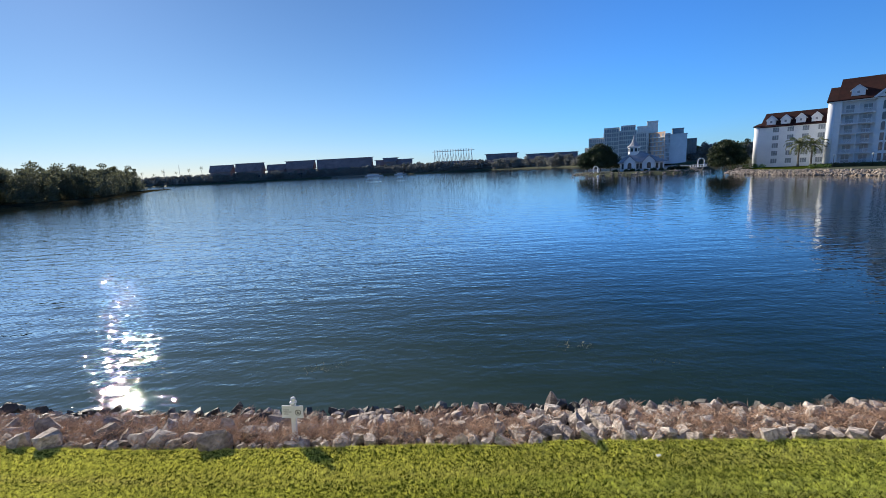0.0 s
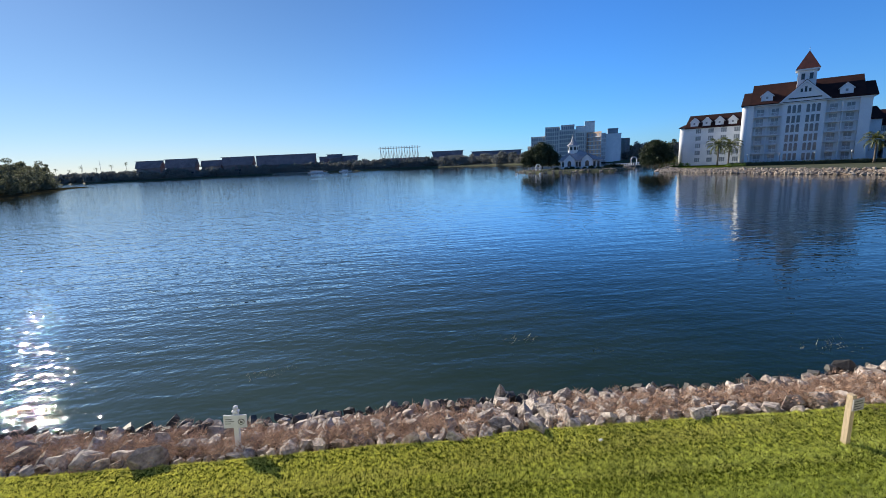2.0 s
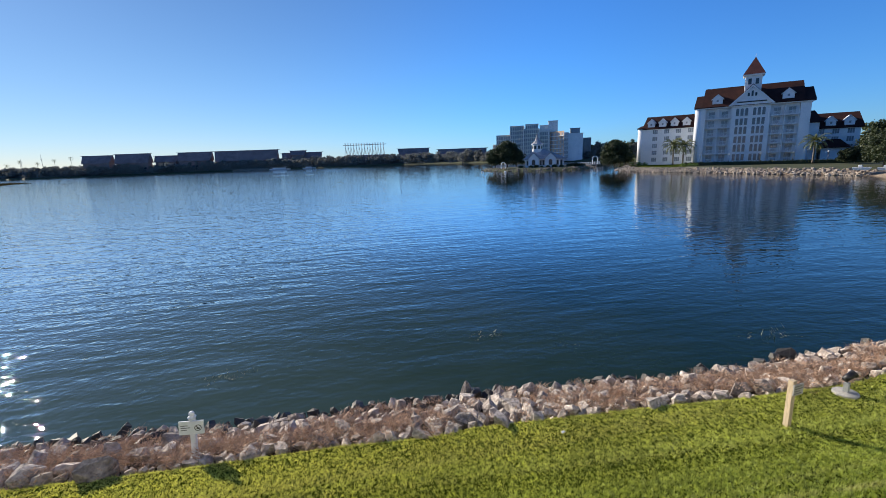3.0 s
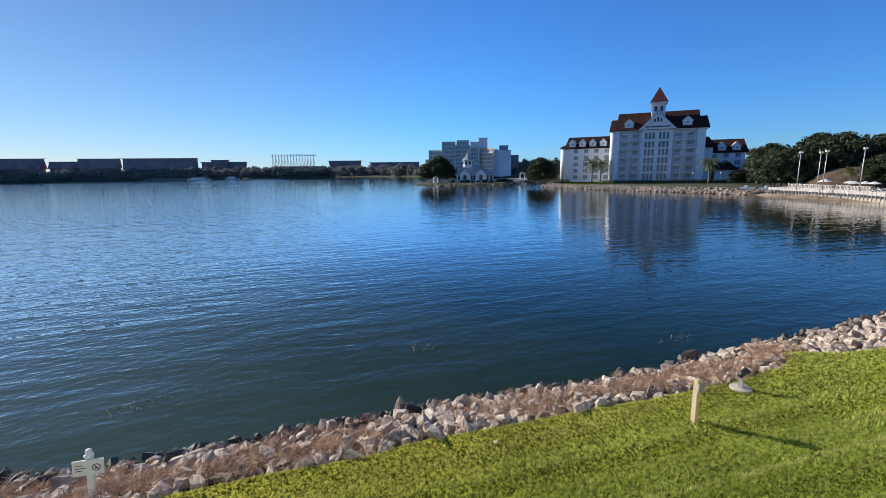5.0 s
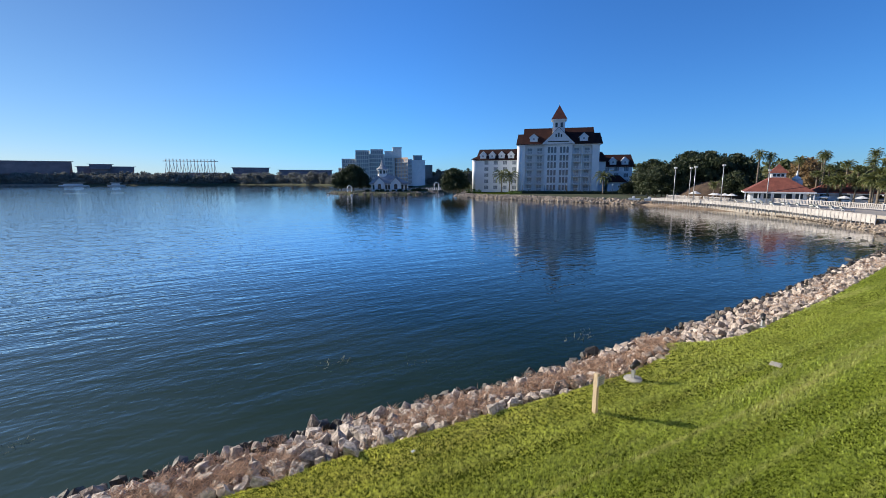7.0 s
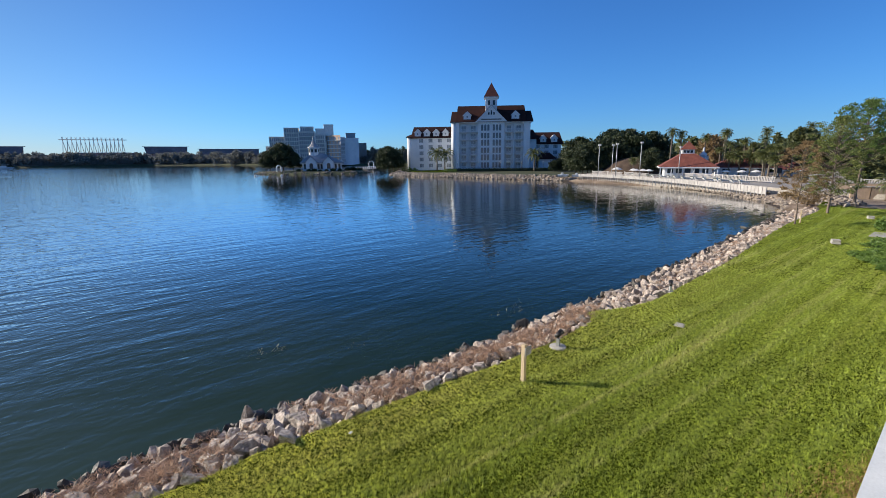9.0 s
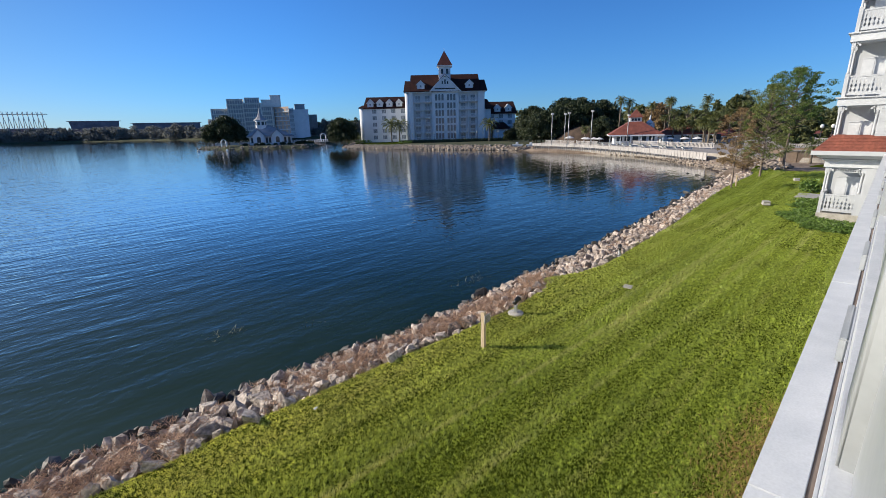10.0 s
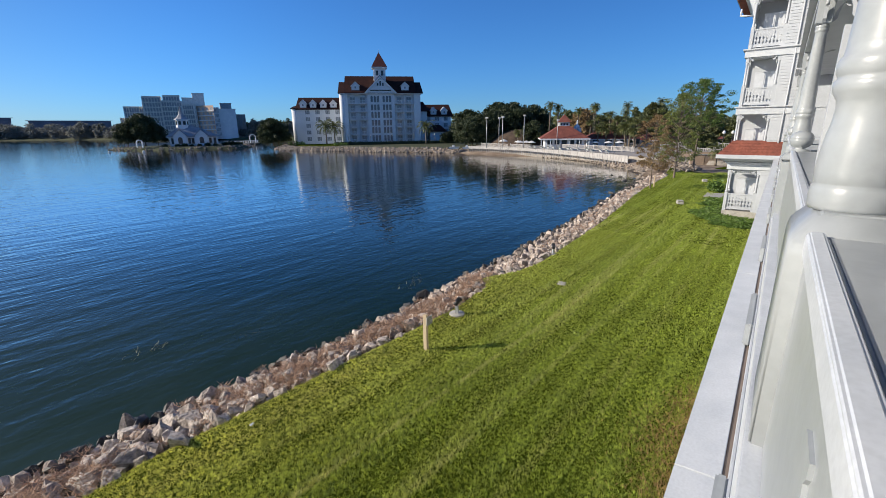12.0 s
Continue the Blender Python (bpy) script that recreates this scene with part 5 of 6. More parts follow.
for k, (x, y, L) in enumerate(((-102, 557, 22), (-64, 555, 14))):
    bm = B()
    hull(bm, [(0, -1.2, 0), (L, -1.2, 0), (L, 1.2, 0), (0, 1.2, 0)], [(-1, -1.6, 0.9), (L + 1.5, -1.6, 0.9), (L + 1.5, 1.6, 0.9), (-1, 1.6, 0.9)])
    boat = thing("ferry_boat", "pale moored ferry boat by the far shore", "boat", pose(x, y, WATER_Z), "boats")
    part("hull", bm, CARPAINT, boat)
    part("cabin", box(B(), 3, -1.2, 0.9, L - 4, 1.2, 2.2), CARPAINT, boat, bevel=0.2)
    part("canopy", box(B(), 2, -1.5, 2.9, L - 2, 1.5, 3.1), CANVAS, boat)
    for q in range(5):
        part("canopy_post", cyl(B(), (4 + q * (L - 9) / 4, -1.3, 2.2), (4 + q * (L - 9) / 4, -1.3, 2.9), 0.06, 0.06, 5), GREYMETAL, boat)
R2 = random.Random(11)
for k in range(10):
    x = -430 + k * 17 + R2.uniform(-5, 5)
    y = 612 + R2.uniform(0, 20)
    pt = palm("far_palm", "tall thin palm on the far shore", 11 + R2.uniform(0, 7), 40 + k, 2.6, 16, "far palms") if k < 2 else copy_thing(bpy.data.objects["far_palm"], turn(k, x, y, 0.2, 1, R2.uniform(0.8, 1.25)))
    if k < 2:
        pt.matrix_basis = turn(k, x, y, 0.2, 1)
for x, y, h in ((-372, 616, 27), (-395, 618, 23), (-455, 622, 22)):
    ms = thing("mast", "thin bare mast above the far shore", "mast", pose(x, y, 0))
    part("pole", cyl(B(), (0, 0, 0), (0, 0, h), 0.35, 0.15, 6), TIMBER, ms)
    part("crossarm", box(B(), -1.2, -0.1, h * 0.8, 1.2, 0.1, h * 0.8 + 0.2), TIMBER, ms)

# ---- the tower block behind the island ----
apt = thing("apartment_block", "stepped grey apartment block under construction with pale and orange fronts", "apartment block", pose(111, 342, 0, 0, 0, -24))
FL = 3.05


def block(x0, x1, y0, y1, z, material, label="", cols=0, rows=0, pane_w=1.15, name="block"):
    cols *= 2
    b = part(name, box(B(), x0, y0, -0.5, x1, y1, z), material, apt, label)
    part("parapet", box(B(), x0 - 0.25, y0 - 0.25, z, x1 + 0.25, y1 + 0.25, z + 0.5), material, b)
    for i in range(rows):
        zz = z - 2.9 - i * FL
        if zz < 0:
            break
        for k in range(cols):
            cx = x0 + (k + 0.5) * (x1 - x0) / cols
            part("window", box(B(), cx - pane_w / 2, y0 - 0.03, zz - 0.1, cx + pane_w / 2, y0 - 0.001, zz + 2.2), GLASS_HAZED, b)
        if cols and i == 0:
            for k in range(cols + 1):
                cx = x0 + k * (x1 - x0) / cols
                part("bay_pier", box(B(), cx - 0.17, y0 - (1.5 if k % 2 == 0 else 0.7), -0.4, cx + 0.17, y0 - 0.035, z + 0.2), material, b)
        if cols:
            part("balcony_band", box(B(), x0, y0 - 1.0, zz - 0.95, x1, y0 - 0.04, zz - 0.3), material, b)
    return b


block(0, 11, 0, 16, 20.5, GREYWALL, "grey stepped block", 4, 6)
block(-3, 1.5, 2, 14, 13.5, GREYWALL, "", 2, 4)
block(11, 21, -2, 16, 27.0, GREYWALL, "grey stepped block", 3, 8)
block(21.2, 33, 0, 16, 24.5, GREYWALL, "grey stepped block", 4, 7)
block(22.5, 32, 3, 16, 28.2, GREYWALL, "", 3, 1)
block(33.2, 41, -1, 16, 22.5, GREYWALL, "grey stepped block", 3, 6)
block(33.5, 41, 3, 16, 26.8, GREYWALL, "")
block(40, 47, 2, 18, 29.8, GREYWALL, "plain grey lift tower")
ofr = part("slanted_front", hull(B(), [(41.5, 0, -0.5), (51.5, -10, -0.5), (51.5, 1.8, -0.5), (41.5, 1.8, -0.5)], [(41.5, 0, 21.8), (51.5, -10, 21.8), (51.5, 1.8, 21.8), (41.5, 1.8, 21.8)]), ORANGEWALL, apt, "orange primed balcony front")
for i in range(6):
    for k in range(4):
        part("window", box(B(), -0.8, -0.03, 0, 0.8, -0.002, 1.9), GLASS_HAZED, ofr, m=pose(41.5 + (k + 0.5) * 2.5, -(k + 0.5) * 2.5, 18.6 - i * FL, 0, 0, -45))
    part("balcony_band", box(B(), -6.9, -1.1, 0, 6.9, -0.04, 0.55), HOTEL, ofr, m=pose(46.5, -5.0, 17.9 - i * FL, 0, 0, -45))
block(51.52, 54.5, -10, 1.8, 20.0, HOTEL, "white balcony front", 2, 6)
block(54.52, 65, -9.5, 8, 19.2, HOTEL, "plain white end wall")
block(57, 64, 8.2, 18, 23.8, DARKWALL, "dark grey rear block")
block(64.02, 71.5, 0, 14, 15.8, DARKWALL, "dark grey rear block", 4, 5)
for x in (11, 21, 33, 40):
    part("pier", box(B(), x - 0.5, -2.7, 0, x + 0.5, -2.2, 24), GREYWALL, apt)

# ---- the chapel on the island ----
ch = thing("chapel", "white lakeside chapel with blue-grey roofs and a small spire", "chapel", Matrix.LocRotScale((71.0, 181.5, -0.2), Euler((0, 0, radians(-24))), (0.98, 0.98, 1.05)))
part("wall", box(B(), 0.8, 0, -0.4, 17.2, 9, 3.6), HOTEL, ch)
part("roof", gable(B(), -0.3, 18.3, -1, 10, 3.4, 7.4, 5.5, 9.5), BLUEGREY, ch, "blue-grey shingled hip roof")
for x in (4.4, 11.6):
    bm = B()
    hull(bm, [(x - 2.2, -1.6, -0.3), (x + 2.2, -1.6, -0.3), (x + 2.2, -1.6, 3.6), (x, -1.6, 5.6), (x - 2.2, -1.6, 3.6)], [(x - 2.2, 2, -0.3), (x + 2.2, 2, -0.3), (x + 2.2, 2, 3.6), (x, 2, 5.6), (x - 2.2, 2, 3.6)])
    g = part("gabled_bay", bm, HOTEL, ch, "white gabled bay")
    for s in (-1, 1):
        bm = B()
        hull(bm, [(x + s * 2.7, -1.9, 3.2), (x, -1.9, 5.65), (x, -1.9, 5.95), (x + s * 2.7, -1.9, 3.5)], [(x + s * 2.7, 3, 3.2), (x, 3, 5.65), (x, 3, 5.95), (x + s * 2.7, 3, 3.5)])
        part("bay_roof", bm, BLUEGREY, g)
    part("arched_window", lathe(B(), [(0.75, 0), (0.75, 0.05)], seg=20), GLASS, g, m=pose(x, -1.64, 2.4, 90))
    part("arched_window", box(B(), x - 0.75, -1.66, 0.9, x + 0.75, -1.602, 2.4), GLASS, g)
for x in (1.8, 7.4, 8.6, 14.6, 16.2):
    part("window", box(B(), x - 0.45, -0.06, 0.8, x + 0.45, -0.002, 2.8), GLASS, ch)
lan = part("lantern", lathe(B(), [(2.2, 5.2), (2.2, 9.0)], (5.8, 4.6, 0), 8, False), HOTEL, ch, "white eight-sided lantern turret")
part("lantern_cornice", lathe(B(), [(2.4, 9.0), (2.75, 9.2), (2.75, 9.35)], (5.8, 4.6, 0), 8, False), HOTEL, lan)
for k in range(8):
    part("lantern_window", box(B(), -0.5, -2.1, 7.4, 0.5, -2.04, 8.7), GLASS, lan, m=pose(5.8, 4.6, 0, 0, 0, 22.5 + 45 * k))
part("spire", lathe(B(), [(2.7, 9.35), (1.7, 10.0), (0.95, 11.0), (0.45, 12.3), (0.05, 14.2)], (5.8, 4.6, 0), 8, False), BLUEGREY, lan, "blue-grey flared spire")


def arch(x, y, rz, w, h, label):
    a = thing("garden_arch", label, "arch", pose(x, y, -0.2, 0, 0, rz), "white garden arches")
    for s in (-1, 1):
        part("arch_leg", box(B(), s * w / 2 - 0.15, -0.4, 0, s * w / 2 + 0.15, 0.4, h - w / 2), HOTEL, a)
    bm = B()
    for k in range(12):
        a0, a1 = math.pi * k / 12, math.pi * (k + 1) / 12
        o, i = w / 2 + 0.15, w / 2 - 0.15
        P = [(o * math.cos(a0), o * math.sin(a0)), (o * math.cos(a1), o * math.sin(a1)), (i * math.cos(a1), i * math.sin(a1)), (i * math.cos(a0), i * math.sin(a0))]
        hull(bm, [(p[0], -0.4, h - w / 2 + p[1]) for p in P], [(p[0], 0.4, h - w / 2 + p[1]) for p in P])
    part("arch_ring", bm, HOTEL, a)


arch(61.5, 180.5, -10, 1.7, 2.6, "white arched garden gate under an oak")
arch(111.2, 192.6, -24, 2.4, 3.6, "white arch at the end of a footbridge")
br = thing("footbridge", "low white footbridge from the island to the shore", "bridge", pose(98.5, 187.8, 0, 0, 0, 20))
part("deck", box(B(), -2, -1.2, -0.5, 18, 1.2, -0.2), CONC, br)
for s in (-1.1, 1.1):
    rl = part("bridge_railing", box(B(), -2, s - 0.05, 0.65, 18, s + 0.05, 0.78), HOTEL, br)
    for k in range(14):
        part("bridge_post", box(B(), -1.8 + k * 1.5, s - 0.06, -0.2, -1.68 + k * 1.5, s + 0.06, 0.65), HOTEL, rl)
for k in range(4):
    part("pile", cyl(B(), (1 + k * 4.5, 0, -2.2), (1 + k * 4.5, 0, -0.5), 0.3, 0.3, 8), CONC, br)
for k, (x, y, s) in enumerate(((73, 178, 1.0), (77, 176, 0.8), (82, 174, 1.2), (88, 172, 1.4), (91, 173.5, 1.6), (69, 179, 1.1), (79.5, 175, 0.9), (74.8, 176.6, 1.2), (84.6, 173, 1.0), (93.5, 173.5, 1.3), (95.5, 175, 1.1))):
    V, F = leaf_cloud(np.array([(0, 0, 0.5), (0.5, 0.2, 0.4), (-0.5, 0, 0.4)]), np.array([0.8, 0.6, 0.6]), 120, 0.2, 60 + k)
    solid("bush", array_mesh("bush", V, F, LEAF_DARK), LEAF_DARK, "clipped dark bush beside the chapel", "bush", turn(0, x, y, -0.3, s), "chapel bushes")

# ---- the pool side of the cove ----
land("pool_terrace", [(72.5, -60), (72.5, 11.4), (77, 18.4), (82.5, 25.9), (87.5, 32.9), (91.5, 40.9), (95.0, 49.4), (97.8, 58.5), (99.0, 65.6), (260, 110), (260, -60)][::-1], 0.5, 0.35, DECK, "paved pool terrace above the beach", "terrace")
WALL_LINE = [(75.8, 18.9), (81.6, 26.2), (86.6, 33.2), (90.6, 41.2), (94.1, 49.7), (96.9, 58.8), (97.6, 64.8)]
fence = thing("beach_fence", "white panelled fence along the beach", "fence")
posts_xy = []
for (ax, ay), (bx, by) in zip(WALL_LINE, WALL_LINE[1:]):
    L = math.hypot(bx - ax, by - ay)
    n = max(1, round(L / 0.75))
    for k in range(n):
        posts_xy.append((ax + (bx - ax) * k / n, ay + (by - ay) * k / n, math.degrees(math.atan2(by - ay, bx - ax)), L / n))
for x, y, a, L in posts_xy:
    foot = float(np.interp(y, [19, 33, 46], [-0.42, -0.16, 0.08]))
    part("fence_post", box(B(), -0.035, -0.05, -0.8, 0.035, 0.05, 0.72), PANEL, fence, m=pose(x, y, 0, 0, 0, a))
    part("fence_panel", box(B(), 0.08, -0.03, foot, L - 0.08, 0.03, 0.6), PANEL, fence, "white fence panel", m=pose(x, y, 0, 0, 0, a))
    part("fence_rail", box(B(), 0.0, -0.05, 0.6, L, 0.05, 0.68), PANEL, fence, m=pose(x, y, 0, 0, 0, a))


def picket_fence(ax, ay, bx, by, z, h=0.95, label="white picket railing round the pool terrace"):
    f = thing("picket_fence", label, "fence", pose(ax, ay, z, 0, 0, math.degrees(math.atan2(by - ay, bx - ax))), "pool fences")
    L = math.hypot(bx - ax, by - ay)
    part("rail", box(B(), 0, -0.03, h - 0.1, L, 0.03, h), PANEL, f)
    part("rail", box(B(), 0, -0.03, 0.1, L, 0.03, 0.2), PANEL, f)
    n = int(L / 0.28)
    for k in range(n):
        part("picket", box(B(), k * 0.28, -0.02, 0.2, k * 0.28 + 0.13, 0.02, h - 0.1), PANEL, f)
    for k in range(int(L / 2.4) + 1):
        part("post", box(B(), k * 2.4 - 0.08, -0.08, 0, k * 2.4 + 0.08, 0.08, h + 0.15), PANEL, f)


picket_fence(98, 61, 96.2, 52, 0.5)
picket_fence(96, 51.5, 93.5, 45, 0.5)
picket_fence(97.5, 41, 88, 21, 0.6)
picket_fence(90, 11, 90.2, 4.2, 0.5, 0.95)
picket_fence(92.5, 8.2, 92.6, 3.0, 0.5, 1.7, "tall white railing beyond the lawn")
picket_fence(105, 20, 105, 15, 0.5, 1.5, "tall white railing beyond the lawn")


def lamp_post(x, y, h):
    m = thing("lamp_post", "tall white floodlight pole with a lamp cluster", "lamp post", pose(x, y, 0.5), "floodlight poles on the beach")
    part("pole", cyl(B(), (0, 0, 0), (0, 0, h), 0.09, 0.06, 10), GREYMETAL, m)
    part("base_plate", box(B(), -0.25, -0.25, 0, 0.25, 0.25, 0.06), GREYMETAL, m)
    part("crossarm", box(B(), -0.35, -0.05, h - 0.15, 0.35, 0.05, h - 0.05), GREYMETAL, m)
    for dx in (-0.28, 0.28):
        part("lamp_head", box(B(), dx - 0.16, -0.2, h - 0.1, dx + 0.16, 0.14, h + 0.22), GREYMETAL, m, bevel=0.03)


for x, y, h in ((93.0, 56.4, 7.0), (98.2, 56.0, 7.0), (93.6, 52.4, 7.1), (93.6, 46.8, 7.3), (95.6, 39.6, 6.2)):
    lamp_post(x, y, h)


def pool_house():
    p = thing("pool_house", "white pool house with a red hipped roof and square cupola", "house", pose(100.6, 40.2, 0.55, 0, 0, -62))
    part("wall", box(B(), -4.3, -3.6, 0, 4.3, 3.6, 2.2), HOTEL, p)
    bm = B()
    hull(bm, [(-5.4, -4.6, 2.2), (5.4, -4.6, 2.2), (5.4, 4.6, 2.2), (-5.4, 4.6, 2.2)], [(-1.3, -1.3, 4.9), (1.3, -1.3, 4.9), (1.3, 1.3, 4.9), (-1.3, 1.3, 4.9)])
    part("roof", bm, RED, p, "red hipped roof")
    part("eave_board", box(B(), -5.45, -4.65, 1.95, 5.45, 4.65, 2.2), HOTEL, p)
    cu = part("cupola", box(B(), -1.15, -1.15, 4.7, 1.15, 1.15, 5.75), HOTEL, p, "white cupola with small windows")
    for k in range(3):
        part("cupola_window", box(B(), -0.9 + k * 0.65, -1.2, 5.05, -0.45 + k * 0.65, -1.152, 5.55), GLASS, cu)
    bm = B()
    hull(bm, [(-1.5, -1.5, 5.75), (1.5, -1.5, 5.75), (1.5, 1.5, 5.75), (-1.5, 1.5, 5.75)], [(-0.04, -0.04, 7.5), (0.04, -0.04, 7.5), (0.04, 0.04, 7.5), (-0.04, 0.04, 7.5)])
    part("cupola_roof", bm, RED, cu)
    for k in range(5):
        part("serving_window", box(B(), -3.8 + k * 1.6, -3.66, 0.9, -2.7 + k * 1.6, -3.602, 1.85), GLASS, p)
    for k in range(6):
        part("porch_post", box(B(), -5.2 + k * 2.08 - 0.08, -4.5, 0, -5.2 + k * 2.08 + 0.08, -4.34, 1.95), HOTEL, p)


pool_house()
for x, y, rz, L, D, e, rg in ((110, 33, -66, 9, 6, 2.2, 3.9), (118, 23, -72, 10, 6, 1.7, 2.9), (112, 10, -80, 9, 6, 1.5, 2.5)):
    p = thing("bath_house", "low white bath house with a red hipped roof", "house", pose(x, y, 0.5, 0, 0, rz), "low red-roofed houses")
    part("wall", box(B(), -L / 2, -D / 2, 0, L / 2, D / 2, e), HOTEL, p)
    part("roof", gable(B(), -L / 2 - 0.8, L / 2 + 0.8, -D / 2 - 0.8, D / 2 + 0.8, e, rg, 3, 3), RED, p)
    part("eave_board", box(B(), -L / 2 - 0.82, -D / 2 - 0.82, e - 0.42, L / 2 + 0.82, D / 2 + 0.82, e - 0.26), HOTEL, p)
    for k in range(4):
        part("window", box(B(), -L / 2 + 1 + k * 3, -D / 2 - 0.05, 0.8, -L / 2 + 2.3 + k * 3, -D / 2 - 0.001, 2.0), GLASS, p)
ch2 = thing("chimney_stack", "white stepped ornamental parapet beside the pool house", "chimney", pose(103.6, 38.2, 0.55))
part("stack", hull(B(), [(-0.9, -0.9, 0), (0.9, -0.9, 0), (0.9, 0.9, 0), (-0.9, 0.9, 0)], [(-0.8, -0.8, 4.4), (0.8, -0.8, 4.4), (0.8, 0.8, 4.4), (-0.8, 0.8, 4.4)]), HOTEL, ch2)
part("stack_cap", lathe(B(), [(0.7, 4.4), (0.75, 4.7), (0.45, 5.0), (0.2, 5.2), (0.08, 6.2)], seg=12), HOTEL, ch2)
# tan slide hill and retaining walls
hill = B()
lathe(hill, [(9, -0.5), (8.2, 1.2), (6, 3.4), (3.5, 4.8), (1.2, 5.2)], seg=22)
solid("slide_mound", hill, MOUND, "brown planted mound behind the beach", "mound", Matrix.LocRotScale((116.5, 59.5, 0), None, (1.2, 1.0, 0.9)), kind="structure")
for ax, ay, bx, by, h in ((71.8, 9.4, 72.6, 7.8, 1.3), (72.65, 7.75, 73.6, 6.2, 1.3), (73.65, 6.15, 75.2, 4.0, 1.3), (75.25, 3.95, 79, -2, 1.3), (80, 12, 84, 2, 1.3)):
    w = thing("retaining_wall", "low curved tan stucco wall", "wall", pose(ax, ay, 0, 0, 0, math.degrees(math.atan2(by - ay, bx - ax))), "tan walls")
    L = math.hypot(bx - ax, by - ay)
    part("wall_body", box(B(), 0, -0.15, -0.4, L, 0.15, h), TAN, w)
    part("wall_coping", box(B(), -0.05, -0.22, h, L + 0.05, 0.22, h + 0.1), CONC, w)


def lounger(m):
    l = thing("sun_lounger", "grey-green sun lounger with a raised back and folded towel", "sun lounger", m, "loungers on the terrace")
    part("seat", box(B(), 0, -0.32, 0.28, 1.25, 0.32, 0.36), CUSHION, l)
    part("backrest", hull(B(), [(1.25, -0.32, 0.28), (1.25, 0.32, 0.28), (1.32, 0.32, 0.22), (1.32, -0.32, 0.22)], [(1.75, -0.32, 0.78), (1.75, 0.32, 0.78), (1.82, 0.32, 0.74), (1.82, -0.32, 0.74)]), CUSHION, l)
    part("frame", box(B(), -0.03, -0.36, 0.24, 1.4, 0.36, 0.28), HOTEL, l)
    for x in (0.1, 1.3):
        for y in (-0.3, 0.3):
            part("leg", box(B(), x - 0.03, y - 0.03, 0, x + 0.03, y + 0.03, 0.24), HOTEL, l)
    part("towel", box(B(), 1.3, -0.3, 0.4, 1.6, 0.3, 0.62), CANVAS, l, "white folded towel")
    return l


l0 = lounger(turn(2.6, 88.6, 34.5, 0.55, 1))
for k in range(16):
    f = k / 16
    x = np.interp(f, [0, 0.5, 1], [82, 90.5, 96.5]) + 1.8
    y = np.interp(f, [0, 0.5, 1], [24.0, 38.0, 53]) - 0.6
    copy_thing(l0, turn(2.6 + R.uniform(-0.3, 0.3), x + R.uniform(-0.4, 0.4), y, 0.55, 1))


def parasol(m):
    p = thing("parasol", "open white canvas parasol on a slim pole", "parasol", m, "white parasols by the pool")
    part("pole", cyl(B(), (0, 0, 0), (0, 0, 2.4), 0.03, 0.03, 8), HOTEL, p)
    bm = B()
    lathe(bm, [(1.5, 1.75), (1.5, 1.78), (0.8, 2.15), (0.05, 2.42)], seg=8, smooth=False)
    part("canopy", bm, CANVAS, p)
    part("foot", lathe(B(), [(0.28, 0), (0.28, 0.08), (0.06, 0.12)], seg=12), CONC, p)
    return p


p0 = parasol(turn(0, 97, 54, 0.55, 0.82))
for x, y in ((98.5, 50.2), (98.6, 48.6), (99.8, 51.5), (97.9, 46.9), (101, 34.5), (100.6, 32.6), (101.5, 30), (103, 28), (105, 46)):
    copy_thing(p0, turn(R.uniform(0, 1), x, y, 0.55, 0.82))
for x, y, rz in ((98.6, 70.5, -60), (99.5, 66.8, -60)):
    b = thing("pedal_boat", "small white pedal boat pulled up on the beach", "boat", pose(x - 1.5, y - 1.5, -0.1, 0, 0, rz), "boats on the beach")
    part("hull", hull(B(), [(-1.1, -0.6, 0), (1.1, -0.6, 0), (1.1, 0.6, 0), (-1.1, 0.6, 0)], [(-1.4, -0.8, 0.55), (1.5, -0.8, 0.55), (1.5, 0.8, 0.55), (-1.4, 0.8, 0.55)]), CARPAINT, b, bevel=0.08)
    part("seat", box(B(), -0.5, -0.6, 0.55, 0.1, 0.6, 1.0), CARPAINT, b, bevel=0.06)

for x, y in ((50.0, 173.0), (57.0, 165.0)):
    by = thing("buoy", "small round white marker buoy floating on the lake", "buoy", pose(x, y, WATER_Z), "marker buoys")
    part("float", lathe(B(), [(0.1, -0.3), (0.38, -0.12), (0.45, 0.1), (0.4, 0.35), (0.22, 0.55), (0.05, 0.6)], seg=14), CANVAS, by)
    part("eye_ring", cyl(B(), (0, 0, 0.58), (0, 0, 0.72), 0.05, 0.04, 8), GREYMETAL, by)

# hedges, bushes and lamps before the hotel
for x, y, s in ((97, 139, 1.0), (101, 119.5, 0.8)):
    V, F = leaf_cloud(np.array([(-2, 0, 0.5), (0, 0.3, 0.6), (2, 0, 0.5)]), np.array([1.2, 1.2, 1.2]), 200, 0.2, int(x))
    solid("bush", array_mesh("bush", V, F, SHRUB), SHRUB, "low green bush by the hotel lawn", "bush", turn(-0.7, x, y, -0.1, s), "hotel bushes")
solid("hotel_lawn", hull(B(), [(93, 141, -0.12), (92, 126, -0.12), (97, 116, -0.12), (112, 133, -0.12)], [(93.3, 140.5, 0.12), (92.4, 126.2, 0.12), (97, 116.6, 0.12), (111.5, 133, 0.12)]), GRASS, "patch of green lawn beside the hotel", "lawn", kind="structure")
hg = thing("hedge", "long low dark hedge along the hotel front", "hedge", pose(106.1, 123.9, 0, 0, 0, -43.6))
cs = np.array([(x, -4.2, 0.55) for x in np.arange(-2, 42, 0.7)])
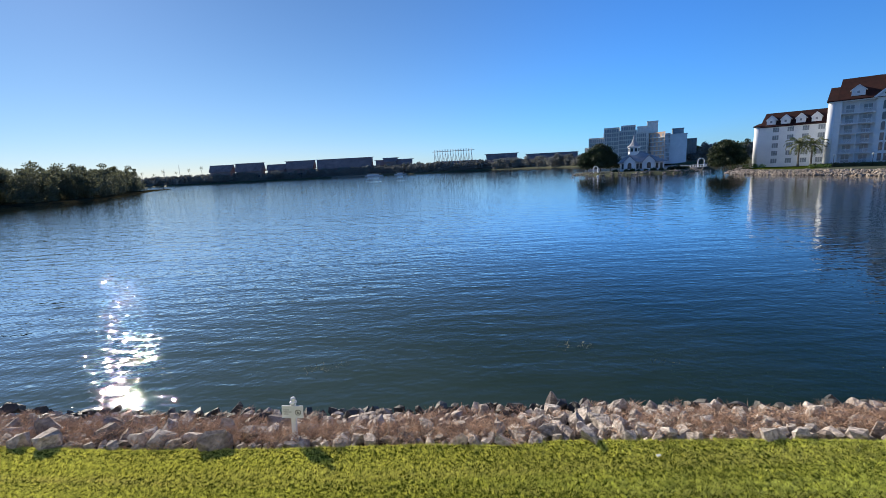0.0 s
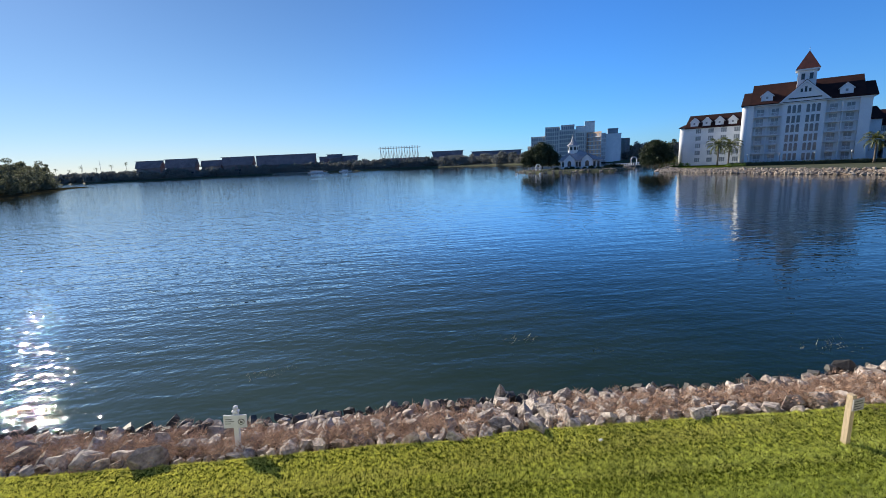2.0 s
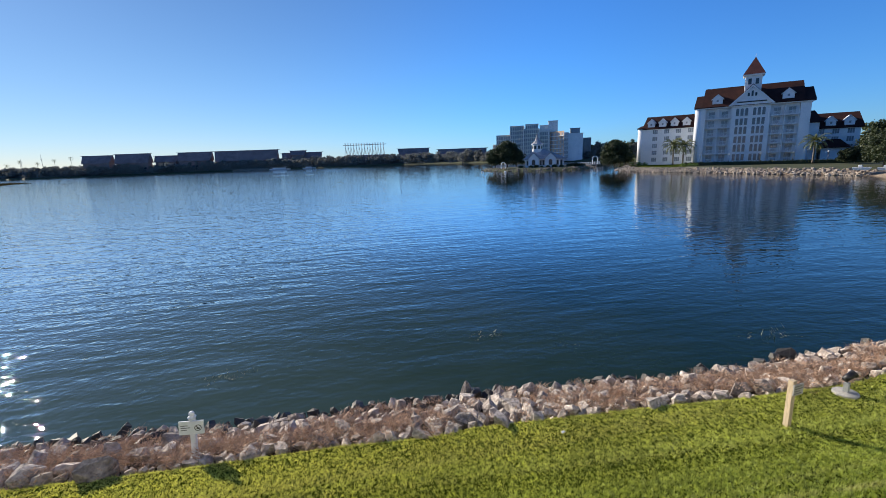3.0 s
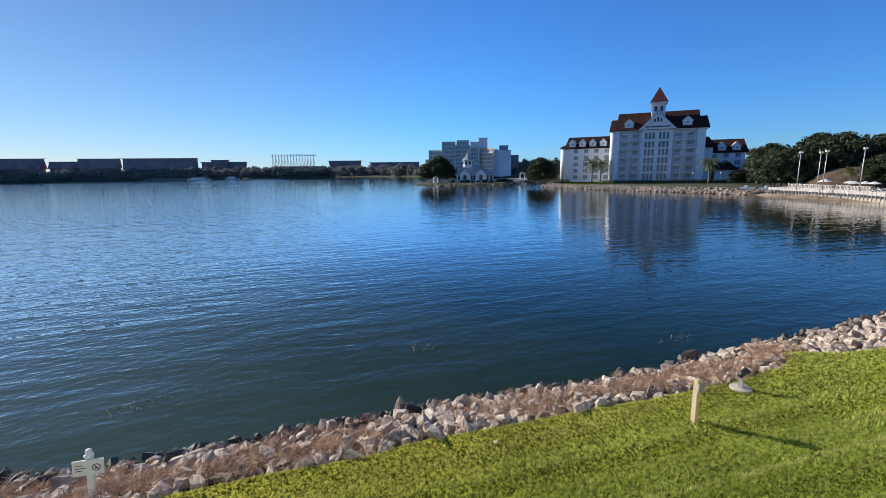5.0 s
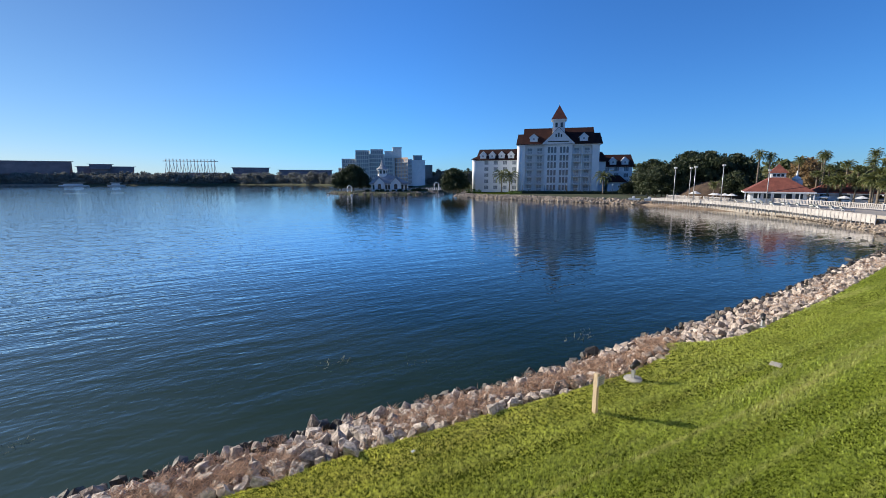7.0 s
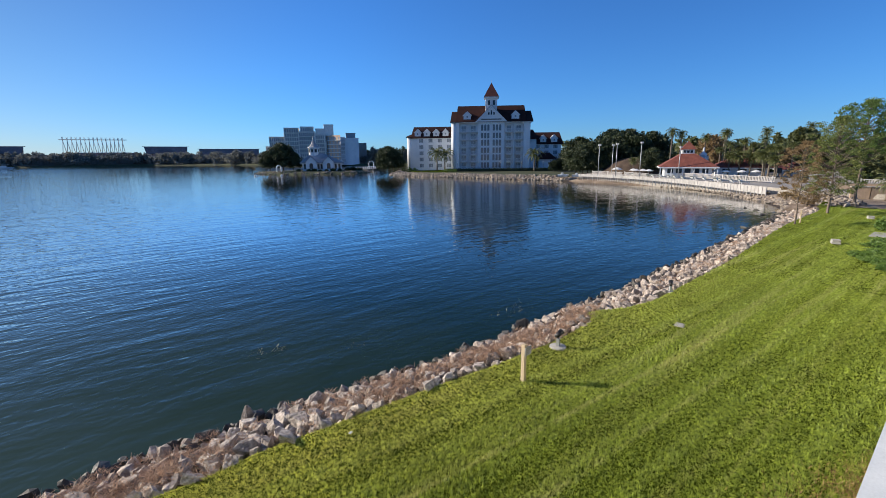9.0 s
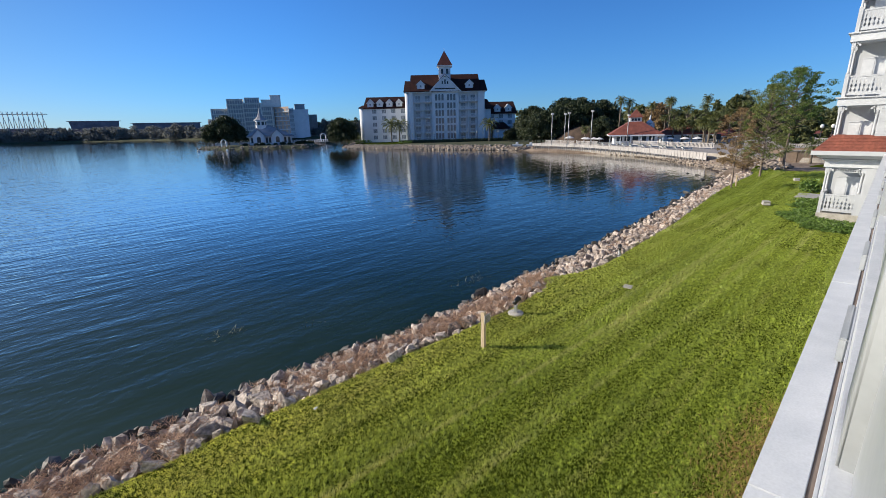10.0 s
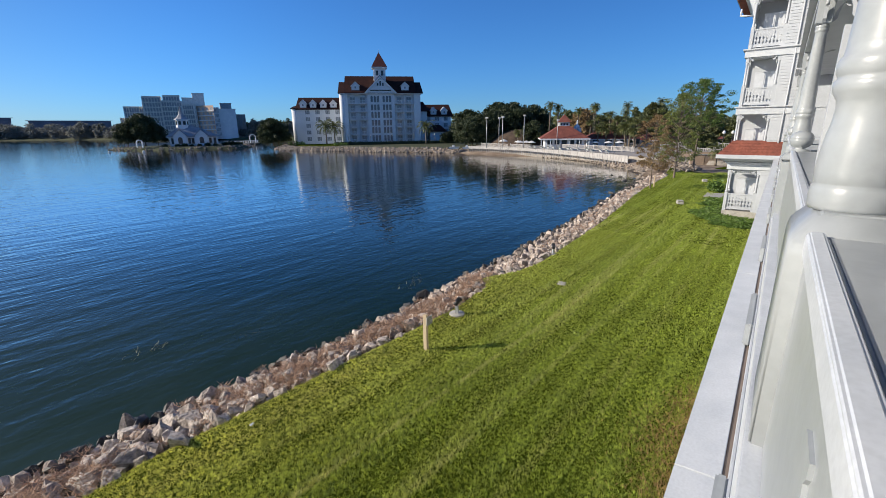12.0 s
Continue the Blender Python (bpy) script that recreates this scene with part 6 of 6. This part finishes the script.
V, F = leaf_cloud(cs, np.full(len(cs), 0.9), 60, 0.16, 77)
part("hedge_leaves", array_mesh("hedge_leaves", V, F, LEAF_DARK), LEAF_DARK, hg)
part("hedge_core", box(B(), -2, -4.7, -0.1, 42, -3.7, 0.9), LEAF_DARK, hg)
for k in range(5):
    s = k * 7.5 + 2
    a = radians(-43.6)
    x, y = 106.1 + s * math.cos(a) + 5.5 * math.sin(a), 123.9 + s * math.sin(a) - 5.5 * math.cos(a)
    m = thing("path_lamp", "short lamp post with a white globe", "lamp post", pose(x, y, -0.1), "lamps on the hotel path")
    part("pole", cyl(B(), (0, 0, 0), (0, 0, 3.0), 0.07, 0.05, 8), DARKMETAL, m)
    part("globe", lathe(B(), [(0.1, 3.0), (0.22, 3.15), (0.24, 3.3), (0.15, 3.48), (0.02, 3.55)], seg=12), CANVAS, m)
for x, y in ((90.8, 7.5), (90.8, 6.2)):
    copy_thing(m, turn(0, x, y, 0.5, 1.1))

# ---- things on the lawn ----
sg = thing("warning_sign", "white painted warning sign on a square post among the stones", "sign", Matrix.LocRotScale((-3.47, 8.1, -0.65), Euler((0, radians(3.5), 0)), (1.05, 1.05, 1.05)))
part("post", box(B(), -0.045, -0.045, 0, 0.045, 0.045, 1.16), HOTEL, sg, bevel=0.006)
part("post_foot", hull(B(), [(-0.2, -0.17, 0.1), (0.15, -0.17, 0.1), (0.17, 0.14, 0.1), (-0.18, 0.14, 0.1)], [(-0.07, -0.08, 0.4), (0.08, -0.07, 0.42), (0.07, 0.07, 0.4), (-0.06, 0.06, 0.38)]), HOTEL, sg, bevel=0.02)
bd = part("board", box(B(), -0.215, -0.075, 0.86, 0.215, -0.047, 1.13), HOTEL, sg, "white board with a ban symbol and dark bars", bevel=0.004)
for k, w in enumerate((0.12, 0.16, 0.1)):
    part("text_bar", box(B(), -0.18, -0.0785, 1.04 - k * 0.045, -0.18 + w, -0.0755, 1.052 - k * 0.045), INK, bd)
ring = B()
for k in range(24):
    a0, a1 = math.tau * k / 24, math.tau * (k + 1) / 24
    P = [(0.062 * math.cos(a0), 0.062 * math.sin(a0)), (0.062 * math.cos(a1), 0.062 * math.sin(a1)), (0.05 * math.cos(a1), 0.05 * math.sin(a1)), (0.05 * math.cos(a0), 0.05 * math.sin(a0))]
    hull(ring, [(p[0] + 0.115, -0.079, p[1] + 0.99) for p in P], [(p[0] + 0.115, -0.0755, p[1] + 0.99) for p in P])
hull(ring, [(0.075, -0.0785, 1.035), (0.085, -0.0785, 1.04), (0.157, -0.0785, 0.948), (0.147, -0.0785, 0.943)], [(0.075, -0.0755, 1.035), (0.085, -0.0755, 1.04), (0.157, -0.0755, 0.948), (0.147, -0.0755, 0.943)])
part("ban_symbol", ring, INK, bd)
part("symbol_mark", box(B(), 0.09, -0.078, 0.965, 0.14, -0.0757, 0.995), INK, bd)
part("finial", lathe(B(), [(0.07, 1.16), (0.075, 1.18), (0.045, 1.2), (0.04, 1.215), (0.05, 1.24), (0.045, 1.27), (0.02, 1.29)], seg=14), HOTEL, sg, "white rounded knob")
st = thing("stake_sign", "pale wooden stake with a small notice board", "sign", pose(8.17, 5.97, -0.12, 0, 0, 8))
part("stake", box(B(), -0.05, -0.05, -0.1, 0.05, 0.05, 0.98), WOOD, st, bevel=0.004)
nb = part("notice", box(B(), -0.05, -0.075, 0.68, 0.22, -0.053, 0.91), PANEL, st, "weathered notice with dark bars", bevel=0.003)
for k, w in enumerate((0.2, 0.23, 0.16, 0.21)):
    part("text_bar", box(B(), -0.025, -0.0785, 0.865 - k * 0.05, -0.025 + w * 0.9, -0.0755, 0.878 - k * 0.05), INK, nb)


def spotlight(x, y, rz=0, s=1.0):
    z = float(bank_z(np.array(x), np.array(y)))
    m = thing("ground_spotlight", "dark spotlight on a round concrete pad", "spotlight", turn(radians(rz), x, y, z, s), "garden spotlights")
    part("pad", lathe(B(), [(0.3, -0.05), (0.3, 0.06), (0.285, 0.075), (0.02, 0.08)], seg=24), CONC, m, "round concrete pad")
    part("junction_box", box(B(), -0.06, -0.06, 0.08, 0.06, 0.06, 0.36), GREYMETAL, m, "grey metal box", bevel=0.008)
    part("stem", cyl(B(), (0, 0, 0.36), (0, 0, 0.46), 0.018, 0.018, 8), DARKMETAL, m)
    part("lamp_head", cyl(B(), (-0.09, 0.05, 0.44), (0.1, -0.06, 0.6), 0.075, 0.1, 14), DARKMETAL, m, "dark bronze lamp head")
    part("visor", cyl(B(), (0.09, -0.055, 0.58), (0.15, -0.09, 0.63), 0.105, 0.11, 14, False), DARKMETAL, m)


spotlight(10.45, 6.6, 20, 0.8)
spotlight(18.4, 6.88, 60, 0.75)
spotlight(42.6, 9.6, 120)
pl = thing("valve_lid", "flat grey concrete valve lid in the grass", "lid", pose(14.84, 5.0, -0.085, 0, 0, 12))
part("lid", box(B(), -0.15, -0.11, -0.04, 0.15, 0.11, 0.02), CONC, pl, bevel=0.008)
part("rim", box(B(), -0.19, -0.15, -0.05, 0.19, 0.15, 0.008), CONC, pl, bevel=0.008)
for x, y in ((35.8, 4.62), (51.1, 4.95)):
    u = thing("utility_box", "low grey utility box on the lawn", "utility box", pose(x, y, -0.1, 0, 0, 20), "utility boxes")
    part("body", hull(B(), [(-0.3, -0.22, 0), (0.3, -0.22, 0), (0.3, 0.22, 0), (-0.3, 0.22, 0)], [(-0.26, -0.18, 0.2), (0.26, -0.18, 0.2), (0.26, 0.18, 0.2), (-0.26, 0.18, 0.2)]), CONC, u, bevel=0.02)
    part("cover", box(B(), -0.29, -0.21, 0.2, 0.29, 0.21, 0.25), CONC, u, bevel=0.015)
mk = thing("marker_post", "thin pale yellow marker post by the stones", "post", pose(44.7, 8.3, -0.12))
part("stake", box(B(), -0.05, -0.05, -0.1, 0.05, 0.05, 0.95), WOOD, mk, bevel=0.01)
part("cap", box(B(), -0.06, -0.06, 0.95, 0.06, 0.06, 1.0), WOOD, mk, bevel=0.01)
pp = B()
hull(pp, [(-0.07, -0.04, 0), (0.06, -0.05, 0), (0.07, 0.04, 0), (-0.05, 0.05, 0)], [(-0.05, -0.03, 0.03), (0.05, -0.04, 0.045), (0.05, 0.02, 0.02), (-0.04, 0.04, 0.035)])
solid("paper_scrap", pp, WHITE, "crumpled scrap of white paper on the grass", "litter", Matrix.LocRotScale((3.77, 6.77, -0.07), Euler((0, 0, 0.5)), (0.75, 0.75, 0.6)), bevel=0.006)
pad = thing("path_slab", "pale concrete path slab behind the shrubs", "slab", pose(41.4, 2.7, -0.08))
for k in range(3):
    part("slab", box(B(), -1.2 + k * 0.82, -1.0, -0.06, -0.4 + k * 0.82, 1.0, 0.05), CONC, pad, bevel=0.01)
# shrub bed at the foot of the porch tower
rs = np.random.RandomState(9)
for k in range(64):
    x, y = 28.9 + rs.rand() * 10.5, rs.rand() * 3.1
    if x > 31.0 and y < 1.95:
        x = 28.9 + rs.rand() * 2.1
    y *= min(1, 0.72 + (x - 28.9) * 0.12)
    V, F = leaf_cloud(np.array([(0, 0, 0.22), (0.28, 0.1, 0.18), (-0.28, 0.05, 0.17), (0, -0.28, 0.16)]), np.array([0.4, 0.34, 0.34, 0.32]), 150, 0.05, 200 + k, 0.5)
    solid("shrub", array_mesh("shrub", V, F, SHRUB), SHRUB, "low green spreading juniper below the porch tower", "shrub", turn(rs.rand() * 6, x, y, -0.1, 0.95 + 0.4 * rs.rand(), 0.68 + 0.3 * rs.rand()), "shrub bed")
for x, y, s in ((44, 3.2, 1.6), (47, 1.5, 2.0), (52, 0.5, 2.2)):
    V, F = leaf_cloud(np.array([(0, 0, 0.35), (0.35, 0.1, 0.3), (-0.3, 0.05, 0.28)]), np.array([0.5, 0.4, 0.4]), 220, 0.07, int(x), 0.7)
    solid("shrub", array_mesh("shrub", V, F, SHRUB), SHRUB, "rounded green shrub on the lawn's edge", "shrub", turn(x, x, y, -0.15, s), "lawn shrubs")

for k, (x, y, s) in enumerate(((61.5, 11.4, 0.9), (64, 11.6, 1.0), (66.5, 12.2, 1.1), (69, 13.2, 1.0), (71.5, 14.6, 1.1), (73.5, 16.4, 1.0), (75, 16.0, 1.2), (68, 10.6, 1.0), (71, 12.0, 0.9), (76.8, 19.2, 0.8))):
    V, F = leaf_cloud(np.array([(0, 0, 0.25), (0.4, 0.1, 0.2), (-0.35, 0.1, 0.2), (0.1, 0.3, 0.35)]), np.array([0.45, 0.35, 0.35, 0.3]), 150, 0.055, 300 + k, 0.7)
    solid("dry_bush", array_mesh("dry_bush", V, F, LEAF_RUST), LEAF_RUST, "low dry brown brush among the shore stones", "bush", turn(k, x, y, -0.45, s), "dry brush by the cove")
p = palm("small_palm", "short green palm before the tan wall", 2.6, 91, 1.7, 30)
p.matrix_basis = turn(0.4, 71.4, 6.2, -0.1, 0.85)
# weed tufts that break the water
V, F = [], []
for cx, cy, n, rad in ((-4.45, 13.4, 90, 0.4), (4.45, 14.3, 60, 0.3), (6.95, 12.85, 22, 0.3), (14.2, 11.5, 46, 0.38), (13.2, 11.7, 14, 0.2)):
    for k in range(n):
        x, y = cx + rs.normal() * rad, cy + rs.normal() * rad * 0.6
        L, a = 0.05 + 0.22 * rs.rand() ** 2, rs.rand() * 6.28
        dx, dy = math.cos(a), math.sin(a)
        b0 = len(V)
        V += [(x - dy * 0.011, y + dx * 0.011, WATER_Z - 0.03), (x + dy * 0.011, y - dx * 0.011, WATER_Z - 0.03), (x + dx * L, y + dy * L, WATER_Z + L * (0.1 + 0.7 * rs.rand()))]
        F.append((b0, b0 + 1, b0 + 2))
tagged(new("water_weed", array_mesh("water_weed", V, F, WEED)), "thin tufts of weed breaking the water", "weed", kind="stuff")


# ---- stones, straw and grass ----
def stone_mesh(name, seed, material, flat=0.7):
    rr = random.Random(seed)
    bm = B()
    w, s = rr.uniform(0.65, 0.95), rr.uniform(-0.25, 0.25)
    for k in range(14):
        v = Vector((rr.uniform(-1, 1), rr.uniform(-1, 1), rr.uniform(-1, 1)))
        i = rr.randrange(3)
        v[i] = 1.0 if v[i] > 0 else -1.0
        if v.length > 1.25:
            v *= 1.25 / v.length
        bm.verts.new((v.x + s * v.z, v.y * w, v.z * flat))
    res = bmesh.ops.convex_hull(bm, input=bm.verts[:])
    bmesh.ops.delete(bm, geom=[g for g in res["geom_interior"] if isinstance(g, bmesh.types.BMVert)], context="VERTS")
    return mesh_of(bm, name, material)


PALE = [stone_mesh("rock", k, ROCK, 0.62 + 0.3 * (k % 3) / 2) for k in range(14)]
DARK = [stone_mesh("rock", 50 + k, ROCK_DARK) for k in range(5)]
FARM = [stone_mesh("far_rock", 80 + k, ROCKS_FAR) for k in range(10)]
riprap = thing("riprap", "band of pale limestone boulders along the shore", "rocks", kind="structure")
rr = random.Random(42)
spots = []
cells = {}
# the large stones first, the small ones in the gaps that they leave
for tries, lo, hi, x0, x1 in ((45, 0.24, 0.33, -14, -3.5), (420, 0.2, 0.25, -26, 58.5), (2600, 0.145, 0.19, -26, 58.5), (15000, 0.1, 0.14, -26, 58.5), (22000, 0.055, 0.09, -26, 58.5)):
    for _ in range(tries):
        x = rr.uniform(x0, x1)
        e, w = float(curve(x, EDGE)), float(curve(x, SHORE))
        t = rr.random() * (0.9 if hi < 0.3 else 0.45)
        y = e + 0.14 + t * (w - e - 0.14)
        size = rr.uniform(lo, hi)
        # straw lies over the upper bank on the near stretch, leaving fewer stones there
        bare = 0.12 < t < 0.54 + 0.12 * math.sin(x * 1.7) and x < 14.5
        if bare and rr.random() < 0.25:
            continue
        if t < 0.12 and rr.random() < 0.4:
            continue
        key = (int(x // 0.7), int(y // 0.7))
        if all((qx - x) ** 2 + (qy - y) ** 2 > (0.82 * (qs + size)) ** 2 for i in (-1, 0, 1) for j in (-1, 0, 1) for qx, qy, qs in cells.get((key[0] + i, key[1] + j), ())):
            cells.setdefault(key, []).append((x, y, size))
            spots.append((x, y, size, t))
near = sorted(spots, key=lambda s: math.hypot(s[0] - 4, s[1] - 8))[:300]
near_set = set(near)
heaps = {"far_rocks": [[], [], 0, ROCKS_FAR], "wet_rocks": [[], [], 0, ROCK_DARK]}
for s in spots:
    x, y, size, t = s
    z = float(bank_z(np.array(x), np.array(y))) + size * 0.5 - 0.05
    m = Matrix.LocRotScale((x, y, z), Euler((rr.uniform(-0.65, 0.65), rr.uniform(-0.65, 0.65), rr.uniform(0, 6.28))), (size * rr.uniform(0.9, 1.35), size * rr.uniform(0.8, 1.1), size * rr.uniform(0.95, 1.4)))
    dark = t > 0.82 or t > 0.55 and rr.random() < 0.1 + 1.6 * (t - 0.55)
    if s in near_set:
        part("rock", rr.choice(DARK if dark else PALE), ROCK, riprap, m=m)
    else:
        me = rr.choice(FARM)
        co = np.array([tuple(m @ v.co) for v in me.vertices])
        heap = heaps["wet_rocks" if dark else "far_rocks"]
        heap[1] += [[i + heap[2] for i in p.vertices] for p in me.polygons]
        heap[0].append(co)
        heap[2] += len(co)
for name, (verts, faces, _, material) in heaps.items():
    me = bpy.data.meshes.new(name)
    me.from_pydata(np.concatenate(verts).tolist(), [], faces)
    me.materials.append(material)
    tagged(part(name, me, material, riprap), kind="stuff")
# dark stones standing in the shallows of the cove
for x, y, k in ((63.1, 17.5, 0), (61.7, 15.9, 1), (57.2, 14.1, 2), (58.3, 14.5, 3), (41.0, 11.7, 4), (46.2, 12.5, 1)):
    part("rock", DARK[k], ROCK_DARK, riprap, m=Matrix.LocRotScale((x, y, WATER_Z - 0.02), Euler((0.1, -0.1, k * 1.3)), (0.42, 0.24, 0.2)))
# a lone pointed stone at the water's edge
bm = B()
lathe(bm, [(0.19, -0.35), (0.2, -0.05), (0.13, 0.16), (0.05, 0.33), (0.015, 0.36)], seg=5, smooth=False)
part("rock", bm, ROCK, riprap, m=pose(2.66, 10.29, -0.98, 8, -12, 30))
# the stone rims of the hotel shore, the cove and the island
FV, FF, off = [], [], 0
for line, n in (([(97.5, 67.5), (95.5, 78), (92, 90), (90, 104), (87, 118), (85.5, 128), (88, 138), (98, 152)], 1500), ([(60, 13.2), (64, 13.6), (68, 14.8), (73, 18.2), (78.6, 23.0), (83.4, 27.6), (88.5, 34.2), (91.8, 41.1)], 1500), ([(56, 196), (58, 184), (64, 172), (74, 165), (86, 163), (97, 168), (103, 178)], 170)):
    cum = [0]
    for a, b in zip(line, line[1:]):
        cum.append(cum[-1] + math.hypot(b[0] - a[0], b[1] - a[1]))
    for k in range(n):
        d = rr.uniform(0, cum[-1])
        i = max(j for j in range(len(cum)) if cum[j] <= d and j < len(line) - 1)
        f = (d - cum[i]) / (cum[i + 1] - cum[i])
        a, b = line[i], line[i + 1]
        nx, ny = (b[1] - a[1]), -(b[0] - a[0])
        if line[0][0] == 56:
            nx, ny = -nx, -ny
        q = rr.uniform(-0.4, (2.6 if d > 22 else 6.5) if line[0][0] == 60 else 3.2)
        ln = math.hypot(nx, ny)
        x, y = a[0] + (b[0] - a[0]) * f + nx / ln * q, a[1] + (b[1] - a[1]) * f + ny / ln * q
        size = rr.uniform(0.2, 0.46) * ((0.5 if d > 22 else 0.75) if line[0][0] == 60 else 1)
        m = Matrix.LocRotScale((x, y, WATER_Z + 0.1 + min(max(q, 0) * (0.24 if line[0][0] == 60 else 0.33), 1.15)), Euler((rr.uniform(-0.5, 0.5), rr.uniform(-0.5, 0.5), rr.uniform(0, 6.28))), (size * 1.2, size, size * 0.9))
        me = rr.choice(FARM)
        co = np.array([tuple(m @ v.co) for v in me.vertices])
        FF += [[i2 + off for i2 in p.vertices] for p in me.polygons]
        FV.append(co)
        off += len(co)
me = bpy.data.meshes.new("shore_rocks")
me.from_pydata(np.concatenate(FV).tolist(), [], FF)
me.materials.append(ROCKS_SHADE)
tagged(new("shore_rocks", me), "stones along the shores across the cove, in a shaded tone", "rocks", kind="stuff")


def blades(name, x, y, z, h, w, lean, material, seed, label, category, way=None):
    """Bent three-cornered blades at the given feet."""
    q = np.random.RandomState(seed)
    n = len(x)
    a, b = q.rand(n) * 6.283, q.rand(n) * 6.283
    if way is not None:
        b = way
    h = h * (0.6 + 0.8 * q.rand(n))
    l = lean * (0.3 + q.rand(n)) * h
    P = np.stack([x, y, z], 1)
    side = np.stack([np.cos(a), np.sin(a), np.zeros(n)], 1) * (w * (0.6 + 0.8 * q.rand(n)))[:, None]
    tip = P + np.stack([np.cos(b) * l, np.sin(b) * l, h], 1)
    V = np.stack([P - side, P + side, tip], 1).reshape(-1, 3)
    return tagged(new(name, array_mesh(name, V, np.arange(3 * n).reshape(n, 3), material)), label, category, kind="stuff")


def tufts(q, cx, cy, per, spread):
    """Feet of blades gathered round tuft centres, and the way each leans, outwards."""
    n = len(cx)
    a, rad = q.rand(n, per) * 6.283, np.sqrt(q.rand(n, per)) * spread[:, None]
    return (cx[:, None] + np.cos(a) * rad).ravel(), (cy[:, None] + np.sin(a) * rad).ravel(), a.ravel()


q = np.random.RandomState(3)
PASSES = q.uniform(-1, 1, 79)
for x0, x1, n, per, spread, h, w in ((-11, 11, 80000, 15, 0.032, 0.046, 0.0062), (11, 24, 26000, 11, 0.055, 0.05, 0.014), (24, 62, 34000, 12, 0.085, 0.045, 0.017)):
    # an even spread: one tuft to each cell of a shaken grid
    rows = int(math.sqrt(n * 9.0 / (x1 - x0)))
    gx, gy = np.meshgrid(np.linspace(0, 1, n // rows), np.linspace(0, 1, rows))
    cx = x0 + (x1 - x0) * gx.ravel() + q.uniform(-0.5, 0.5, gx.size) * (x1 - x0) / (n // rows)
    cy = -0.75 + (curve(cx, EDGE) + 0.85) * (gy.ravel() + q.uniform(-0.5, 0.5, gx.size) / rows).clip(0, 1)
    n = len(cx)
    # thinner where nothing but the house looks on it
    keep = (cx > 0.3) | (cy > 3.6) | (q.rand(n) < 0.6)
    cx, cy = cx[keep], cy[keep]
    n = len(cx)
    # the mower's passes: bands that lean to and fro along the lawn
    band = np.interp(cy + 0.085 * cx - 0.0012 * cx ** 2 + 0.06 * np.sin(cx * 0.5), np.arange(-2, 16, 0.23), PASSES)
    lush = (0.36 + 1.12 * q.rand(n)) * (1 + 0.32 * band)
    x, y, a = tufts(q, cx, cy, per, spread * (0.55 + 0.6 * q.rand(n)))
    swept = q.rand(len(a)) < 0.45
    a = np.where(swept, np.where(np.repeat(band, per) > 0, 0.4, 3.5), a)
    blades("grass", x, y, bank_z(x, y) - 0.008, h * np.repeat(lush, per), w, 0.75, BLADE, 4 + int(x1), "short mown green lawn grass in tufts", "grass", a + q.normal(size=len(a)) * 0.7)
n = 34000
x = 1.0 + 12 * q.rand(n) ** 1.5 - 3.5 * q.rand(n) ** 2
y = -0.6 + np.abs(q.normal(size=n)) * (0.75 + 0.3 * np.sin(x * 0.9)) * np.clip(1.25 - x / 12, 0.3, 1.1)
blades("dry_grass", x, y, bank_z(x, y), 0.075, 0.008, 1.0, DRYBLADE, 14, "dry brown grass along the house", "grass")
n = 2100
cx = np.where(q.rand(n) < 0.88, q.uniform(-24, 14.4, n), q.uniform(14, 60, n))
e, w = curve(cx, EDGE), curve(cx, SHORE)
cy = e + np.clip(0.33 + 0.16 * q.normal(size=n), 0.04, 0.66) * (w - e)
patch = np.sin(cx * 1.3 + 1.1) + np.sin(cx * 0.47 + cy * 1.9) + q.normal(size=n) * 0.6 > -0.75
cx, cy = cx[patch], cy[patch]
rad = 0.1 + 0.17 * q.rand(len(cx))
x, y, a = tufts(q, cx, cy, 60, rad)
R0 = np.repeat(rad, 60)
dome = np.sqrt(np.clip(R0 ** 2 - (x - np.repeat(cx, 60)) ** 2 - (y - np.repeat(cy, 60)) ** 2, 0, 1))
blades("dry_straw", x, y, bank_z(x, y) - 0.08 + dome * 1.6, 0.07, 0.0075, 1.8, STRAW, 5, "curled dry brown straw heaped among the stones", "straw", a + q.normal(size=len(a)) * 0.9)
